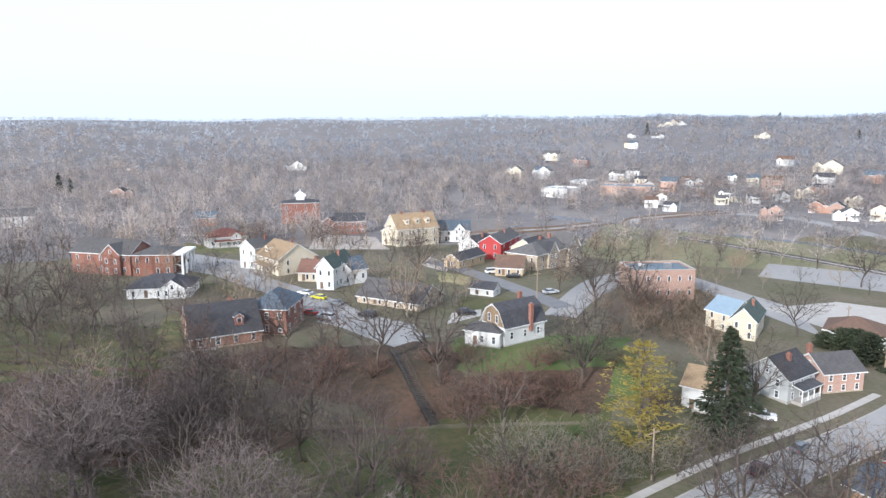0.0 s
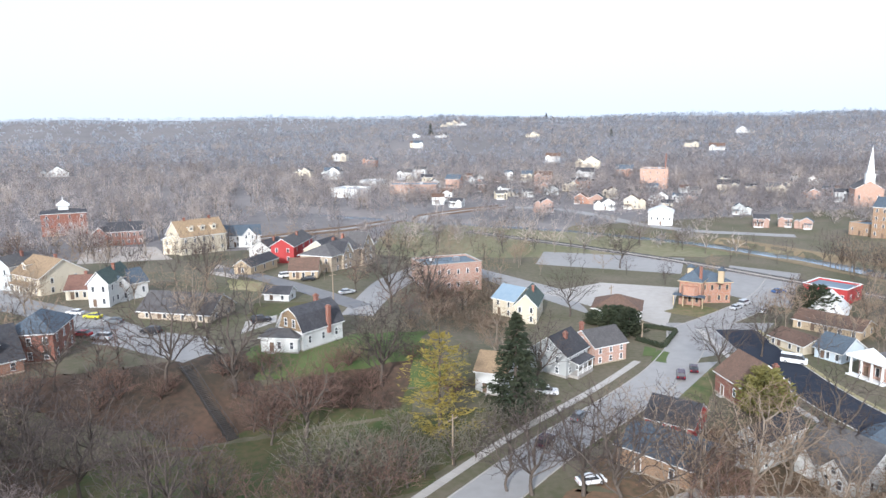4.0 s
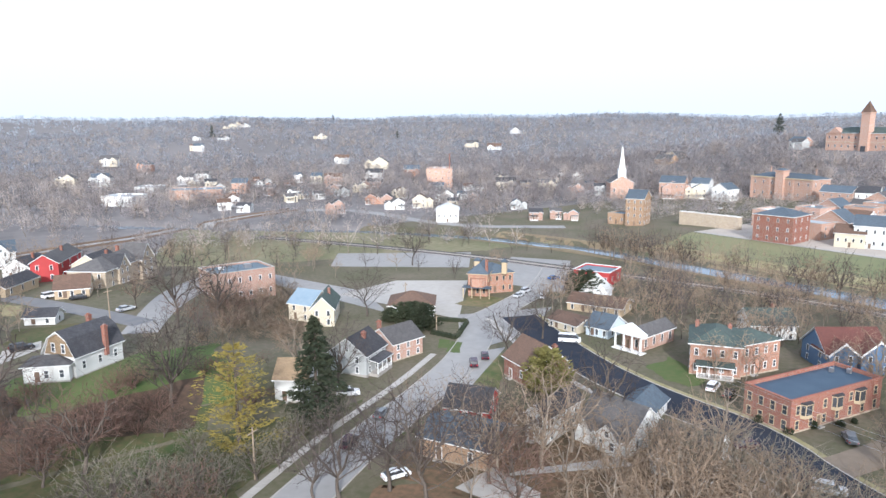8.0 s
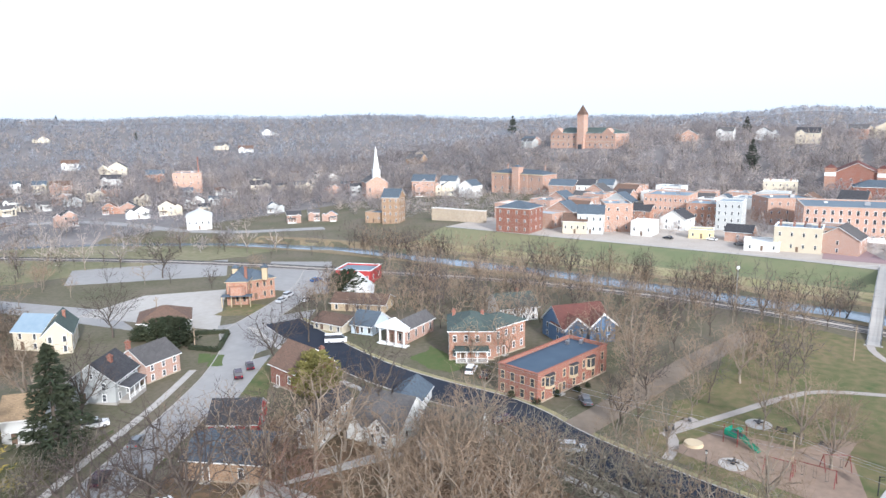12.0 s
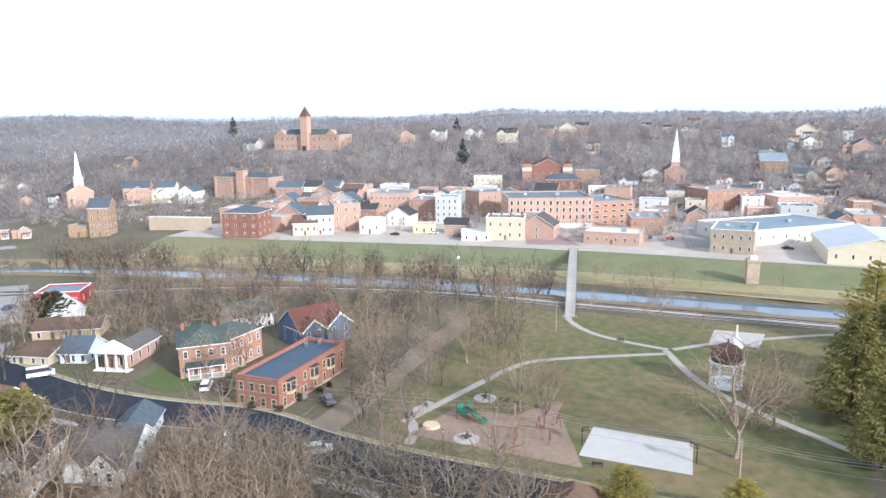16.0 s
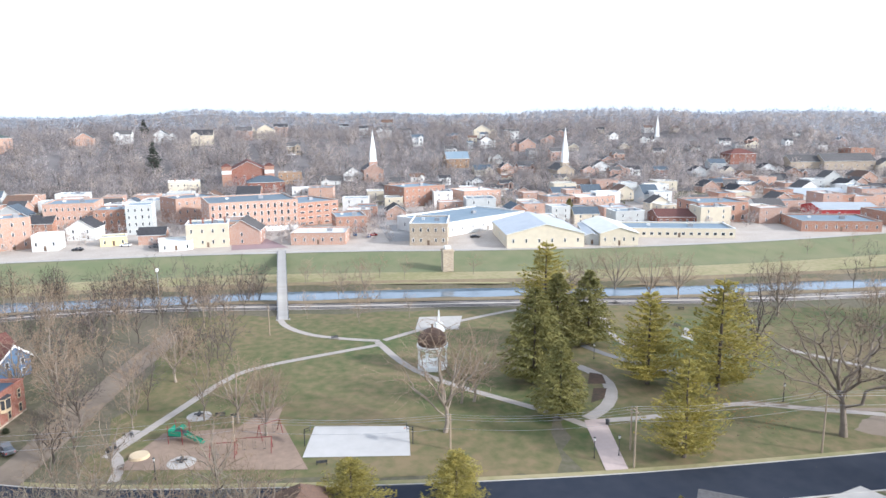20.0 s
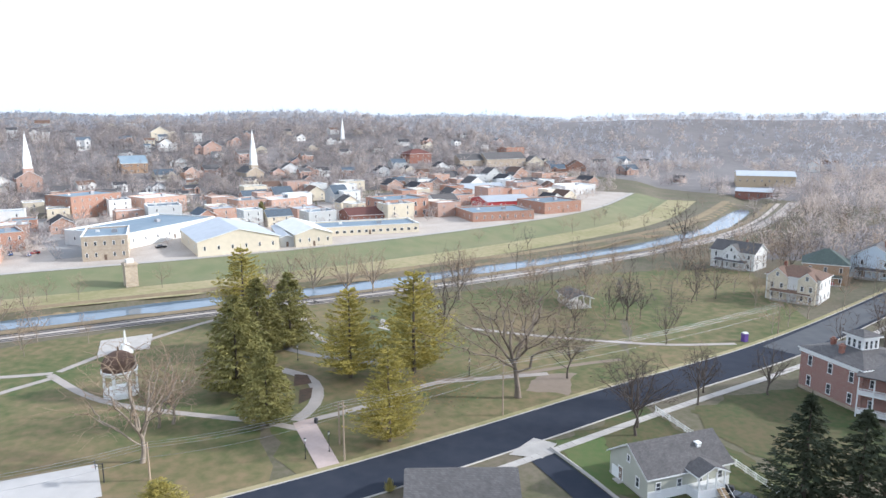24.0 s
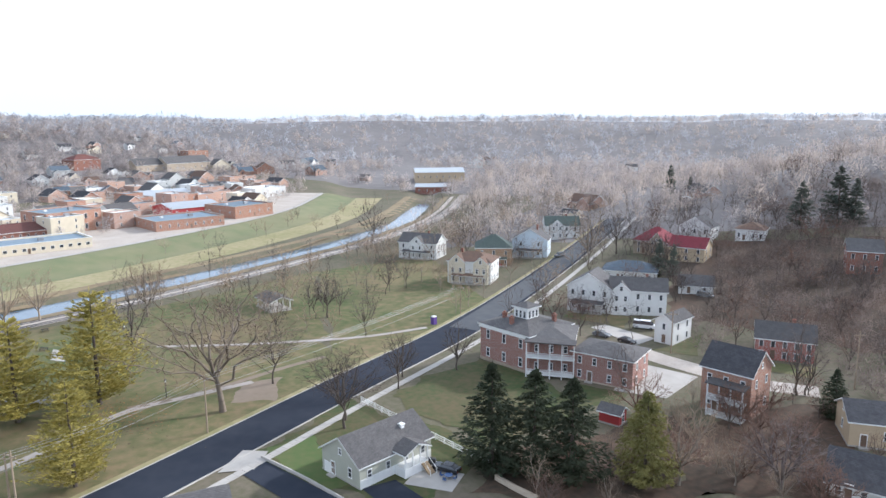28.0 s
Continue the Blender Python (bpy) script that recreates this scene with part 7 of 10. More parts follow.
tree("pale", 8.5, -107.3, 7.3, fat=1.3)
tree("thin_pale", 231.2, -11.0, 13.6, fat=1.3)
tree("thin_pale", 230.1, -18.0, 12.5, fat=1.3)
tree("thin_pale", 233.3, 37.9, 12.0, fat=1.3)
tree("thin_pale", 210.5, 115.2, 12.2, fat=1.3)
tree("thin_pale", 188.0, 65.4, 11.7, fat=1.3)
tree("clump", 68.8, 50.9, 13.9, fat=1.3)
tree("clump", 70.4, 46.5, 15.3, fat=1.3)
tree("clump", 60.7, 52.0, 15.3, fat=1.3)
tree("clump", 71.6, 40.3, 14.1, fat=1.3)
tree("clump", 80.2, 55.0, 10.0, fat=1.3)
tree("thin_pale", 67.5, 65.2, 15.6, fat=1.3)
tree("thin_pale", 73.2, 62.5, 14.3, fat=1.3)
tree("thin_pale", 56.3, 73.9, 14.1, fat=1.3)
tree("thin_pale", 58.4, 89.8, 14.6, fat=1.3)
tree("thin_pale", 66.6, 90.8, 13.6, fat=1.3)
tree("thin_pale", 78.7, 60.3, 12.0, fat=1.3)
tree("oak", 50.0, 76.0, 20.5, fat=1.3)
tree("oak", 62.9, 77.5, 17.7, fat=1.3)
tree("rust", 66.8, 77.5, 9.2, fat=1.3)
tree("rust", 60.3, 68.1, 11.7, fat=1.3)
tree("sapling", 18.8, 104.4, 8.0, fat=1.3)
tree("sapling", 21.8, 100.2, 7.9, fat=1.3)
tree("sapling", 26.0, 103.3, 6.9, fat=1.3)
tree("sapling", 28.4, 97.4, 7.2, fat=1.3)
tree("sapling", 19.6, 94.6, 10.0, fat=1.3)
tree("sapling", 15.1, 94.5, 12.1, fat=1.3)
tree("sapling", 24.9, 95.2, 9.9, fat=1.3)
tree("sapling", 11.2, 95.8, 12.7, fat=1.3)
tree("sapling", 34.0, 99.6, 7.5, fat=1.3)
tree("sapling", 43.4, 107.1, 7.2, fat=1.3)
tree("sapling", 49.3, 108.3, 5.9, fat=1.3)
tree("sapling", 38.3, 100.9, 7.7, fat=1.3)
tree("sapling", 54.6, 112.0, 6.1, fat=1.3)
tree("sapling", 28.3, 113.0, 6.0, fat=1.3)
tree("rust", 28.3, 125.2, 3.8, fat=1.3)
tree("rust", 25.6, 122.1, 4.7, fat=1.3)
tree("rust", 28.8, 121.5, 3.7, fat=1.3)
tree("pale", 98.4, 61.1, 14.5, fat=1.3)
tree("pale", 100.3, 14.8, 14.0, fat=1.3)
tree("pale", 151.2, 29.3, 14.6, fat=1.3)
tree("pale", 96.9, 32.4, 10.0, fat=1.3)
tree("pale", 137.3, -72.5, 12.0, fat=1.3)
tree("thin_pale", 102.2, 32.1, 9.9, fat=1.3)
tree("thin_pale", 111.3, 32.3, 11.0, fat=1.3)
tree("thin_pale", 97.6, 38.7, 9.0, fat=1.3)
tree("thin_pale", 92.1, 40.6, 8.3, fat=1.3)
tree("thin_pale", 88.5, 52.0, 11.4, fat=1.3)
tree("thin_pale", 106.8, 39.0, 10.1, fat=1.3)
tree("thin_pale", 115.0, 38.5, 13.7, fat=1.3)
tree("thin_pale", 116.9, 44.0, 9.8, fat=1.3)
tree("pale", 135.1, 46.9, 14.6, fat=1.3)
tree("pale", 88.0, 43.7, 10.0, fat=1.3)
tree("pale", 89.3, 47.8, 10.3, fat=1.3)
tree("pale", 218.9, -94.4, 15.8, fat=1.3)
tree("pale", 217.0, -102.9, 17.7, fat=1.3)
tree("pale", 191.0, -101.8, 16.7, fat=1.3)
tree("pale", 221.4, -88.2, 12.9, fat=1.3)
tree("pale", 192.2, -112.0, 15.2, fat=1.3)
tree("pale", 168.7, -129.1, 17.8, fat=1.3)
tree("pale", 126.9, 14.3, 13.5, fat=1.3)
tree("pale", 120.0, 8.8, 11.8, fat=1.3)
tree("sapling", 87.7, 62.2, 11.5, fat=1.3)
tree("sapling", 83.8, 54.4, 12.7, fat=1.3)
tree("sapling", 89.2, 51.8, 12.5, fat=1.3)
tree("sapling", 83.8, 38.4, 12.0, fat=1.3)
tree("sapling", 87.8, 35.3, 11.7, fat=1.3)
tree("sapling", 83.9, 28.5, 12.8, fat=1.3)
tree("sapling", 85.2, 23.6, 13.0, fat=1.3)
tree("sapling", 92.1, 45.9, 11.2, fat=1.3)
tree("sapling", 84.0, 12.7, 12.9, fat=1.3)
tree("clump", 81.3, 55.5, 13.9, fat=1.3)
tree("clump", 79.0, 43.6, 14.4, fat=1.3)
tree("clump", 81.5, 18.2, 14.1, fat=1.3)
tree("clump", 85.3, 9.0, 12.3, fat=1.3)
conifer("spruce", 51.6, 115.1, 20.6, fat=1.25)
conifer("larch", 35.1, 110.5, 20.1)
conifer("yew", 95.4, 98.8, 9.4)
conifer("hedge", 99.9, 151.3, 7.3)
conifer("hedge", 101.7, 158.7, 6.0)
conifer("hedge", 98.0, 158.5, 6.4)
conifer("hedge", 101.7, 155.7, 4.8)
conifer("hedge", 96.2, 163.2, 4.1)
conifer("hedge", 161.5, 151.1, 8.7)
conifer("fir", 134.0, -45.7, 21.5, fat=1.15)
conifer("fir", 156.5, -67.2, 19.4, fat=1.15)
conifer("pine", 183.1, -65.4, 22.1, fat=1.1)
conifer("pine", 122.9, -81.6, 24.0, fat=1.1)
conifer("pine", 97.5, -59.4, 17.5, fat=1.1)
conifer("pine", 128.9, -69.0, 20.8, fat=1.1)
conifer("fir", 116.6, -44.9, 15.5, fat=1.15)
conifer("fir", 154.0, -58.1, 19.7, fat=1.15)
conifer("pine", 92.6, -4.5, 8.3, fat=1.75)
conifer("pine", 91.4, -19.6, 8.4, fat=1.75)
conifer("spruce", 43.4, -94.7, 18.1, fat=1.25)
conifer("spruce", 37.1, -97.1, 17.5, fat=1.25)
conifer("spruce", 31.0, -97.2, 17.1, fat=1.25)
conifer("fir", 20.5, -100.4, 15.7, fat=1.0)
conifer("spruce", -4.7, -141.1, 9.7, fat=1.25)
conifer("spruce_far", 7.8, -301.6, 17.9)
conifer("spruce_far", -4.6, -300.1, 23.3)
conifer("spruce_far", -10.1, -299.6, 18.5)
conifer("spruce_far", 46.7, -234.0, 13.4)
conifer("spruce_far", 42.3, -235.0, 11.4)
conifer("spruce_far", 76.4, -401.9, 17.3)
conifer("spruce_far", 63.5, -387.7, 9.9)
conifer("spruce_far", 539.3, 107.7, 24.1)
conifer("spruce_far", 689.0, 143.7, 17.7)
conifer("spruce_far", 824.6, 465.0, 34.4)
conifer("fir", 341.1, -133.8, 12.7)
conifer("fir", 361.9, -174.4, 6.9)
conifer("spruce_far", -286.3, 539.2, 15.1)
conifer("spruce_far", -274.3, 532.4, 11.9)
conifer("spruce_far", 1239.9, 2506.5, 35.6)
conifer("spruce_far", 314.8, 1028.3, 19.5)
conifer("spruce_far", 545.3, 892.3, 12.1)
conifer("pine", 83.0, -50.5, 2.4)
conifer("hedge", 117.2, 65.7, 1.5)
conifer("hedge", 117.0, 59.8, 1.4)
conifer("hedge", 127.5, 55.9, 1.4)
conifer("hedge", 131.0, 55.1, 1.1)
conifer("hedge", 122.9, 58.4, 1.5)

# groves of leafless trees
BIG_LEAVES = (113.6, -80.8)
GROVE = random.Random(3)
BEYOND = []
FAR_KIND = dict(thin_pale="far_pale", pale="far_pale", rust="far_rust", shrub="far_rust")


LOTS = [[(117.0, 243.0), (131.8, 266.2), (179.1, 234.0), (159.0, 209.1)], [(99.0, 200.1), (124.6, 206.7), (145.1, 191.5), (113.5, 154.0)],
        [(151.8, 183.3), (186.2, 215.9), (199.8, 195.2), (159.1, 157.6)], [(-88.6, 233.5), (-101.3, 280.2), (-70.6, 251.6), (-44.9, 203.2)]]


def in_lot(x, y):
    """True on the open car parks."""
    for lot in LOTS:
        side = [(bx - ax) * (y - ay) - (by - ay) * (x - ax) for (ax, ay), (bx, by) in zip(lot, lot[1:] + lot[:1])]
        if all(v > 0 for v in side) or all(v < 0 for v in side):
            return True
    return False


def free(x, y, gap=3.0):
    if in_lot(x, y):
        return False
    if any((x - a) ** 2 + (y - b) ** 2 < (r + gap) ** 2 for a, b, r in HOMES):
        return False
    return all(abs(float(along(l, np.array(x), np.array(y)))) > w for l, w in LINES)


def grove(n, x0, x1, y0, y1, kinds, h0, h1, gap=1.5):
    k = 0
    for _ in range(n * 5):
        x, y = GROVE.uniform(x0, x1), GROVE.uniform(y0, y1)
        if free(x, y, gap):
            kind, h = GROVE.choice(kinds), GROVE.uniform(h0, h1)
            if math.hypot(x, y) < 142:
                tree(kind, x, y, h, fat=GROVE.uniform(1.0, 1.35))
            else:
                BEYOND.append((FAR_KIND.get(kind, GROVE.choice(["far_grey", "far_tall", "far_grey"])), x, y, h, GROVE.uniform(0, 6.28), GROVE.uniform(1.0, 1.35)))
            k += 1
            if k == n:
                return


MIX = ["thin", "thin_b", "thin_pale", "thin_pale"]
grove(36, -66, -4, 66, 122, ["maple", "elm", "dome", "elm", "thin_b"], 12, 17)
grove(30, -118, -40, 104, 142, ["maple", "elm", "dome", "elm"], 11, 16)
grove(18, -5, 24, 62, 96, ["maple", "elm", "rust"], 8, 12)
grove(16, -60, 10, 118, 150, ["thin_b", "maple", "rust"], 8, 13)
grove(54, 150, 208, 30, 150, MIX, 9, 13)
grove(36, 140, 200, 100, 200, MIX, 8, 12)
grove(26, 28, 78, 150, 215, ["thin", "thin_pale", "rust", "rust"], 6, 11)
grove(34, 60, 150, 215, 300, MIX, 8, 12)
grove(45, -140, 40, 190, 340, MIX, 9, 13)
grove(9, 40, 92, 22, 84, ["pale", "thin_pale", "thin_pale"], 9, 13)
grove(36, 186, 214, -140, 140, ["thin_pale"], 7, 12)
grove(10, 228, 250, -60, 140, ["thin_pale"], 7, 10)
grove(34, 130, 200, -300, -150, MIX, 9, 13)
grove(30, 110, 195, -420, -230, MIX, 9, 13)
grove(64, -90, 62, -340, -185, ["thin", "thin_b", "elm", "thin"], 9, 14)
grove(46, -30, 36, -150, -80, ["shrub", "shrub", "pale", "rust", "thin_pale"], 5, 9)
grove(110, -40, 72, -320, -160, ["thin", "thin_b", "rust", "thin"], 8, 13)
grove(16, 215, 262, -420, -200, ["thin", "thin_pale"], 8, 11)
grove(22, 60, 190, -330, -200, MIX, 9, 13)

grove(26, 2, 52, 122, 140, ["shrub", "shrub", "rust"], 3, 6)
grove(18, -30, 12, 128, 148, ["shrub", "thin_b"], 3, 6)
grove(70, -150, -34, 118, 240, ["thin", "thin_b", "thin_pale", "thin"], 9, 14)
grove(60, -200, 20, 235, 330, ["thin", "thin_b", "rust"], 9, 13)
grove(150, 128, 215, 18, 180, MIX, 9, 14)
grove(46, 105, 196, -270, -130, MIX, 9, 14)
grove(90, -110, 70, -400, -190, ["thin", "thin_b", "thin", "rust"], 9, 14)
grove(45, 95, 200, -400, -170, MIX, 8, 12)
grove(36, 20, 80, 190, 290, MIX, 8, 12)
grove(44, -130, 60, 160, 330, MIX, 9, 15, 0.5)
grove(26, 120, 215, 200, 300, MIX, 8, 12)

# a thin row of trees between the railway and the water
for k in range(120):
    y = GROVE.uniform(16, 205)
    BEYOND.append((GROVE.choice(["far_grey", "far_pale", "far_tall"]), 223.5 + GROVE.uniform(-1.5, 1.5) - 0.0012 * max(0, y - 130) ** 2, y, GROVE.uniform(10, 16), GROVE.uniform(0, 6.28), GROVE.uniform(1.0, 1.3)))

# street trees of the far avenue
row = smooth_line(AVENUE, 11.0)
for side in (-8.6, 8.6):
    for x, y in offset(row, side):
        if y < -165 and GROVE.random() < 0.8 and not any((x - a) ** 2 + (y - b) ** 2 < r * r for a, b, r in HOMES):
            BEYOND.append((GROVE.choice(["far_grey", "far_pale"]), x + GROVE.uniform(-1, 1), y + GROVE.uniform(-3, 3), GROVE.uniform(8, 13), GROVE.uniform(0, 6.28), GROVE.uniform(1.0, 1.3)))

# undergrowth of the southern hollow
spots = [(GROVE.uniform(-130, 30), GROVE.uniform(-360, -150)) for _ in range(1300)] + [(GROVE.uniform(-130, -20), GROVE.uniform(116, 200)) for _ in range(150)]
tx, ty = np.array([p[0] for p in spots]), np.array([p[1] for p in spots])
ok = np.hypot(tx - 30, ty + 120) > 45
for l, w in LINES:
    ok &= np.abs(along(l, tx, ty)) > w
for a, b, q in HOMES:
    d = np.hypot(tx - a, ty - b)
    ok &= (d > q + 2) & ~((np.abs(tx * b - ty * a) / math.hypot(a, b) < q + 1) & (np.hypot(tx, ty) < math.hypot(a, b)) & (d < q + 20))
tx, ty = tx[ok], ty[ok]
tr_ = np.random.RandomState(8)
th = tr_.uniform(3.5, 8, len(tx))
V, F, N = brush(np.stack([tx, ty, hz(tx, ty) - 0.4], -1), th, th * 0.5, 80, tr_, 0.012)
u_, w_ = tr_.rand(170), tr_.rand(170)
c4 = np.array([(38.5, 146.2), (67.2, 225.8), (88.5, 207.8), (69.6, 157.0)])
sx_ = (c4[0] * (1 - u_)[:, None] + c4[1] * u_[:, None]) * (1 - w_)[:, None] + (c4[3] * (1 - u_)[:, None] + c4[2] * u_[:, None]) * w_[:, None]
clear = np.all([np.hypot(sx_[:, 0] - a, sx_[:, 1] - b) > q + 1.5 for a, b, q in HOMES], axis=0)
sx_ = sx_[clear]
sh_ = tr_.uniform(2.5, 6, len(sx_))
Vs, Fs, Ns = brush(np.concatenate([sx_, (hz(sx_[:, 0], sx_[:, 1]) - 0.3)[:, None]], 1), sh_, sh_ * 0.55, 120, tr_, 0.011)
tagged(rounded("scrub", Vs, Fs, Ns, "twigs_pale"), "tan leafless scrub between the gardens", "scrub", kind="stuff")
tagged(rounded("undergrowth", V, F, N, "thicket"), "dense brown leafless thicket in a hollow", "thicket", kind="stuff")
for c0, c1, n, rad, mt, lab in ((BIG_LEAVES, 0, 900, 5.0, "fallen_leaves", "drift of orange fallen leaves on grass"), (BIG_LEAVES, 1, 500, 7.0, "leaf_litter", "brown fallen leaves on grass")):
    px, py = tr_.normal(c0[0], rad, n), tr_.normal(c0[1] + 3 * c1, rad * 0.7, n)
    c = np.stack([px, py, hz(px, py) + 0.10], -1)
    v = (c[:, None, :] + tr_.normal(0, 0.14, (n, 3, 3)) * np.array([1, 1, 0.25])).reshape(-1, 3)
    tagged(new("leaf_drift", fast("leaf_drift", v, np.arange(3 * n).reshape(-1, 3), [mt])), lab, "leaves", kind="stuff")

def wild(n, az0, az1, rmin, rmax, power, rng):
    """Places for woodland trees, clear of roads, water, open ground and the fronts of houses."""
    az = rng.uniform(az0, az1, n * 3) * np.pi / 180
    r = rmin + (rmax - rmin) * rng.rand(n * 3) ** power
    x, y = r * np.sin(az), r * np.cos(az)
    s = along(LEVEE, x, y)
    keep = ~((s > -60) & (x < 462) & (y > -470) & (y < 330) & (x > 150))
    for l, w in LINES:
        keep &= np.abs(along(l, x, y)) > w + 2
    keep &= np.abs(along(RIVERSIDE, x, y)) > np.where(np.hypot(x, y) > 300, 40, 12)
    keep &= ~((np.abs(x - 330) < 60) & (np.abs(y + 560) < 60))
    for a, b, q in HOMES:
        d = np.hypot(x - a, y - b)
        front = (np.abs(x * b - y * a) / np.hypot(a, b) < q + 1) & (np.hypot(x, y) < np.hypot(a, b)) & (d < q + (7 if math.hypot(a, b) > 300 else 8))
        keep &= (d > q + 2.5) & ~front
    return x[keep][:n], y[keep][:n]


# taller single trees that stand out in the valley woods
wr = np.random.RandomState(14)
for x, y in zip(*wild(2000, -55, 205, 290, 640, 0.8, wr)):
    BEYOND.append((("far_sketch", "far_wisp")[wr.randint(2)], x, y, wr.uniform(11, 17), wr.uniform(0, 6.28), wr.uniform(1.0, 1.35)))

# the trees farther off stand joined, kind by kind
for key in ("far_grey", "far_tall", "far_pale", "far_rust", "far_sketch", "far_wisp"):
    for k in (0, 1):
        src = TREES[key][k]
        v = np.empty(len(src.vertices) * 3, np.float32)
        src.vertices.foreach_get("co", v)
        v = v.reshape(-1, 3)
        f = np.empty(len(src.loops), np.int32)
        src.loops.foreach_get("vertex_index", f)
        f = f.reshape(-1, 4)
        VV, FF, n = [], [], 0
        for kind, x, y, h, turn, fat in BEYOND:
            if kind == key:
                s = h / TREES[key][2]
                c, q = math.cos(turn) * s * fat, math.sin(turn) * s * fat
                VV.append(np.stack([v[:, 0] * c - v[:, 1] * q + x, v[:, 0] * q + v[:, 1] * c + y, v[:, 2] * s + float(hz(x, y))], -1))
                FF.append(f + n)
                n += len(v)
        if VV:
            name = "grove_trunks" if k == 0 else "grove_crowns"
            tagged(new(name, fast(name, np.concatenate(VV), np.concatenate(FF), [src.materials[0].name])), "leafless trees standing in loose groves", "trees", kind="stuff")

# far woods on the hills and in the valley
rs = np.random.RandomState(4)


def woods(name, n, az0, az1, rmin, rmax, label, power, blades, hmin, hmax, width=0.07, material="woods"):
    x, y = wild(n, az0, az1, rmin, rmax, power, rs)
    k = len(x)
    z = hz(x, y) + ss(500, 900, np.hypot(x, y)) * 5 * np.sin(x / 190 + 1.3 * np.sin(y / 260)) * np.cos(y / 230 + np.sin(x / 310))
    h = rs.uniform(hmin, hmax, k)
    V, F, N = brush(np.stack([x, y, z - 0.5], -1), h, h * rs.uniform(0.36, 0.52, k), blades, rs, width)
    tagged(rounded(name, V, F, N, material), label, "woods", kind="stuff")


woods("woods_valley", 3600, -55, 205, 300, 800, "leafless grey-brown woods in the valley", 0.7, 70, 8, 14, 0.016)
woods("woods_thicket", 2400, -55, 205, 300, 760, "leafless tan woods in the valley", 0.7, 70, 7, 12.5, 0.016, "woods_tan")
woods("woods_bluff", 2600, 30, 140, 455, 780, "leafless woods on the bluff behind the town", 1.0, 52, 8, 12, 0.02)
# the hills and the ridges beyond take the haze-tinted colours
woods("woods_hills", 10500, -50, 200, 700, 1700, "leafless grey-brown woods on the hills", 0.8, 26, 9, 15, 0.032, "woods_hill_hazed")
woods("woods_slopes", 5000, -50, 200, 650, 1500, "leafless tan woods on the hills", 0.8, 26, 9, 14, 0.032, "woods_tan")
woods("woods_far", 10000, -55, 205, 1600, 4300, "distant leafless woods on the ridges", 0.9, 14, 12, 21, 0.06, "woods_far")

# trees between the roofs of the town
x, y = rs.uniform(298, 560, 2600), rs.uniform(-470, 320, 2600)
keep = along(LEVEE, x, y) > 14
for l, w in LINES + [(HILL_STREET, 5)]:
    keep &= np.abs(along(l, x, y)) > w
for a, b, q in HOMES:
    d = np.hypot(x - a, y - b)
    front = (np.abs(x * b - y * a) / np.hypot(a, b) < q) & (np.hypot(x, y) < np.hypot(a, b)) & (d < q + 9)
    keep &= (d > q * 0.95 + 1.5) & ~front
az, r = np.radians(rs.uniform(5, 60, 900)), rs.uniform(330, 640, 900)
x, y = np.concatenate([x[keep], r * np.sin(az)]), np.concatenate([y[keep], r * np.cos(az)])
keep = np.abs(along(RIVERSIDE, x, y)) > 9
keep &= (np.arange(len(x)) < len(x) - 900) | (y > 300) | (x > 460)
for a, b, q in HOMES:
    d = np.hypot(x - a, y - b)
    keep &= (d > q * 0.95 + 1.5) & ~((np.abs(x * b - y * a) / np.hypot(a, b) < q) & (np.hypot(x, y) < np.hypot(a, b)) & (d < q + 9))
for l, w in LINES:
    keep &= np.abs(along(l, x, y)) > w
x, y = x[keep], y[keep]
for name, mt, part_ in (("town_trees", "woods_tan", slice(0, None, 2)), ("street_trees", "woods", slice(1, None, 2))):
    h = rs.uniform(5, 10, len(x[part_]))
    V, F, N = brush(np.stack([x[part_], y[part_], hz(x[part_], y[part_]) - 0.4], -1), h, h * rs.uniform(0.34, 0.5, len(h)), 60, rs, 0.018)
    tagged(rounded(name, V, F, N, mt), "leafless trees between the roofs of the town", "trees", kind="stuff")


# parked vehicles
car("car", "yellow", -31.5, 187.9, 150)
car("car", "white", -36.3, 193.2, 150)
car("car", "grey", -26.0, 181.6, 150)
car("car", "red", -31.5, 172.3, 150)
car("suv", "silver", -26.7, 168.0, 150)
car("suv", "black", -16.5, 169.2, 150)
car("suv", "black", 8.4, 170.5, 10)
car("car", "silver", 33.5, 192.2, 20)
car("suv", "white", 19.4, 220.5, 20)
car("car", "black", 25.2, 213.1, 170)
car("car", "white", -50.4, 322.3, 0)
car("suv", "white", 61.5, 121.6, -25)
car("car", "grey", 62.0, 109.2, 40)
car("suv", "maroon", 51.3, 101.7, 40)
car("car", "white", 52.1, 87.4, -5)
car("suv", "white", 124.7, 80.2, 20)
car("car", "black", 124.1, 76.1, 20)
car("suv", "maroon", 93.5, 121.1, 55)
car("car", "maroon", 98.8, 123.6, 55)
car("suv", "silver", 149.8, 166.3, 20)
car("car", "silver", 144.0, 163.1, 20)
car("car", "white", 149.1, 157.6, 40)
car("van", "white", 123.6, 120.4, -48)
car("car", "blue", 170.6, 174.8, 0)
car("car", "grey", 123.3, 52.2, 30)
car("suv", "silver", 102.3, 45.5, -60)
car("car", "white", 385.2, 251.6, 0)
car("car", "white", 388.6, 161.3, 0)
car("car", "grey", 122.8, 52.1, 40)
car("car", "maroon", 105.6, 61.1, 160)
car("van", "white", 38.8, -179.9, -175)
car("car", "black", 39.9, -166.7, 160)
car("car", "grey", 47.0, -169.2, 170)
car("suv", "grey", 28.9, -214.4, 170)
car("car", "red", 105.9, -235.6, 120)
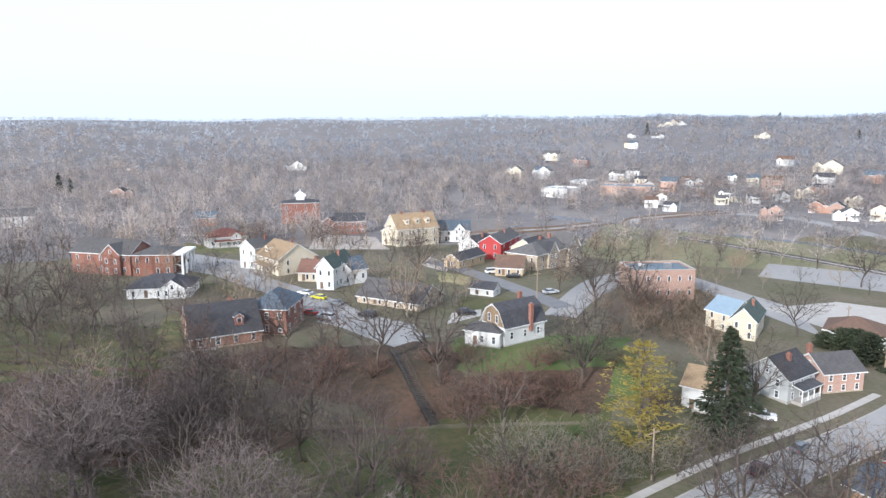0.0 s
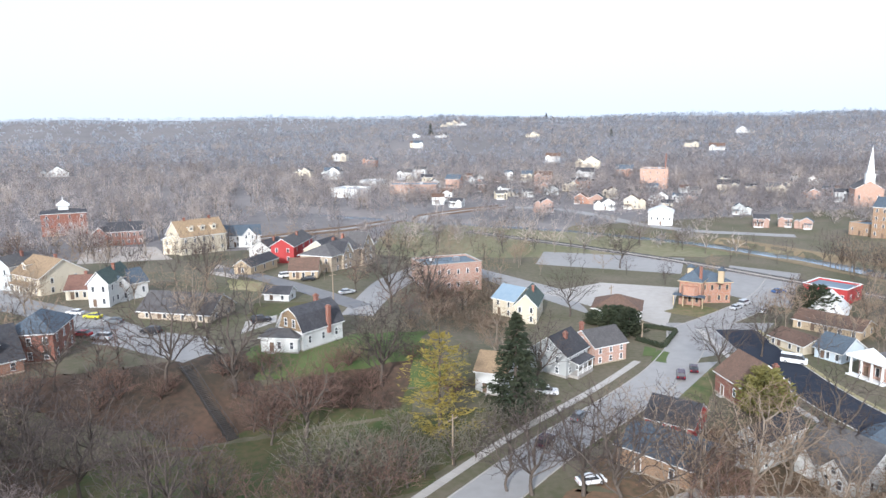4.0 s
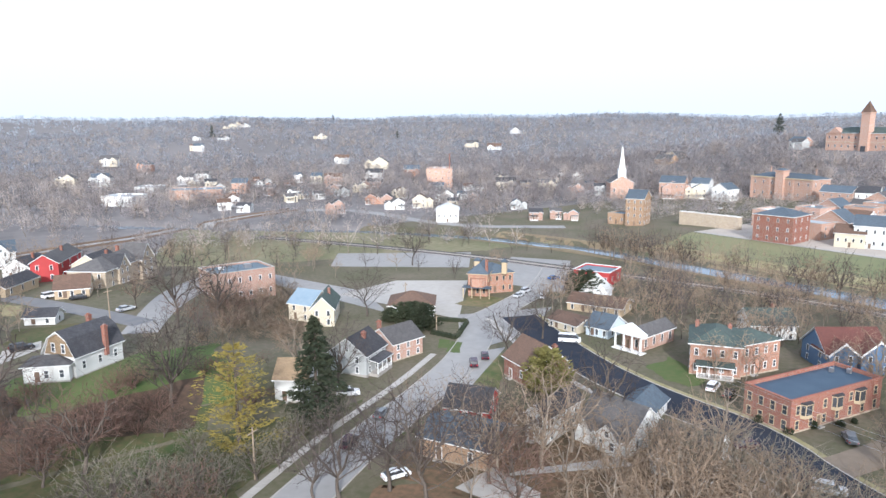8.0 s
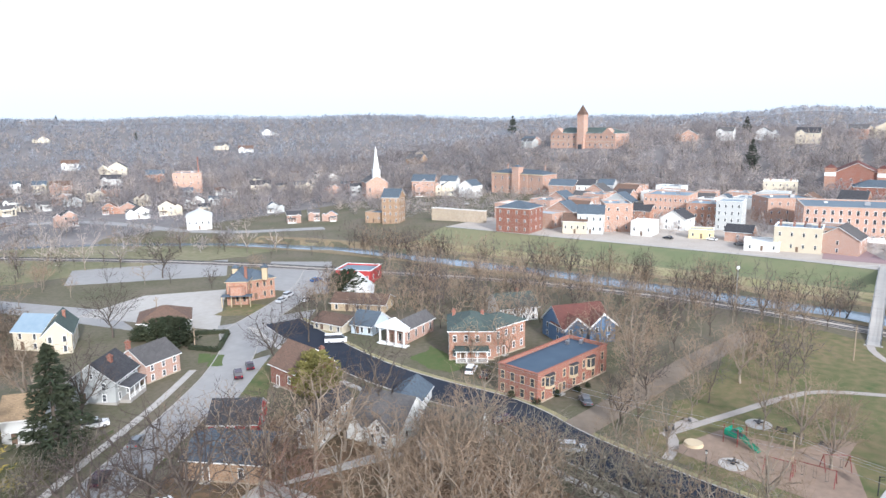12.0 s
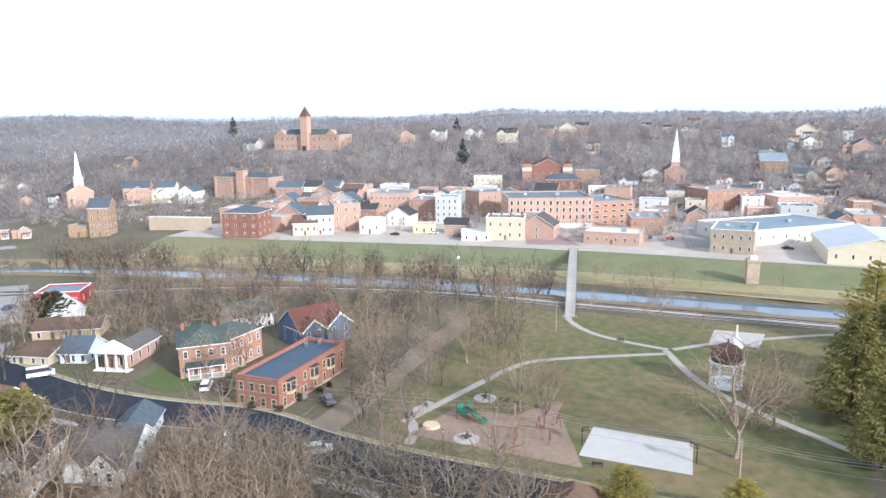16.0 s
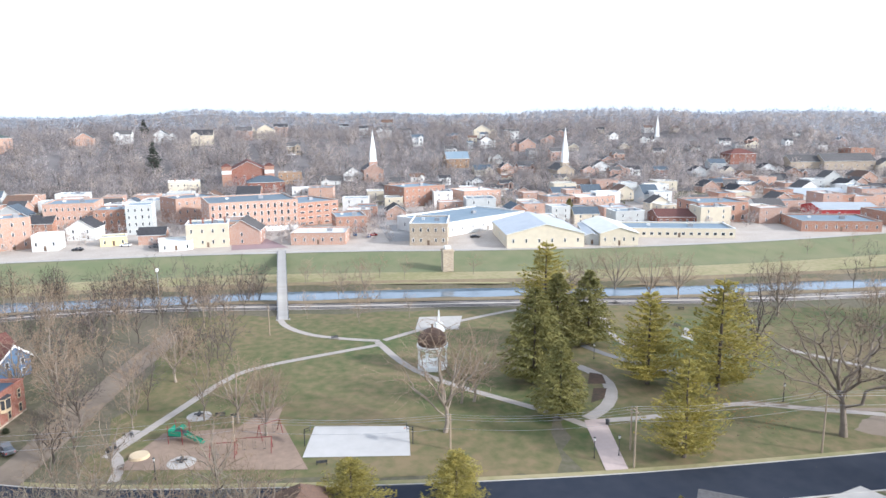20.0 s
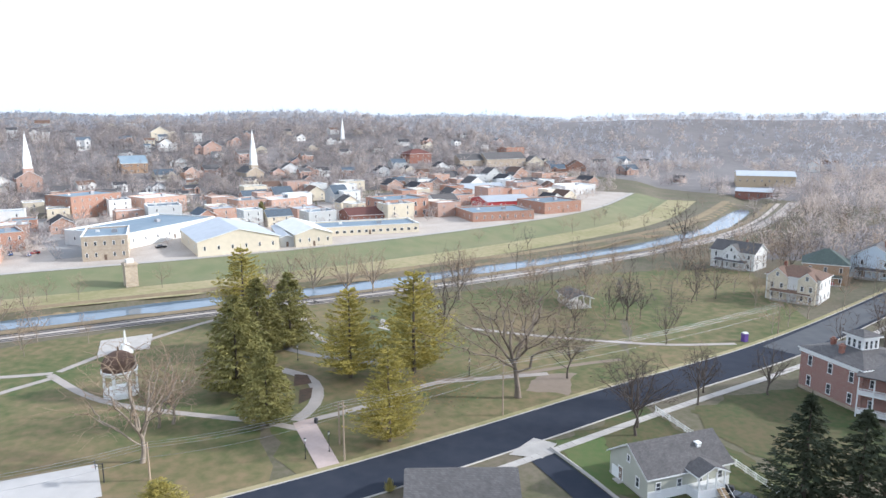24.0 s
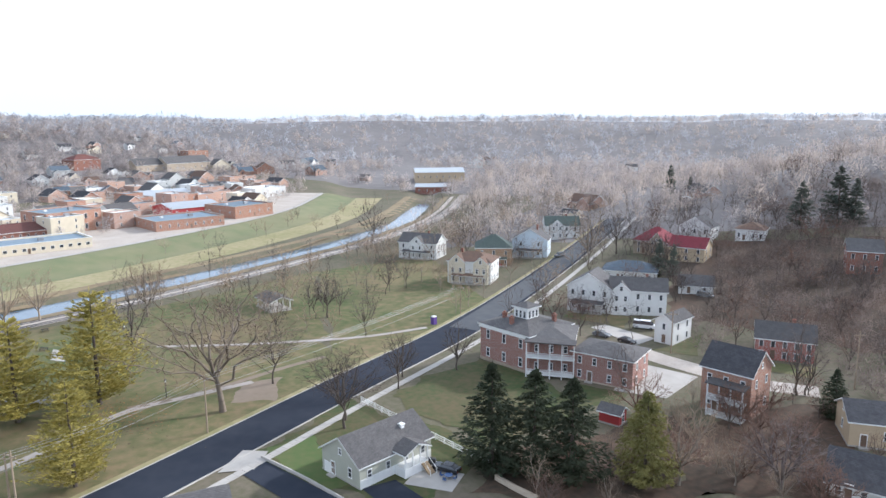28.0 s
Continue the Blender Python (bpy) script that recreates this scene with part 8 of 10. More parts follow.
car("suv", "grey", 88.8, -255.1, 75)
car("car", "black", 49.4, -90.5, 0)

# ---- the park ----
def path(name, pts, w=1.8, material="path_concrete", dz=0.10):
    ribbon(name, pts, w, material, dz, "pale concrete park path", "path", 2)


path("path_1", [(117.1, 34.9), (132.6, 27.4), (150.7, 18.9), (156.4, 13.9), (161.9, -0.7), (167.2, -16.4)])
path("path_11", [(108.3, 31.4), (115.6, 31.7), (119.2, 35.6), (127.4, 32.1)])
path("path_2", [(199.8, 9.2), (189.7, 8.0), (179.3, 1.2), (173.8, -8.1), (170.4, -16.7)])
path("path_3", [(169.6, -16.1), (149.3, -20.7), (137.0, -28.5), (126.3, -37.8), (118.7, -44.5), (111.4, -48.9)])
path("path_4", [(115.0, -49.8), (119.1, -55.6), (126.0, -60.0), (134.5, -61.9), (142.5, -58.6)], 2.6)
path("path_5", [(113.6, -52.8), (112.8, -64.7), (116.3, -81.2), (111.6, -90.1), (104.8, -105.1)])
path("path_6", [(155.9, -65.5), (145.2, -69.5), (135.8, -77.3), (123.1, -80.5)], 2.0, "asphalt_grey")
path("path_7", [(170.6, -17.9), (177.5, -27.8), (185.0, -43.5), (193.1, -62.8), (194.1, -88.4)])
path("path_9", [(143.4, -111.9), (128.7, -120.6), (117.6, -129.0), (101.5, -141.9), (91.5, -156.8)], 1.6)
path("path_12", [(116.3, -82.9), (109.0, -95.6), (105.6, -113.2), (101.2, -125.3)], 1.6, "lane_dirt")
path("path_10", [(179.6, -81.1), (159.4, -75.3), (152.0, -77.1)], 1.8)
patch("plaza_walk", (95.9, -44.9), (114.4, -48.9), (114.3, -52.9), (95.5, -48.6), "pavers", 0.13, "pinkish paved entrance walk with concrete edges", 3, "path")
patch("monument_plaza", (178.1, -27.1), (189.8, -30.1), (188.3, -42.3), (175.6, -38.5), "concrete", 0.12, "pale concrete plaza", 3, "plaza")
patch("playground_ground", (112.3, 32.4), (125.0, 27.0), (124.4, 6.1), (106.1, 1.6), "mulch", 0.10, "reddish brown wood-chip playground", 3, "playground")
patch("playground_ground", (122.6, 15.5), (132.4, 9.1), (132.9, 6.2), (124.7, 7.2), "mulch", 0.13, "dark brown mulch wedge", 3, "playground")
patch("court", (110.4, 2.5), (122.2, 0.3), (118.8, -16.6), (107.3, -15.2), "court_concrete", 0.12, "bare pale concrete basketball court", 3, "court")


def hoop(x, y, rot):
    ob = thing("basketball_hoop", x, y, None, rot, "dark steel basketball hoop with backboard on a post", "basketball hoop", "hoops of the court")
    part("post", Mesh().tube((0, 0, -0.3), (0, 0, 3.2), 0.09), "iron", ob)
    part("arm", Mesh().tube((0, 0, 3.1), (1.0, 0, 3.4), 0.06).tube((0, 0, 2.6), (1.0, 0, 3.0), 0.05), "iron", ob)
    part("backboard", Mesh().box(1.0, -0.9, 2.85, 1.06, 0.9, 3.95), "paint_dark", ob)
    rim = Mesh()
    for i in range(12):
        a, b = 2 * math.pi * i / 12, 2 * math.pi * (i + 1) / 12
        rim.tube((1.35 + 0.23 * math.cos(a), 0.23 * math.sin(a), 3.05), (1.35 + 0.23 * math.cos(b), 0.23 * math.sin(b), 3.05), 0.02, None, 4)
    part("rim", rim, "paint_orange", ob)


hoop(114.7, 2.1, -94)
hoop(111.7, -16.3, 86)


def bench(x, y, rot, material="paint_dark"):
    ob = thing("bench", x, y, None, rot, "dark metal park bench on the grass", "bench", "park benches")
    s = Mesh()
    for i in range(4):
        s.box(-0.9, -0.05 + 0.12 * i, 0.43, 0.9, 0.04 + 0.12 * i, 0.47)
    b = Mesh()
    for i in range(3):
        b.box(-0.9, 0.45, 0.55 + 0.14 * i, 0.9, 0.49, 0.66 + 0.14 * i)
    part("seat", s, material, ob)
    part("backrest", b, material, ob)
    for x_ in (-0.8, 0.8):
        part("leg", Mesh().box(x_ - 0.04, -0.02, -0.05, x_ + 0.04, 0.04, 0.43).box(x_ - 0.04, 0.40, -0.05, x_ + 0.04, 0.45, 0.95), "iron", ob)


for p, r in (((125.4, 32.3), 20), ((130.0, 17.8), -90), ((128.9, 14.9), -90), ((127.9, 10.6), -90), ((174.3, -5.6), -90), ((107.6, -0.6), 90)):
    bench(*p, r)


def spinner(x, y):
    pad = thing("play_spinner", x, y, None, 0, "dark spring rocker on a round concrete pad", "play equipment", "playground pads")
    c = [(2.3 * math.cos(2 * math.pi * i / 24), 2.3 * math.sin(2 * math.pi * i / 24)) for i in range(24)]
    part("pad", Mesh().prism(c, -0.1, 0.16), "concrete", pad)
    part("rocker", Mesh().box(-0.9, -0.25, 0.55, 0.9, 0.25, 0.75).box(-0.2, -0.9, 0.55, 0.2, 0.9, 0.72).tube((0, 0, 0.1), (0, 0, 0.6), 0.25), "paint_dark", pad)
    for a in (-0.7, 0.7):
        part("handle", Mesh().tube((a, 0, 0.7), (a, 0, 1.15), 0.05).tube((a, -0.25, 1.1), (a, 0.25, 1.1), 0.04), "paint_dark", pad)


spinner(131.4, 21.8)
spinner(112.7, 22.0)
x, y = 116.3, 29.3
disc = thing("sand_table", x, y, None, 0, "round tan play disc on the playground", "play equipment")
part("disc", Mesh().prism([(1.7 * math.cos(2 * math.pi * i / 20), 1.7 * math.sin(2 * math.pi * i / 20)) for i in range(20)], 0.1, 0.55, inset=0.9), "paint_tan", disc)

x, y = 121.1, 23.7
play = thing("play_tower", x, y, None, -20, "green slide tower with dark red posts", "play tower")
part("deck", Mesh().box(-1.3, -1.3, 1.5, 1.3, 1.3, 1.62), "paint_dark", play)
for sx in (-1.3, 1.3):
    for sy in (-1.3, 1.3):
        part("post", Mesh().tube((sx, sy, -0.3), (sx, sy, 3.4), 0.08), "paint_red", play)
part("slide", Mesh().extrude_x([(-1.3, 1.5), (-4.2, 0.25), (-4.6, 0.25), (-4.6, 0.12), (-4.2, 0.1), (-1.3, 1.35)][::-1], -0.5, 0.4).extrude_x([(-1.3, 1.95), (-4.3, 0.6), (-4.3, 0.25), (-1.3, 1.5)][::-1], -0.6, -0.5).extrude_x([(-1.3, 1.95), (-4.3, 0.6), (-4.3, 0.25), (-1.3, 1.5)][::-1], 0.4, 0.5), "paint_green", play, "green plastic slide")
tube_ = Mesh()
for i in range(6):
    a, b = i * 0.5, (i + 1) * 0.5
    tube_.tube((1.3 + 1.4 * math.sin(a), 1.4 - 1.4 * math.cos(a), 2.2 - 0.36 * i), (1.3 + 1.4 * math.sin(b), 1.4 - 1.4 * math.cos(b), 2.2 - 0.36 * (i + 1)), 0.45, None, 10)
part("tube_slide", tube_, "paint_green", play, "green curling tube slide")
part("panel", Mesh().box(-1.3, 1.28, 1.62, 1.3, 1.34, 2.6).box(-1.34, -1.3, 1.62, -1.28, 1.3, 2.5), "paint_green", play)


def swings(x, y, rot, n):
    ob = thing("swing_set", x, y, None, rot, "dark red steel swing set on mulch", "swing set", "swings")
    part("beam", Mesh().tube((-n * 0.9 - 0.3, 0, 2.6), (n * 0.9 + 0.3, 0, 2.6), 0.07), "paint_red", ob)
    for sx in (-n * 0.9 - 0.2, n * 0.9 + 0.2):
        for sy in (-1.2, 1.2):
            part("leg", Mesh().tube((sx, sy, -0.2), (sx, 0, 2.6), 0.07), "paint_red", ob)
    for i in range(n):
        xx = (i - (n - 1) / 2) * 1.7
        part("swing", Mesh().box(xx - 0.22, -0.09, 0.5, xx + 0.22, 0.09, 0.54).tube((xx - 0.2, 0, 0.5), (xx - 0.2, 0, 2.6), 0.02, None, 4).tube((xx + 0.2, 0, 0.5), (xx + 0.2, 0, 2.6), 0.02, None, 4), "paint_dark", ob)


swings(114.4, 10.5, -94, 3)
swings(120.1, 8.2, -60, 2)
swings(113.4, 15.5, -94, 2)

# bandstand with a brown dome
gx_, gy_, gh = 148.7, -26.5, 12.0
gaz = thing("bandstand", gx_, gy_, None, 10, "white octagonal bandstand under a brown dome", "bandstand")
oct8 = [(3.3 * math.cos(math.pi / 4 * i), 3.3 * math.sin(math.pi / 4 * i)) for i in range(8)]
part("base", Mesh().prism([(a * 1.08, b * 1.08) for a, b in oct8], -0.5, 1.0), "paint_white", gaz)
for a, b in oct8:
    part("post", Mesh().box(a - 0.14, b - 0.14, 1.0, a + 0.14, b + 0.14, 5.2), "paint_white", gaz)
for i in range(8):
    (a, b), (c, d) = oct8[i], oct8[(i + 1) % 8]
    r_ = Mesh().tube((a, b, 2.0), (c, d, 2.0), 0.06, None, 4).tube((a, b, 4.7), (c, d, 4.7), 0.1, None, 4)
    for k in range(1, 9):
        r_.tube((a + (c - a) * k / 9, b + (d - b) * k / 9, 1.0), (a + (c - a) * k / 9, b + (d - b) * k / 9, 2.0), 0.035, None, 4)
        if k in (1, 2, 7, 8):
            r_.tube((a + (c - a) * k / 9, b + (d - b) * k / 9, 4.7), (a + (c - a) * k / 9, b + (d - b) * k / 9, 4.2 if k in (1, 8) else 4.45), 0.04, None, 4)
    part("railing", r_, "paint_white", gaz)
dome = Mesh().prism([(a * 1.14, b * 1.14) for a, b in oct8], 5.2, 5.5)
prof = [(1.05, 5.5), (1.10, 6.2), (1.04, 7.1), (0.90, 7.9), (0.66, 8.6), (0.36, 9.1), (0.08, 9.4), (0.05, 10.0), (0.01, 10.4)]
dm = Mesh()
for (r0, z0), (r1, z1) in zip(prof[:-1], prof[1:]):
    for i in range(16):
        a, b = math.pi / 8 * i, math.pi / 8 * (i + 1)
        dm.face([(3.1 * r0 * math.cos(a), 3.1 * r0 * math.sin(a), z0), (3.1 * r0 * math.cos(b), 3.1 * r0 * math.sin(b), z0), (3.1 * r1 * math.cos(b), 3.1 * r1 * math.sin(b), z1), (3.1 * r1 * math.cos(a), 3.1 * r1 * math.sin(a), z1)])
part("cornice", dome, "paint_white", gaz)
part("dome", dm, "shingle_brown", gaz, "brown shingled dome")

mx, my, mh = 176.2, -33.2, 5.6
mon = thing("monument", mx, my, None, 0, "slender white stone monument on a plaza", "monument")
part("plinth", Mesh().box(-1.4, -1.4, -0.2, 1.4, 1.4, 0.6).box(-0.9, -0.9, 0.6, 0.9, 0.9, 2.2), "concrete_white", mon)
part("shaft", Mesh().prism([(-0.32, -0.32), (0.32, -0.32), (0.32, 0.32), (-0.32, 0.32)], 2.2, mh, inset=0.45), "concrete_white", mon)


def lamp(x, y, h=3.8):
    ob = thing("park_lamp", x, y, None, 0, "black iron lamp post with a small lantern", "street lamp", "park lamps")
    part("post", Mesh().tube((0, 0, -0.2), (0, 0, 0.5), 0.14, 0.1).tube((0, 0, 0.5), (0, 0, h - 0.6), 0.06), "iron", ob)
    part("lantern", Mesh().tube((0, 0, h - 0.6), (0, 0, h - 0.15), 0.13, 0.2), "lamp_glass", ob)
    part("cap", Mesh().tube((0, 0, h - 0.15), (0, 0, h), 0.24, 0.05), "iron", ob)


for p in ((100.2, -44.8), (100.1, -49.1), (114.3, -90.4), (145.9, -64.3), (135.4, -78.7), (114.7, -90.8), (107.8, 25.1), (156.0, -112.3), (139.4, -36.3)):
    lamp(*p)


def pole(x, y, h, arm=0.0, lean=0.0):
    ob = thing("utility_pole", x, y, None, arm, "weathered wooden utility pole with a crossarm", "utility pole", "utility poles")
    part("pole", Mesh().tube((0, 0, -0.5), (0, 0, h), 0.17, 0.11), "pole_wood", ob)
    part("crossarm", Mesh().box(-1.2, -0.06, h - 0.9, 1.2, 0.06, h - 0.75), "pole_wood", ob)
    for s in (-1.05, 0.0, 1.05):
        part("insulator", Mesh().tube((s, 0, h - 0.75), (s, 0, h - 0.5), 0.06, 0.04, 6), "paint_dark", ob)
    return (x, y, float(hz(x, y)) + h)


TOPS = [pole(108.1, -22.2, 6.5, 0), pole(96.0, -49.8, 10.5, 0), pole(94.1, -82.6, 11.0, 0), pole(89.3, -172.5, 8.5, 0)]
TOPS.insert(0, pole(114.4, 13.7, 6.7, 0))
for z_ in ((33.9, 100.0, 8.7), (180.9, 11.0, 8.5), (28.9, -163.7, 10.4), (-8.4, -157.6, 12.3), (101.7, -51.9, 7.8), (106.9, 171.8, 8.3), (101.1, 147.2, 5.1), (190.5, 28.6, 7.1), (28.6, 185.9, 8.0), (84.4, 264.2, 8.9)):
    pole(*z_, 30)


def wire(a, b, sag, name="power_line"):
    cu = bpy.data.curves.new(name, "CURVE")
    cu.dimensions, cu.bevel_depth, cu.bevel_resolution = "3D", 0.022, 0
    sp_ = cu.splines.new("POLY")
    sp_.points.add(14)
    for i in range(15):
        u = i / 14
        p = Vector(a).lerp(Vector(b), u)
        sp_.points[i].co = (p.x, p.y, p.z - sag * 4 * u * (1 - u), 1)
    cu.materials.append(MATS["steel"])
    tagged(new(name, cu), "thin pale overhead wire slung between poles", "power line", "overhead wires")


for a, b in zip(TOPS[:-1], TOPS[1:]):
    for s, dz in ((-1.05, -0.5), (1.05, -0.5), (0, -0.45), (0.1, -2.6)):
        wire((a[0] + s, a[1], a[2] + dz), (b[0] + s, b[1], b[2] + dz), 0.9)
a = TOPS[0]
for s, dz in ((-1.05, -0.5), (1.05, -0.5), (0.1, -2.6)):
    wire((a[0] + s, a[1], a[2] + dz), (112 + s, 70, 9 + dz), 0.9)

fx, fy, fh = 211.0, 43.7, 12.8
ob = thing("floodlight_mast", fx, fy, None, 0, "tall grey mast with a floodlight head", "floodlight")
part("mast", Mesh().tube((0, 0, -0.5), (0, 0, fh), 0.16, 0.1), "steel", ob)
part("lamp_head", Mesh().box(-0.8, -0.3, fh - 0.2, 0.8, 0.3, fh + 0.5), "concrete_white", ob)

# ---- footbridge and flood tower ----
ax_, ay_ = 195.8, 8.0
bx_, by_ = 289.0, 11.0
br = thing("footbridge", ax_, ay_, 0.0, math.degrees(math.atan2(by_ - ay_, bx_ - ax_)), "long narrow wooden-decked footbridge over the river", "bridge")
bl = math.hypot(bx_ - ax_, by_ - ay_)
n_ = 24
zb = lambda u: 0.15 + 4.6 * float(ss(0.0, 0.35, u)) - 1.5 * float(ss(0.6, 1.0, u))
for side in (-1.5, 1.5):
    gd, rl = Mesh(), Mesh()
    for i in range(n_):
        u, w = i / n_, (i + 1) / n_
        gd.solid([(bl * u, side - 0.12, zb(u) - 0.9), (bl * w, side - 0.12, zb(w) - 0.9), (bl * w, side + 0.12, zb(w) - 0.9), (bl * u, side + 0.12, zb(u) - 0.9),
                  (bl * u, side - 0.12, zb(u)), (bl * w, side - 0.12, zb(w)), (bl * w, side + 0.12, zb(w)), (bl * u, side + 0.12, zb(u))], [(3, 2, 1, 0), (4, 5, 6, 7), (0, 1, 5, 4), (1, 2, 6, 5), (2, 3, 7, 6), (3, 0, 4, 7)])
        for hgt in (0.6, 1.15):
            rl.tube((bl * u, side, zb(u) + hgt), (bl * w, side, zb(w) + hgt), 0.05, None, 4)
        rl.tube((bl * u, side, zb(u)), (bl * u, side, zb(u) + 1.15), 0.06, None, 4)
    part("girder", gd, "iron", br)
    part("railing", rl, "steel", br)
PL = {}
for i in range(120):
    u = (i + 0.5) / 120
    sl = math.atan2(zb((i + 1) / 120) - zb(i / 120), bl / 120)
    if not PL:
        PL["m"] = Mesh().box(-bl / 240 + 0.012, -1.38, -0.08, bl / 240 - 0.012, 1.38, 0.0).data("plank", ["concrete"])
    part("plank", PL["m"], None, br, "", Matrix.Translation((bl * u, 0, zb(u))) @ Matrix.Rotation(-sl, 4, "Y"))
for u in (0.3, 0.55, 0.8):
    part("pier", Mesh().box(bl * u - 0.4, -1.6, -5.0, bl * u + 0.4, 1.6, zb(u) - 0.88), "concrete", br)
part("abutment", Mesh().box(-0.5, -2.0, -1.0, 0.8, 2.0, 0.05), "concrete", br)
part("abutment", Mesh().prism([(bl + 5 * math.cos(math.pi / 8 * i - math.pi / 2) * 0.5, 8 * math.sin(math.pi / 8 * i - math.pi / 2)) for i in range(9)], 1.5, 3.25), "concrete", br, "curved tan concrete landing on the levee")
wx, wy, wh = 253.0, -51.2, 8.3
ft = thing("flood_tower", wx, wy, None, 0, "square tan concrete flood tower on the levee slope", "tower")
part("tower", Mesh().box(-2, -2, -2, 2, 2, wh).box(-2.3, -2.3, wh - 0.8, 2.3, 2.3, wh - 0.3), "stone_tan", ft)
part("cap", Mesh().box(-1.2, -1.2, wh, 1.2, 1.2, wh + 1.2), "concrete_white", ft)

# ---- stairs on the bank ----
sx0, sy0 = 0.0, 120.2
sx1, sy1 = -8.4, 143.2
st = thing("hillside_stairs", sx0, sy0, 0.0, 0, "long dark timber stairs down a leafy bank", "stairs")
z0_, z1_ = float(hz(sx0, sy0)), float(hz(sx1, sy1))
tr = math.degrees(math.atan2(sy1 - sy0, sx1 - sx0))
tread = Mesh().box(-0.20, -1.0, -0.12, 0.20, 1.0, 0.06).data("step", ["timber_dark"])
for i in range(48):
    u = i / 47
    xx, yy = (sx1 - sx0) * u, (sy1 - sy0) * u
    part("step", tread, None, st, "", Matrix.Translation((xx, yy, max(float(hz(sx0 + xx, sy0 + yy)), z0_ + (z1_ - z0_) * u) + 0.15)) @ Matrix.Rotation(radians(tr), 4, "Z"))
nv = Vector((-(sy1 - sy0), sx1 - sx0, 0)).normalized()
for s in (-1.05, 1.05):
    rl = Mesh()
    for i in range(12):
        u, w = i / 12, (i + 1) / 12
        p, q = [Vector(((sx1 - sx0) * v, (sy1 - sy0) * v, max(float(hz(sx0 + (sx1 - sx0) * v, sy0 + (sy1 - sy0) * v)), z0_ + (z1_ - z0_) * v) + 0.2)) + nv * s for v in (u, w)]
        rl.tube(p + Vector((0, 0, 0.95)), q + Vector((0, 0, 0.95)), 0.05, None, 4).tube(p - Vector((0, 0, 0.6)), p + Vector((0, 0, 0.95)), 0.06, None, 4)
    part("handrail", rl, "paint_dark", st)

# ---- fittings of single houses ----
def bays(home, xs, y, z, trim="paint_white"):
    for x_ in xs:
        b = part("bay_window", Mesh().prism([(x_ - 1.3, y), (x_ - 0.85, y - 0.8), (x_ + 0.85, y - 0.8), (x_ + 1.3, y)], z - 1.4, z + 1.3), trim, home, "cream wooden bay window")
        part("bay_roof", Mesh().prism([(x_ - 1.45, y), (x_ - 0.95, y - 0.95), (x_ + 0.95, y - 0.95), (x_ + 1.45, y)], z + 1.3, z + 1.5), "shingle_dark", b)
        part("pane", Mesh().box(x_ - 0.72, y - 0.83, z - 0.75, x_ + 0.72, y - 0.79, z + 1.05), "glass", b)
        for sg in (-1, 1):
            part("pane", Mesh().solid([(x_ + sg * 1.24, y - 0.15, z - 0.75), (x_ + sg * 0.93, y - 0.72, z - 0.75), (x_ + sg * 0.93, y - 0.72, z + 1.05), (x_ + sg * 1.24, y - 0.15, z + 1.05)], [(0, 1, 2, 3)]), "glass", b)


bays(office, (-9.0, -0.5, 6.0), -5.0, 4.0, "paint_tan")
for x_, y_ in ((8.5, 2.5), (11, 0.5)):
    part("roof_vent", Mesh().box(x_ - 0.35, y_ - 0.35, 5.7, x_ + 0.35, y_ + 0.35, 6.6).tube((x_ + 0.6, y_, 5.7), (x_ + 0.6, y_, 6.9), 0.12), "steel", office)
for hm in (gable_a, gable_b):
    wv = wall_of(hm)
    xw, yw, ze, zt = max(v.x for v in wv), min(v.y for v in wv), sorted({round(v.z, 2) for v in wv})[1], max(v.z for v in wv)
    for sg in (-1, 1):
        s_ = (zt - ze) / xw
        x0, z0, x1, z1 = sg * (xw + 0.5), ze - 0.5 * s_, 0, zt
        q = [(x0, z0 - 0.3), (x1, z1 - 0.3), (x1, z1 + 0.26), (x0, z0 + 0.26)]
        part("bargeboard", Mesh().solid([(a, yw - 0.52, b) for a, b in q] + [(a, yw - 0.46, b) for a, b in q], [(0, 1, 2, 3), (7, 6, 5, 4), (0, 4, 5, 1), (1, 5, 6, 2), (2, 6, 7, 3), (3, 7, 4, 0)]), "paint_white", hm, "white bargeboard")
for i in range(4):
    part("column", Mesh().tube((-3.6 + 2.4 * i, -8.6, 0.2), (-3.6 + 2.4 * i, -8.6, 4.2), 0.28, 0.24, 10), "paint_white", temple)
part("portico", Mesh().box(-4.3, -9.2, -0.8, 4.3, -7.05, 0.2).box(-4.4, -9.3, 4.2, 4.4, -7.05, 4.7).solid([(-4.6, -9.3, 4.7), (4.6, -9.3, 4.7), (0, -9.3, 6.9), (-4.6, -7.05, 4.7), (4.6, -7.05, 4.7), (0, -7.05, 6.9)], [(0, 1, 2), (3, 5, 4), (0, 3, 4, 1), (1, 4, 5, 2), (2, 5, 3, 0)]), "paint_white", temple, "white wooden portico")


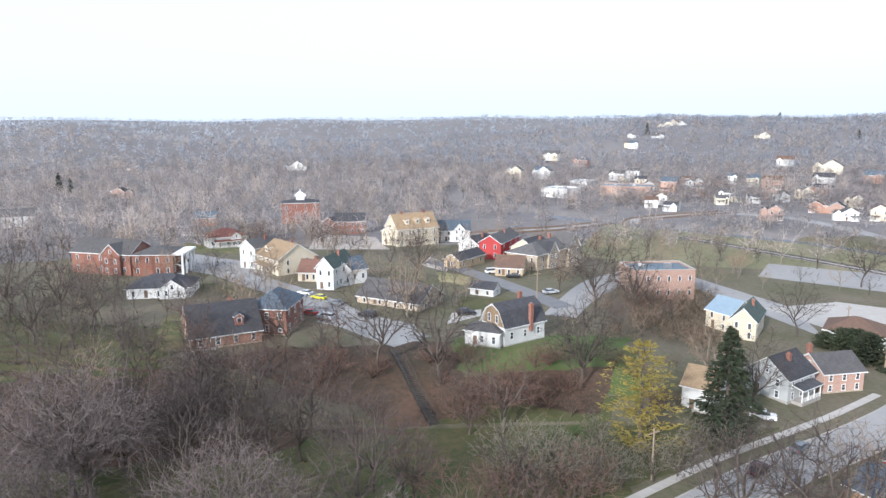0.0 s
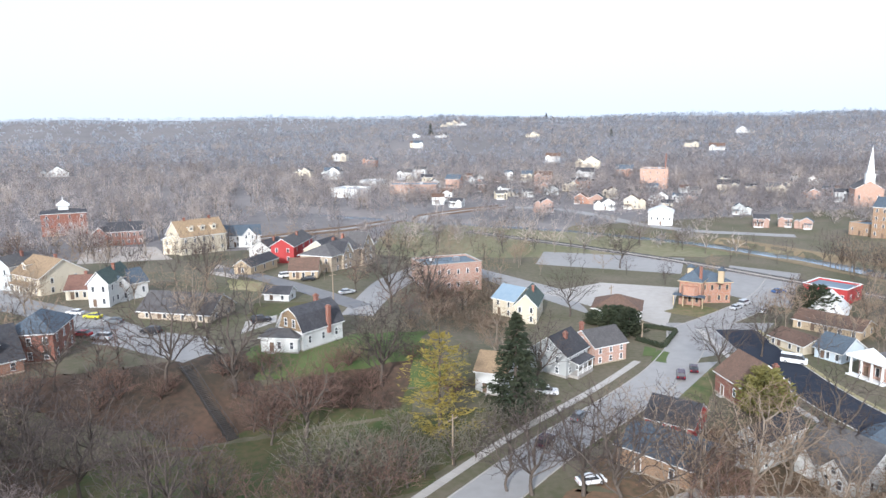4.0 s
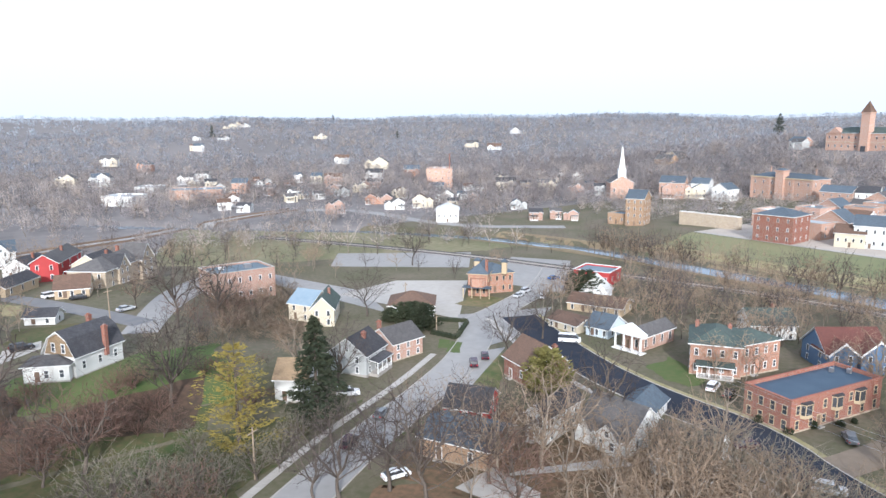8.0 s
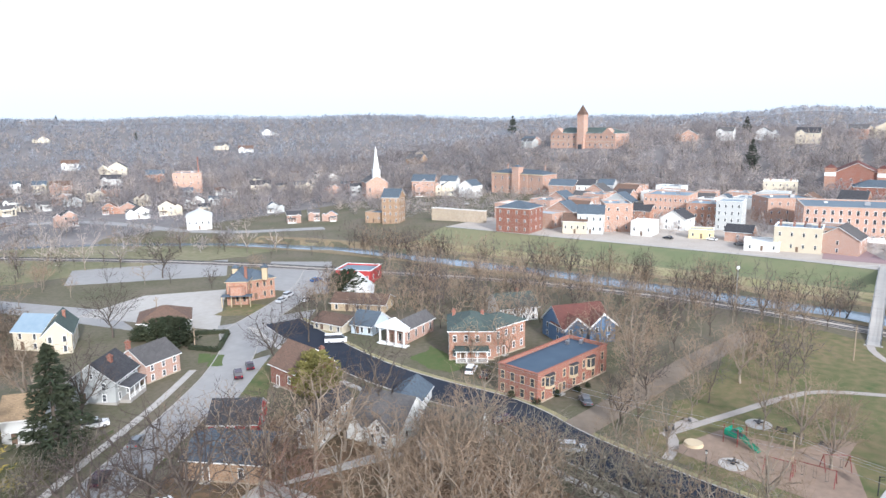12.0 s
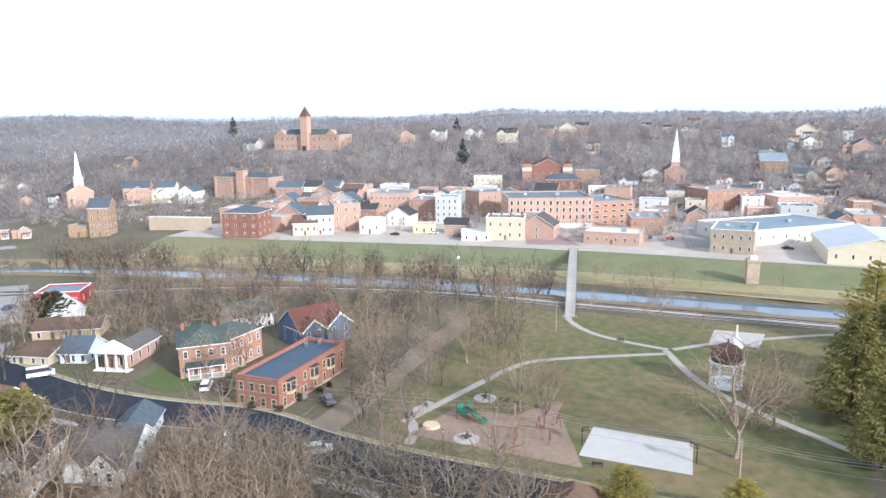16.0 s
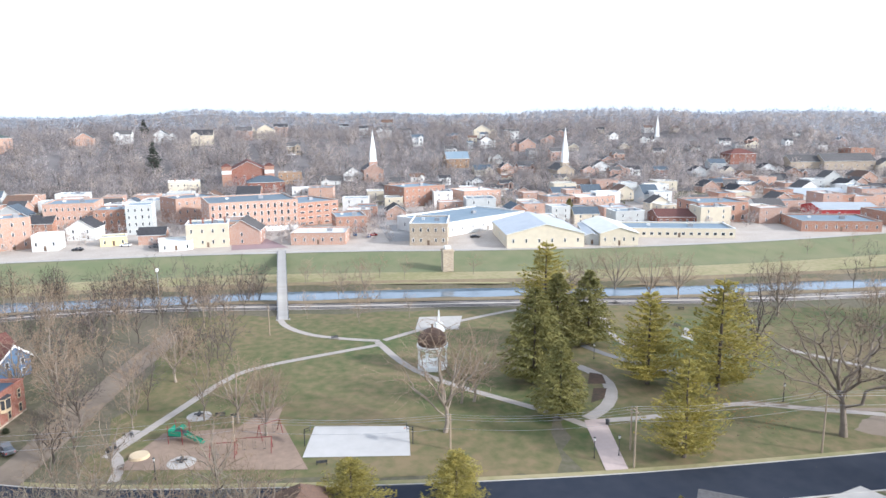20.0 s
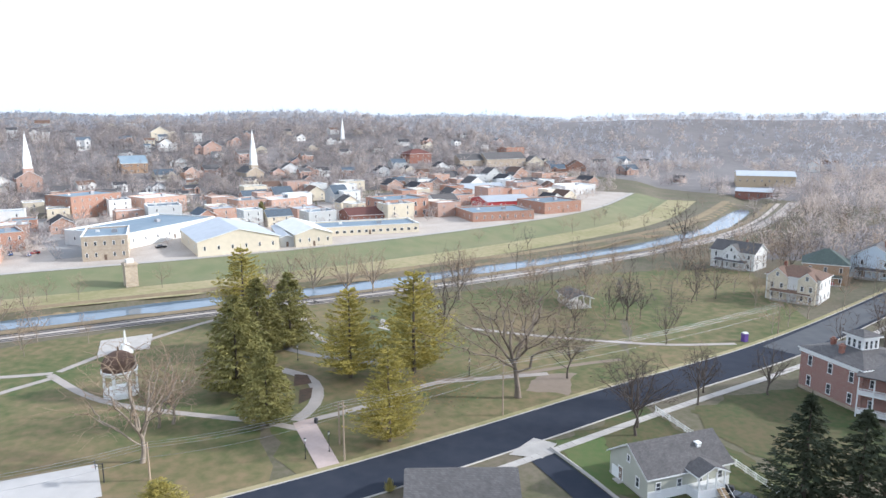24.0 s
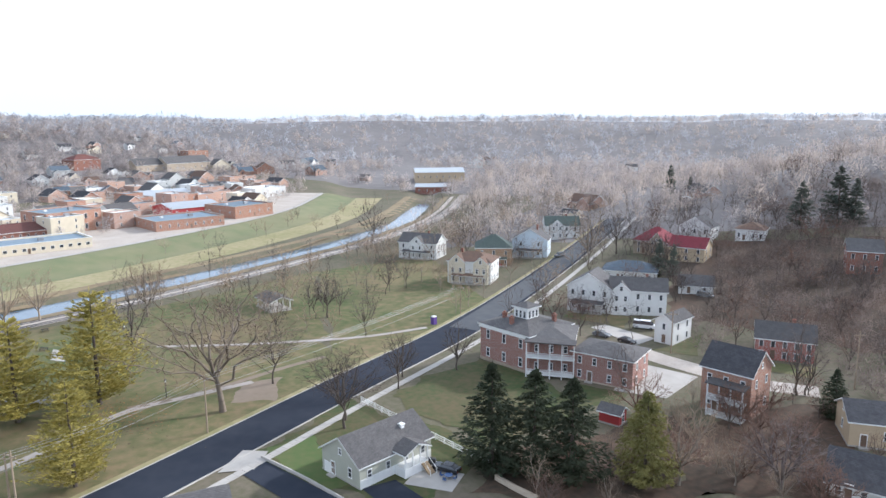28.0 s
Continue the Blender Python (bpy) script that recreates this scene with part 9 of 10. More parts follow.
def gallery(home, x0, x1, y, d, levels, top, trim="paint_white"):
    """Tiers of open porch with posts and balustrades."""
    for k, z in enumerate(levels):
        part("gallery_floor", Mesh().box(x0, y - d, z - 0.25, x1, y - 0.01, z), trim, home)
        r_ = Mesh().box(x0, y - d, z + 0.95, x1, y - d + 0.08, z + 1.05)
        for i in range(int((x1 - x0) / 0.22)):
            r_.box(x0 + 0.22 * i, y - d + 0.02, z, x0 + 0.22 * i + 0.06, y - d + 0.06, z + 0.95)
        part("balustrade", r_, trim, home)
    n = max(2, round((x1 - x0) / 2.4) + 1)
    for i in range(n):
        x_ = x0 + 0.12 + (x1 - x0 - 0.24) * i / (n - 1)
        part("gallery_post", Mesh().box(x_ - 0.11, y - d, -1.0, x_ + 0.11, y - d + 0.2, top), trim, home)
    part("gallery_roof", Mesh().extrude_x([(y - d - 0.3, top), (y, top + 0.4), (y, top + 0.6), (y - d - 0.3, top + 0.2)], x0 - 0.3, x1 + 0.3), "shingle_grey", home)


gallery(porchhouse, -2.6, 4.2, -4.5, 2.2, (0.4, 3.4), 6.3)
for o in scene.objects:
    if o.get("label") == "brick wing with a two-tier white porch":
        gallery(o, -5.2, 5.2, -6.0, 2.2, (0.9, 4.6), 7.9)
# the cottage's porch, basement and garage
cl_ = max(v.x for v in wall_of(cottage))
part("basement", Mesh().box(cl_ + 0.004, -7.45, -0.6, cl_ + 0.06, 7.4, 1.55), "paint_white", cottage, "white painted basement wall")
part("garage_door", Mesh().box(-cl_ + 0.6, -7.57, -0.2, -cl_ + 3.0, -7.5, 1.9), "paint_white", cottage)
part("porch_deck", Mesh().box(cl_ + 0.07, -0.5, -0.6, cl_ + 2.5, 4.5, 1.6), "paint_white", cottage, "white skirted porch")
part("porch_roof", gable_roof(2.9, 5.2, 4.0, 1.1, 0.3), ["shingle_grey", "paint_white"], cottage, "", pose(cl_ + 1.2, 2.0, 0))
for y_ in (-0.35, 1.2, 2.8, 4.35):
    part("porch_post", Mesh().box(cl_ + 2.3, y_ - 0.09, 1.6, cl_ + 2.48, y_ + 0.09, 4.0), "paint_white", cottage)
rl = Mesh().box(cl_ + 2.36, -0.3, 2.5, cl_ + 2.44, 2.8, 2.58)
for i in range(16):
    rl.box(cl_ + 2.38, -0.2 + 0.19 * i, 1.6, cl_ + 2.42, -0.16 + 0.19 * i, 2.5)
part("porch_rail", rl, "paint_white", cottage)
for i in range(8):
    part("stair_step", Mesh().box(cl_ + 2.5 + 0.26 * i, 2.95, 1.2 - 0.19 * i, cl_ + 2.8 + 0.26 * i, 4.25, 1.42 - 0.19 * i), "timber", cottage)
for y_ in (2.9, 4.3):
    part("stair_rail", Mesh().tube((cl_ + 2.5, y_, 2.5), (cl_ + 4.6, y_, 0.95), 0.05, None, 4).tube((cl_ + 4.6, y_, -0.1), (cl_ + 4.6, y_, 0.95), 0.06, None, 4), "paint_white", cottage)
part("chimney", Mesh().box(1.6, 3.2, 3.0, 2.3, 3.9, 6.4).box(1.5, 3.1, 6.2, 2.4, 4.0, 6.35), "paint_white", cottage, "white painted chimney")
gxx, gyy = 52.6, -91.1
gr = thing("barbecue_grill", gxx, gyy, None, 20, "black covered barbecue grill on the patio", "grill")
part("cover", Mesh().box(-0.9, -0.4, -0.05, 0.9, 0.4, 0.95).prism([(-0.9, -0.4), (0.9, -0.4), (0.9, 0.4), (-0.9, 0.4)], 0.95, 1.3, inset=0.8), "paint_dark", gr)
txx, tyy = 48.0, -88.6
tb = thing("patio_table", txx, tyy, None, 10, "round blue patio table on concrete", "table")
part("tabletop", Mesh().tube((0, 0, 0.68), (0, 0, 0.74), 0.65, None, 16), "car_blue", tb)
part("leg", Mesh().tube((0, 0, -0.05), (0, 0, 0.68), 0.07), "steel", tb)
for k in range(4):
    ca_, sa_ = math.cos(k * 1.57), math.sin(k * 1.57)
    ch = thing("patio_chair", txx + 1.15 * ca_, tyy + 1.15 * sa_, None, math.degrees(k * 1.57) - 90, "blue metal patio chair beside a table", "chair", "patio chairs")
    part("seat", Mesh().box(-0.25, -0.25, 0.42, 0.25, 0.25, 0.47), "car_blue", ch)
    part("backrest", Mesh().box(-0.25, 0.22, 0.47, 0.25, 0.27, 0.95), "car_blue", ch)
    for lx in (-0.21, 0.21):
        for ly in (-0.21, 0.21):
            part("leg", Mesh().box(lx - 0.02, ly - 0.02, -0.05, lx + 0.02, ly + 0.02, 0.42), "steel", ch)
# the mansion's stone base, cornice and belvedere windows
ml_ = max(v.x for v in wall_of(mansion))
mt_ = max(v.z for v in wall_of(mansion))
part("plinth", Mesh().box(-ml_ - 0.05, -7.56, -1.0, ml_ + 0.05, 7.56, 0.7), "stone_tan", mansion, "pale stone plinth")
part("cornice", Mesh().box(-ml_ - 0.25, -7.75, mt_ - 0.7, ml_ + 0.25, 7.75, mt_ - 0.05), "paint_white", mansion, "white wooden cornice")
for turn in (0, 90, -90, 180):
    for u in (-1.2, 0, 1.2):
        ca_, sa_ = math.cos(radians(turn)), math.sin(radians(turn))
        put_window(mansion, u * ca_ + 2.0 * sa_, u * sa_ - 2.0 * ca_, 11.3, turn, 0.85, 1.7, "paint_white", True)


def find(label):
    return next(o for o in scene.objects if str(o.get("label", "")).startswith(label))


def spans(home):
    w = wall_of(home)
    return max(v.x for v in w), max(v.y for v in w), sorted({round(v.z, 2) for v in w})[1]


def cross_gable(label, x, w, out, wall, top, low=1.0, rise=0.42, side=-1, glazed=True):
    """A gable that breaks forward from the long side of a house, with its window and white bargeboards."""
    home = find(label)
    lx, ly, h = spans(home)
    h *= low
    length = ly + out
    wing, lid = gable_walls(length, w, h, w * rise), gable_roof(length, w, h, w * rise, 0.35)
    wing.swap(), lid.swap()
    for m in (wing, lid):
        m.v = [(px + x, py + side * length / 2, pz) for px, py, pz in m.v]
    part("gable_wing", wing, wall, home)
    part("gable_roof", lid, [top, "paint_white"], home)
    y = side * length
    turn = 0 if side < 0 else 180
    if glazed:
        put_window(home, x, y, h + w * rise * 0.3, turn, 0.9, 1.2, "paint_white", True)
        for k in range(max(1, round(h / 3.1))):
            for dx in (-w * 0.24, w * 0.24):
                put_window(home, x + dx, y, 1.7 + 3.0 * k, turn, 0.9, 1.5, "paint_white", True)
    return home


def dormer(home, x, y, z, w, turn, wall, top):
    """A small gabled dormer set on a roof slope, its window facing the slope's foot."""
    m = pose(x, y, z, 0, 0, turn)
    body, lid = gable_walls(2.6, w, 1.3, w * 0.38), gable_roof(2.6, w, 1.3, w * 0.38, 0.2, 0.12)
    body.swap(), lid.swap()
    d = part("dormer", body, wall, home, "", m)
    part("dormer_roof", lid, [top, "paint_white"], d)
    put_window(d, 0, -1.3, 0.65, 0, w * 0.6, 1.0, "paint_white", False)


def stack(home, x, y, z0, z1, material="brick_red"):
    part("chimney", Mesh().box(x - 0.35, y - 0.35, z0, x + 0.35, y + 0.35, z1).box(x - 0.43, y - 0.43, z1 - 0.3, x + 0.43, y + 0.43, z1 - 0.08), material, home, "brick chimney")


cross_gable("white house with brown hipped roof and porch", -4.2, 5.6, 0.7, "siding_cream", "shingle_brown")
cross_gable("white house with brown hipped roof and porch", 4.4, 5.0, 1.4, "siding_cream", "shingle_brown", 0.98)
cross_gable("white house with grey roof near the river", 0.0, 6.0, 0.9, "siding_white", "shingle_grey")
cross_gable("white house with green roof", -2.5, 6.0, 1.0, "siding_white", "shingle_green")
cross_gable("pale house with a maroon red roof", 2.8, 6.4, 1.2, "stone_tan", "shingle_crimson", 1.0, 0.6)
cross_gable("white bungalow with a grey roof", -2.0, 4.4, 1.2, "siding_white", "shingle_grey", 1.0, 0.5)
cross_gable("white house with a grey-brown roof behind bare trees", 2.0, 4.6, 1.3, "siding_white", "shingle_grey", 1.0, 0.5)
cross_gable("white house with a grey-brown roof behind bare trees", -3.4, 3.2, 0.8, "siding_white", "shingle_grey", 1.0, 0.6, glazed=False)
cross_gable("white two-storey wing", -4.6, 5.0, 0.6, "siding_white", "shingle_grey", 0.98)
cross_gable("white house wing with grey-blue roof", -2.5, 4.6, 0.8, "siding_white", "shingle_blue", 1.0, 0.55)
cross_gable("white house with blue-grey roof", 3.0, 5.5, 0.9, "siding_white", "shingle_blue", 1.0, 0.55)
cross_gable("long brick house under grey roof", 5.0, 7.0, 1.2, "brick_red", "shingle_grey", 1.0, 0.45)
cross_gable("tan stone house with a grey hipped roof", 8.0, 8.0, 1.0, "stone_tan", "shingle_grey", 1.0, 0.6)
cross_gable("tan stone house with a grey hipped roof", -6.0, 6.0, 0.8, "stone_tan", "shingle_dark", 1.0, 0.6)
cross_gable("white house with a maroon roof and sun porch", 3.5, 5.0, 0.8, "siding_white", "shingle_maroon", 0.96, 0.4)
cross_gable("low white house with dark hipped roof", 4.0, 7.0, 1.5, "siding_white", "shingle_dark", 1.0, 0.36)
for lab, pts in (("large cream house with a tan roof and dormers", ((-4.5, -3.6), (0.5, -3.6), (5.5, -3.6))), ("cream house with a tan roof", ((-3.0, -4.2),)), ("brick house with a long dark slate roof", ((3.0, -4.0),))):
    hm = find(lab)
    lx_, ly_, h_ = spans(hm)
    zt_ = max(v.z for v in wall_of(hm))
    for x_, y_ in pts:
        dormer(hm, x_, y_, h_ + (zt_ - h_) * (1 + y_ / ly_) - 0.35, 1.9, 0, "siding_cream" if "cream" in lab else "brick_red", "shingle_tan" if "tan roof" in lab else "shingle_dark")
for lab in ("white house with green roof", "pale blue gabled house with porch", "white house with grey roof near the river", "tan house with a broad green roof", "white gabled house with dark roof", "red brick house with grey-brown roof", "white two-storey wing",
            "tall white gabled house with dark green roof", "cream house with a tan roof", "cottage with a rust-coloured roof", "barn-red two-storey house with white trim", "cream gabled house with dark green roof", "white house with dark green roof", "long red brick house with a dark roof", "grey weathered gabled house"):
    hm = find(lab)
    lx_, ly_, h_ = spans(hm)
    zt_ = max(v.z for v in wall_of(hm))
    stack(hm, lx_ * 0.3, ly_ * 0.15, h_, max(zt_, h_ + 2.4) + 1.0)
# white vestibule, balustrade and pillars of the brick house with the portico
pb = find("brick house with a white columned porch")
lx_, ly_, h_ = spans(pb)
for y_ in (-ly_ + 0.6, -ly_ / 3, ly_ / 3, ly_ - 0.6):
    part("pillar", Mesh().box(lx_ + 2.6, y_ - 0.28, -0.6, lx_ + 3.16, y_ + 0.28, h_ - 0.05), "paint_white", pb)
part("portico_roof", Mesh().box(lx_ + 0.02, -ly_ - 0.3, h_ - 0.05, lx_ + 3.5, ly_ + 0.3, h_ + 0.5), "paint_white", pb, "white portico entablature")
# the depot's canopy, roof lanterns and end bay
for x_ in (-1.5, 7.5):
    part("cupola_roof", Mesh().prism([(x_ - 1.1, -1.1), (x_ + 1.1, -1.1), (x_ + 1.1, 1.1), (x_ - 1.1, 1.1)], 10.4, 10.65).solid([(x_ - 1.0, -1.0, 10.65), (x_ + 1.0, -1.0, 10.65), (x_ + 1.0, 1.0, 10.65), (x_ - 1.0, 1.0, 10.65), (x_, 0, 11.6)], [(0, 1, 4), (1, 2, 4), (2, 3, 4), (3, 0, 4)]), "shingle_blue", depot)
part("canopy", Mesh().box(-4.4, -9.4, 3.3, 4.6, -6.55, 3.55), "shingle_blue", depot, "blue-grey platform canopy")
for x_ in (-4.1, -1.3, 1.5, 4.3):
    part("canopy_post", Mesh().box(x_ - 0.12, -9.3, -0.4, x_ + 0.12, -9.06, 3.3), "paint_tan", depot)
part("end_bay", Mesh().prism([(-1.6 + 0.2, -9.0), (1.6 + 0.2, -9.0), (2.4 + 0.2, -7.6), (2.4 + 0.2, -6.5), (-2.4 + 0.2, -6.5), (-2.4 + 0.2, -7.6)], 3.55, 6.2), "brick_orange", depot, "orange brick bay over the canopy")
# white twin towers of the hill hall
for x_ in (-14.5, 14.5):
    part("tower", Mesh().box(x_ - 3.2, -21.5, 0, x_ + 3.2, -15.5, 13.5).box(x_ - 3.5, -21.8, 13.5, x_ + 3.5, -15.2, 14.2), "brick_orange", civic, "square red brick tower")
    part("tower_band", Mesh().box(x_ - 3.26, -21.56, 9.0, x_ + 3.26, -15.44, 11.4), "paint_white", civic, "white painted belfry band")
    part("tower_roof", Mesh().solid([(x_ - 3.5, -21.8, 14.2), (x_ + 3.5, -21.8, 14.2), (x_ + 3.5, -15.2, 14.2), (x_ - 3.5, -15.2, 14.2), (x_, -18.5, 16.5)], [(0, 1, 4), (1, 2, 4), (2, 3, 4), (3, 0, 4)]), "shingle_maroon", civic)
part("base_course", Mesh().box(-20.96, -17.08, -1.0, 20.96, 17.08, 2.3), "paint_white", hotel, "white painted shopfront band")
# corner piers, cornice and rear chimneys of the courthouse
for x_ in (-22.5, -9.0, 9.0, 22.5):
    part("pier", Mesh().box(x_ - 0.9, -9.35, -1.0, x_ + 0.9, -9.0, 14.8), "brick_salmon", cust)
part("cornice", Mesh().box(-23.7, -9.5, 14.1, 23.7, -9.02, 14.9), "paint_tan", cust, "cream bracketed cornice")
for x_ in (-17.0, 17.0):
    stack(cust, x_, 3.0, 14.6, 21.0, "brick_salmon")
part("tower_roof", Mesh().solid([(-3.4, -11.4, 19.8), (3.4, -11.4, 19.8), (3.4, -4.6, 19.8), (-3.4, -4.6, 19.8), (0, -8, 21.4)], [(0, 1, 4), (1, 2, 4), (2, 3, 4), (3, 0, 4)]), "shingle_blue", cust)
# arched entrance and clock band of the hilltop school
part("entrance", Mesh().box(-2.0, -15.3, -0.5, 2.0, -15.02, 4.2), "glass", school, "dark arched entrance")
part("string_course", Mesh().box(-33.6, -12.3, 6.6, 33.6, -12.02, 7.2), "stone_tan", school, "pale stone string course")
for x_ in (-26.0, 26.0):
    part("end_gable", Mesh().solid([(x_ - 6, -12.6, 13.6), (x_ + 6, -12.6, 13.6), (x_, -12.6, 18.6), (x_ - 6, -6, 13.6), (x_ + 6, -6, 13.6), (x_, -6, 18.6)], [(0, 1, 2), (3, 5, 4), (1, 4, 5, 2), (0, 2, 5, 3), (0, 3, 4, 1)]), "brick_salmon", school)
# roofs and finial of the mansion's belvedere
part("belvedere_roof", Mesh().solid([(-2.6, -2.6, 12.95), (2.6, -2.6, 12.95), (2.6, 2.6, 12.95), (-2.6, 2.6, 12.95), (0, 0, 13.9)], [(0, 1, 4), (1, 2, 4), (2, 3, 4), (3, 0, 4)]), "shingle_grey", mansion, "grey hipped belvedere roof")


# white board fence beside the mansion lawn
f0, f1 = (77.7, -107.1), (43.7, -95.0)
fen = thing("fence", f0[0], f0[1], 0.0, 0, "white wooden post-and-rail fence round a lawn", "fence")
fl = math.dist(f0, f1)
fn = int(fl / 2.2)
fa = math.atan2(f1[1] - f0[1], f1[0] - f0[0])
postm, railm = Mesh().box(-0.07, -0.07, -0.4, 0.07, 0.07, 1.25).data("post", ["paint_white"]), Mesh().box(0, -0.03, -0.06, fl / fn, 0.03, 0.06).data("board", ["paint_white"])
for i in range(fn + 1):
    px_, py_ = (f1[0] - f0[0]) * i / fn, (f1[1] - f0[1]) * i / fn
    zz = float(hz(f0[0] + px_, f0[1] + py_))
    part("post", postm, None, fen, "", pose(px_, py_, zz, 0, 0, math.degrees(fa)))
    if i < fn:
        for hh in (0.35, 0.72, 1.1):
            part("board", railm, None, fen, "", pose(px_, py_, zz + hh, 0, 0, math.degrees(fa)))
# drives, yards and retaining walls
patch("driveway", (79.8, -74.9), (79.5, -79.8), (54.6, -74.7), (59.0, -69.9), "asphalt_new", 0.11, "dark asphalt driveway beside the cottage", 3, "driveway")
patch("driveway", (58.2, -79.7), (55.1, -84.4), (47.2, -81.3), (51.1, -76.6), "asphalt_new", 0.11, "dark asphalt forecourt", 3, "driveway")
patch("patio", (53.2, -83.9), (54.0, -89.5), (46.4, -91.1), (45.6, -85.3), "concrete", 0.11, "concrete patio behind the cottage", 3, "patio")
patch("yard_concrete", (34.9, -135.8), (34.8, -154.3), (20.7, -151.1), (24.4, -136.5), "concrete", 0.11, "pale concrete yard behind the mansion", 3, "yard")
patch("driveway", (51.8, -175.3), (49.1, -179.2), (34.4, -172.9), (37.6, -165.9), "concrete", 0.11, "pale concrete drive", 3, "driveway")
ribbon("lane_south", [(40.7, -164.4), (28.7, -158.0), (10.3, -151.9), (-2.2, -153.0)], 6, "gravel", 0.09, "pale gravel lane", "road")
kerb("wall_drive", [(78.7, -79.8), (67.6, -77.8), (58.2, -75.4)], 0, 0.3, 0.5, "concrete", "low pale stone wall beside the drive", "wall")
kerb("wall_garden", [(41.5, -91.7), (38.0, -90.1), (33.3, -88.7)], 0, 0.5, 0.9, "stone_tan", "low curved stone garden wall", "wall")
tx, ty = 91.3, -160.4
toilet = thing("portable_toilet", tx, ty, None, -15, "purple portable toilet with a pale roof beside the road", "portable toilet")
part("cabin", Mesh().box(-0.6, -0.6, -0.05, 0.6, 0.6, 2.1), "paint_purple", toilet)
part("door", Mesh().box(-0.4, -0.64, 0.1, 0.4, -0.6, 1.95), "paint_purple", toilet)
part("roof", Mesh().prism([(-0.65, -0.65), (0.65, -0.65), (0.65, 0.65), (-0.65, 0.65)], 2.1, 2.35, inset=0.8), "concrete_white", toilet)
rx_, ry_ = 30.8, -122.6
house(rx_, ry_, -10, 4.0, 2.4, 3.0, "gable", "x", "siding_red", "shingle_grey", win=(1, 1), storeys=1, label="small red garden shed with a grey roof", name="shed")
pvx, pvy = 143.0, -153.8
pav = thing("picnic_shelter", pvx, pvy, None, -25, "open picnic shelter with a low grey roof", "shelter")
for sx in (-5, 0, 5):
    for sy in (-3, 3):
        part("post", Mesh().box(sx - 0.15, sy - 0.15, -0.3, sx + 0.15, sy + 0.15, 3), "paint_white", pav)
part("roof", gable_roof(11, 7, 3, 1.2), ["shingle_grey", "paint_white"], pav)
part("slab", Mesh().box(-5.5, -3.5, -0.3, 5.5, 3.5, 0.12), "concrete", pav)

# hedges at the corner garden
for a, b in (((107.1, 156.8), (113.5, 150.0)), ((112.8, 149.2), (102.4, 139.7)), ((101.9, 139.6), (99.5, 147.1))):
    l_ = math.dist(a, b)
    hd = thing("hedge", (a[0] + b[0]) / 2, (a[1] + b[1]) / 2, None, math.degrees(math.atan2(b[1] - a[1], b[0] - a[0])), "clipped dark green hedge round a corner garden", "hedge", "clipped hedges")
    rr = np.random.RandomState(int(l_ * 10))
    c_ = np.stack([rr.uniform(-l_ / 2, l_ / 2, 900), rr.uniform(-0.6, 0.6, 900), rr.uniform(-0.1, 1.1, 900)], -1)
    v_ = (c_[:, None, :] + rr.normal(0, 0.16, (900, 3, 3))).reshape(-1, 3)
    part("foliage", fast("foliage", v_, np.arange(2700).reshape(-1, 3), ["needles_dark"]), None, hd)
    part("core", Mesh().box(-l_ / 2, -0.45, -0.2, l_ / 2, 0.45, 0.95), "needles_dark", hd)
# highway bridge parapets
for s in (-4.6, 4.3):
    kerb("bridge_parapet", RIVERSIDE[:5], s, 0.35, 0.95, "paint_brown", "dark brown steel girder parapet of the highway bridge", "parapet")

patch("apron", (81.3, -72.8), (83.4, -80.5), (79.3, -82.2), (76.9, -76.4), "concrete", 0.125, "pale concrete drive apron", 2, "driveway")


patch("flower_bed", (131.5, -56.8), (137.8, -59.8), (135.9, -62.0), (130.7, -60.6), "leaf_litter", 0.11, "dark mulched flower bed inside the curved walk", 1, "flower bed")
patch("flower_bed", (121.8, -53.4), (128.9, -56.9), (128.3, -59.6), (123.4, -56.9), "leaf_litter", 0.11, "dark mulched flower bed inside the curved walk", 1, "flower bed")


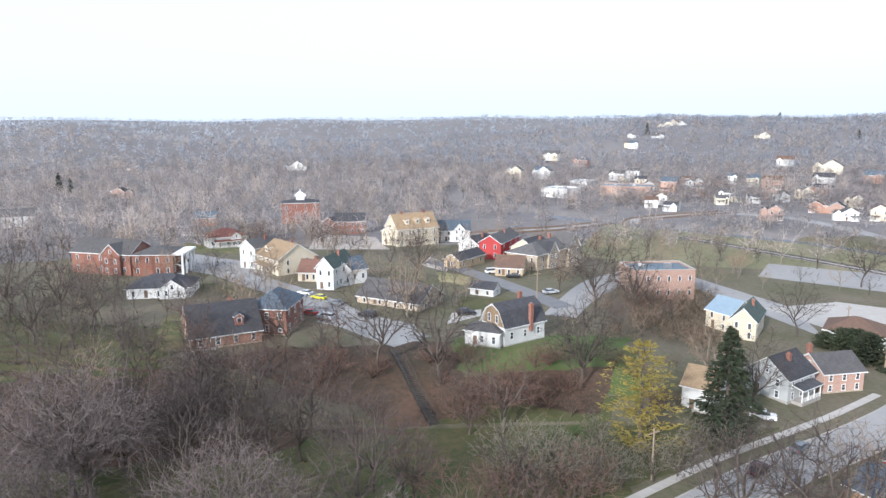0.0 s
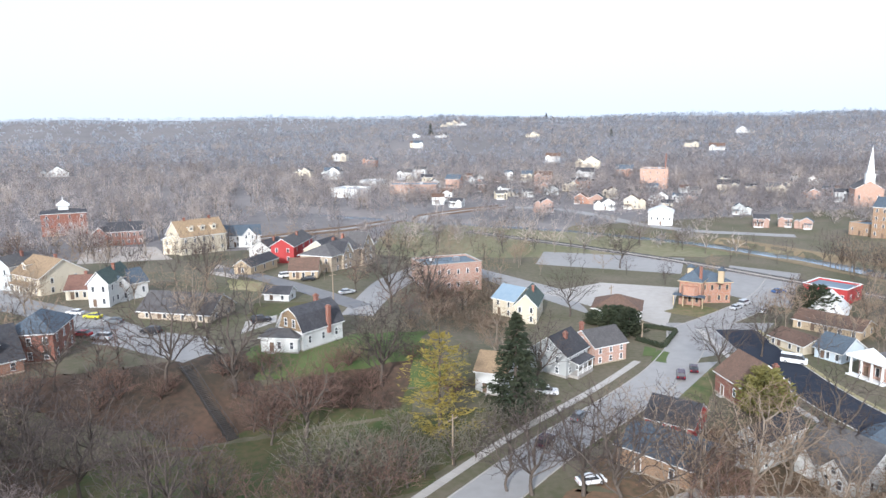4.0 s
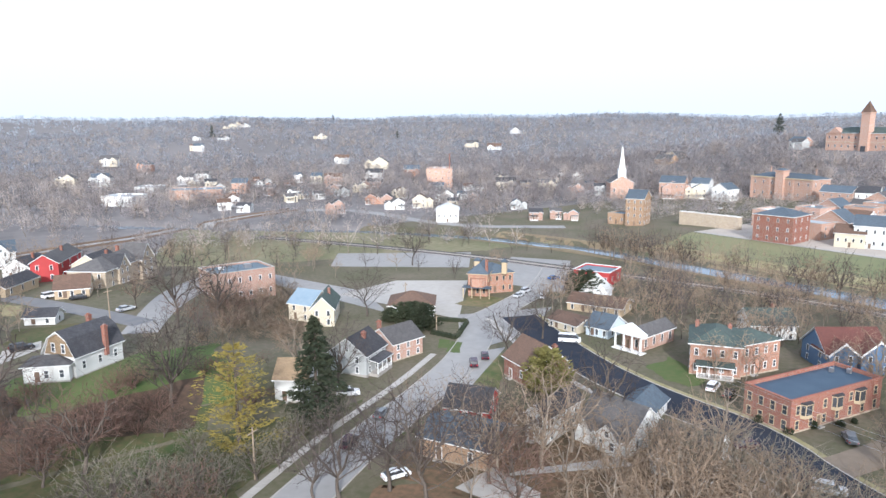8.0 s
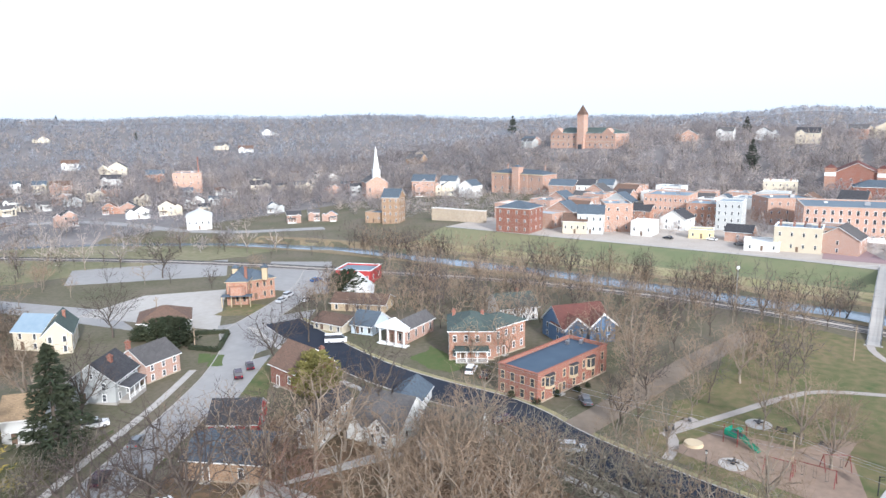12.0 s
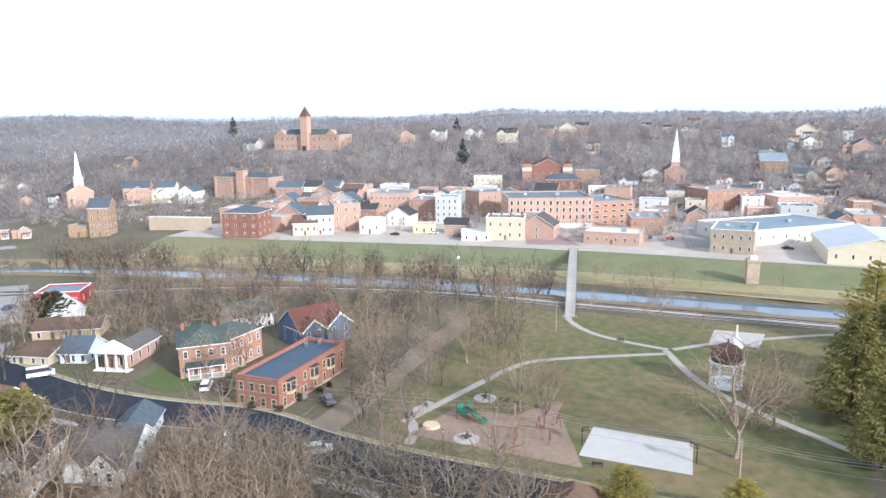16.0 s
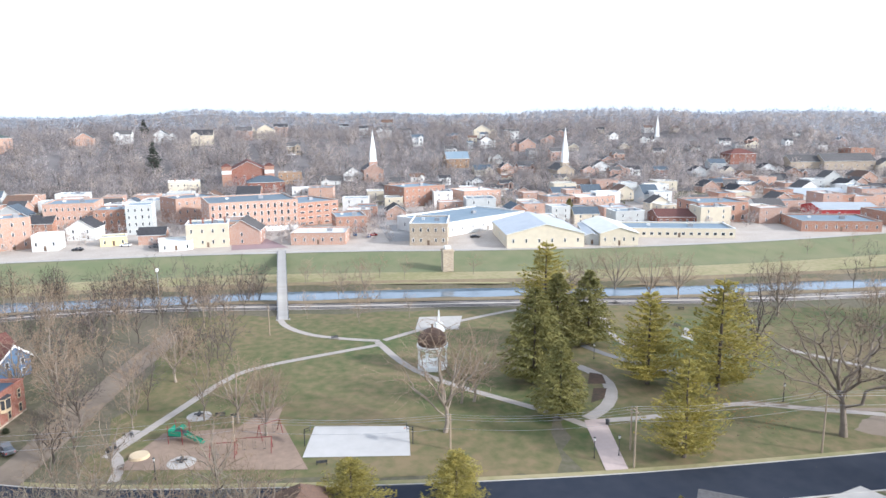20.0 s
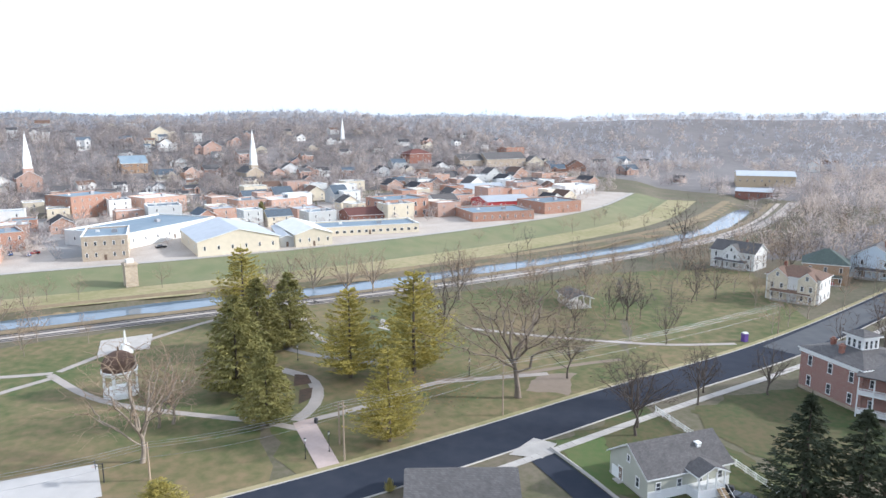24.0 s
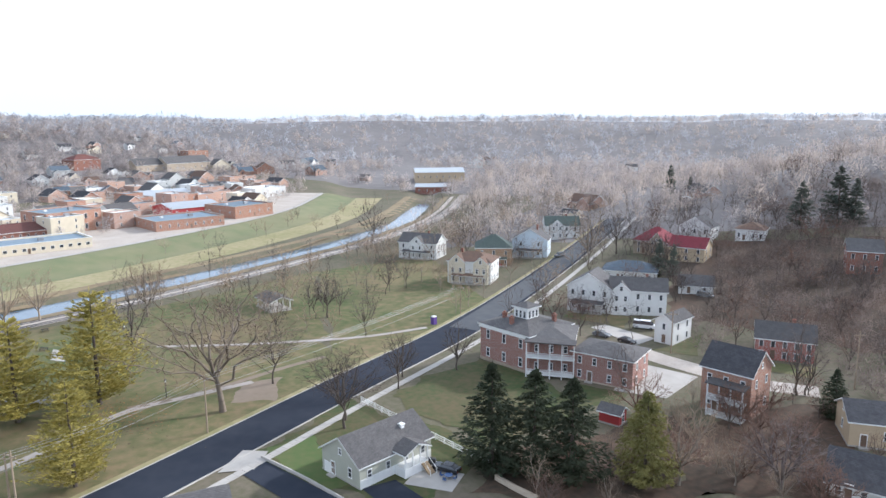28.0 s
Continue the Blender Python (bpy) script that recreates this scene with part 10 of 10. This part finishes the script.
def picnic_table(x, y, rot):
    ob = thing("picnic_table", x, y, None, rot, "dark picnic table with benches on the park grass", "picnic table", "picnic tables")
    top = Mesh()
    for i in range(5):
        top.box(-0.9, -0.37 + 0.15 * i, 0.72, 0.9, -0.24 + 0.15 * i, 0.76)
    part("tabletop", top, "timber_dark", ob)
    for s_ in (-0.75, 0.75):
        part("bench", Mesh().box(-0.9, s_ - 0.13, 0.42, 0.9, s_ + 0.13, 0.46), "timber_dark", ob)
    for x_ in (-0.65, 0.65):
        part("leg", Mesh().tube((x_, -0.7, -0.1), (x_, -0.2, 0.72), 0.05, None, 4).tube((x_, 0.7, -0.1), (x_, 0.2, 0.72), 0.05, None, 4).box(x_ - 0.04, -0.85, 0.36, x_ + 0.04, 0.85, 0.42), "iron", ob)


for p, r in (((165.8, -96.7), 20), ((181.2, -106.6), 70), ((191.4, -90.9), 0), ((158.5, -96.9), 45), ((151.6, -110.1), 10)):
    picnic_table(*p, r)
patch("table_pad", (157.4, -93.0), (164.4, -98.2), (161.1, -98.9), (153.3, -94.0), "concrete", 0.10, "small concrete pad under a table", 1, "pad")


def litter_bin(x, y):
    ob = thing("litter_bin", x, y, None, 0, "round black litter bin beside the path", "bin", "park bins")
    part("drum", Mesh().tube((0, 0, -0.1), (0, 0, 0.95), 0.33, 0.36, 14), "paint_dark", ob)
    part("lid", Mesh().tube((0, 0, 0.95), (0, 0, 1.12), 0.38, 0.22, 14), "iron", ob)


litter_bin(119.2, 34.8)
litter_bin(120.4, 34.2)
litter_bin(111.9, -52.4)


def slabs(host, pts, shift, width, y0, y1):
    """Paving slabs laid along a footway as pieces of it."""
    line = offset(smooth_line(pts, 1.55), shift)
    t = np.gradient(line, axis=0)
    me = Mesh().box(-0.75, -width / 2, 0.0, 0.75, width / 2, 0.05).data("slab", ["concrete"])
    for (x, y), (tx_, ty_) in zip(line, t):
        if y0 < y < y1:
            part("slab", me, None, host, "", pose(x, y, float(hz(x, y)) + 0.095, 0, 0, math.degrees(math.atan2(ty_, tx_))))


slabs(bpy.data.objects["pavement_avenue"], AVENUE, -9.3, 1.6, -125, 62)
slabs(bpy.data.objects["pavement_street"], STREET[:6], 8.0, 1.6, 70, 128)
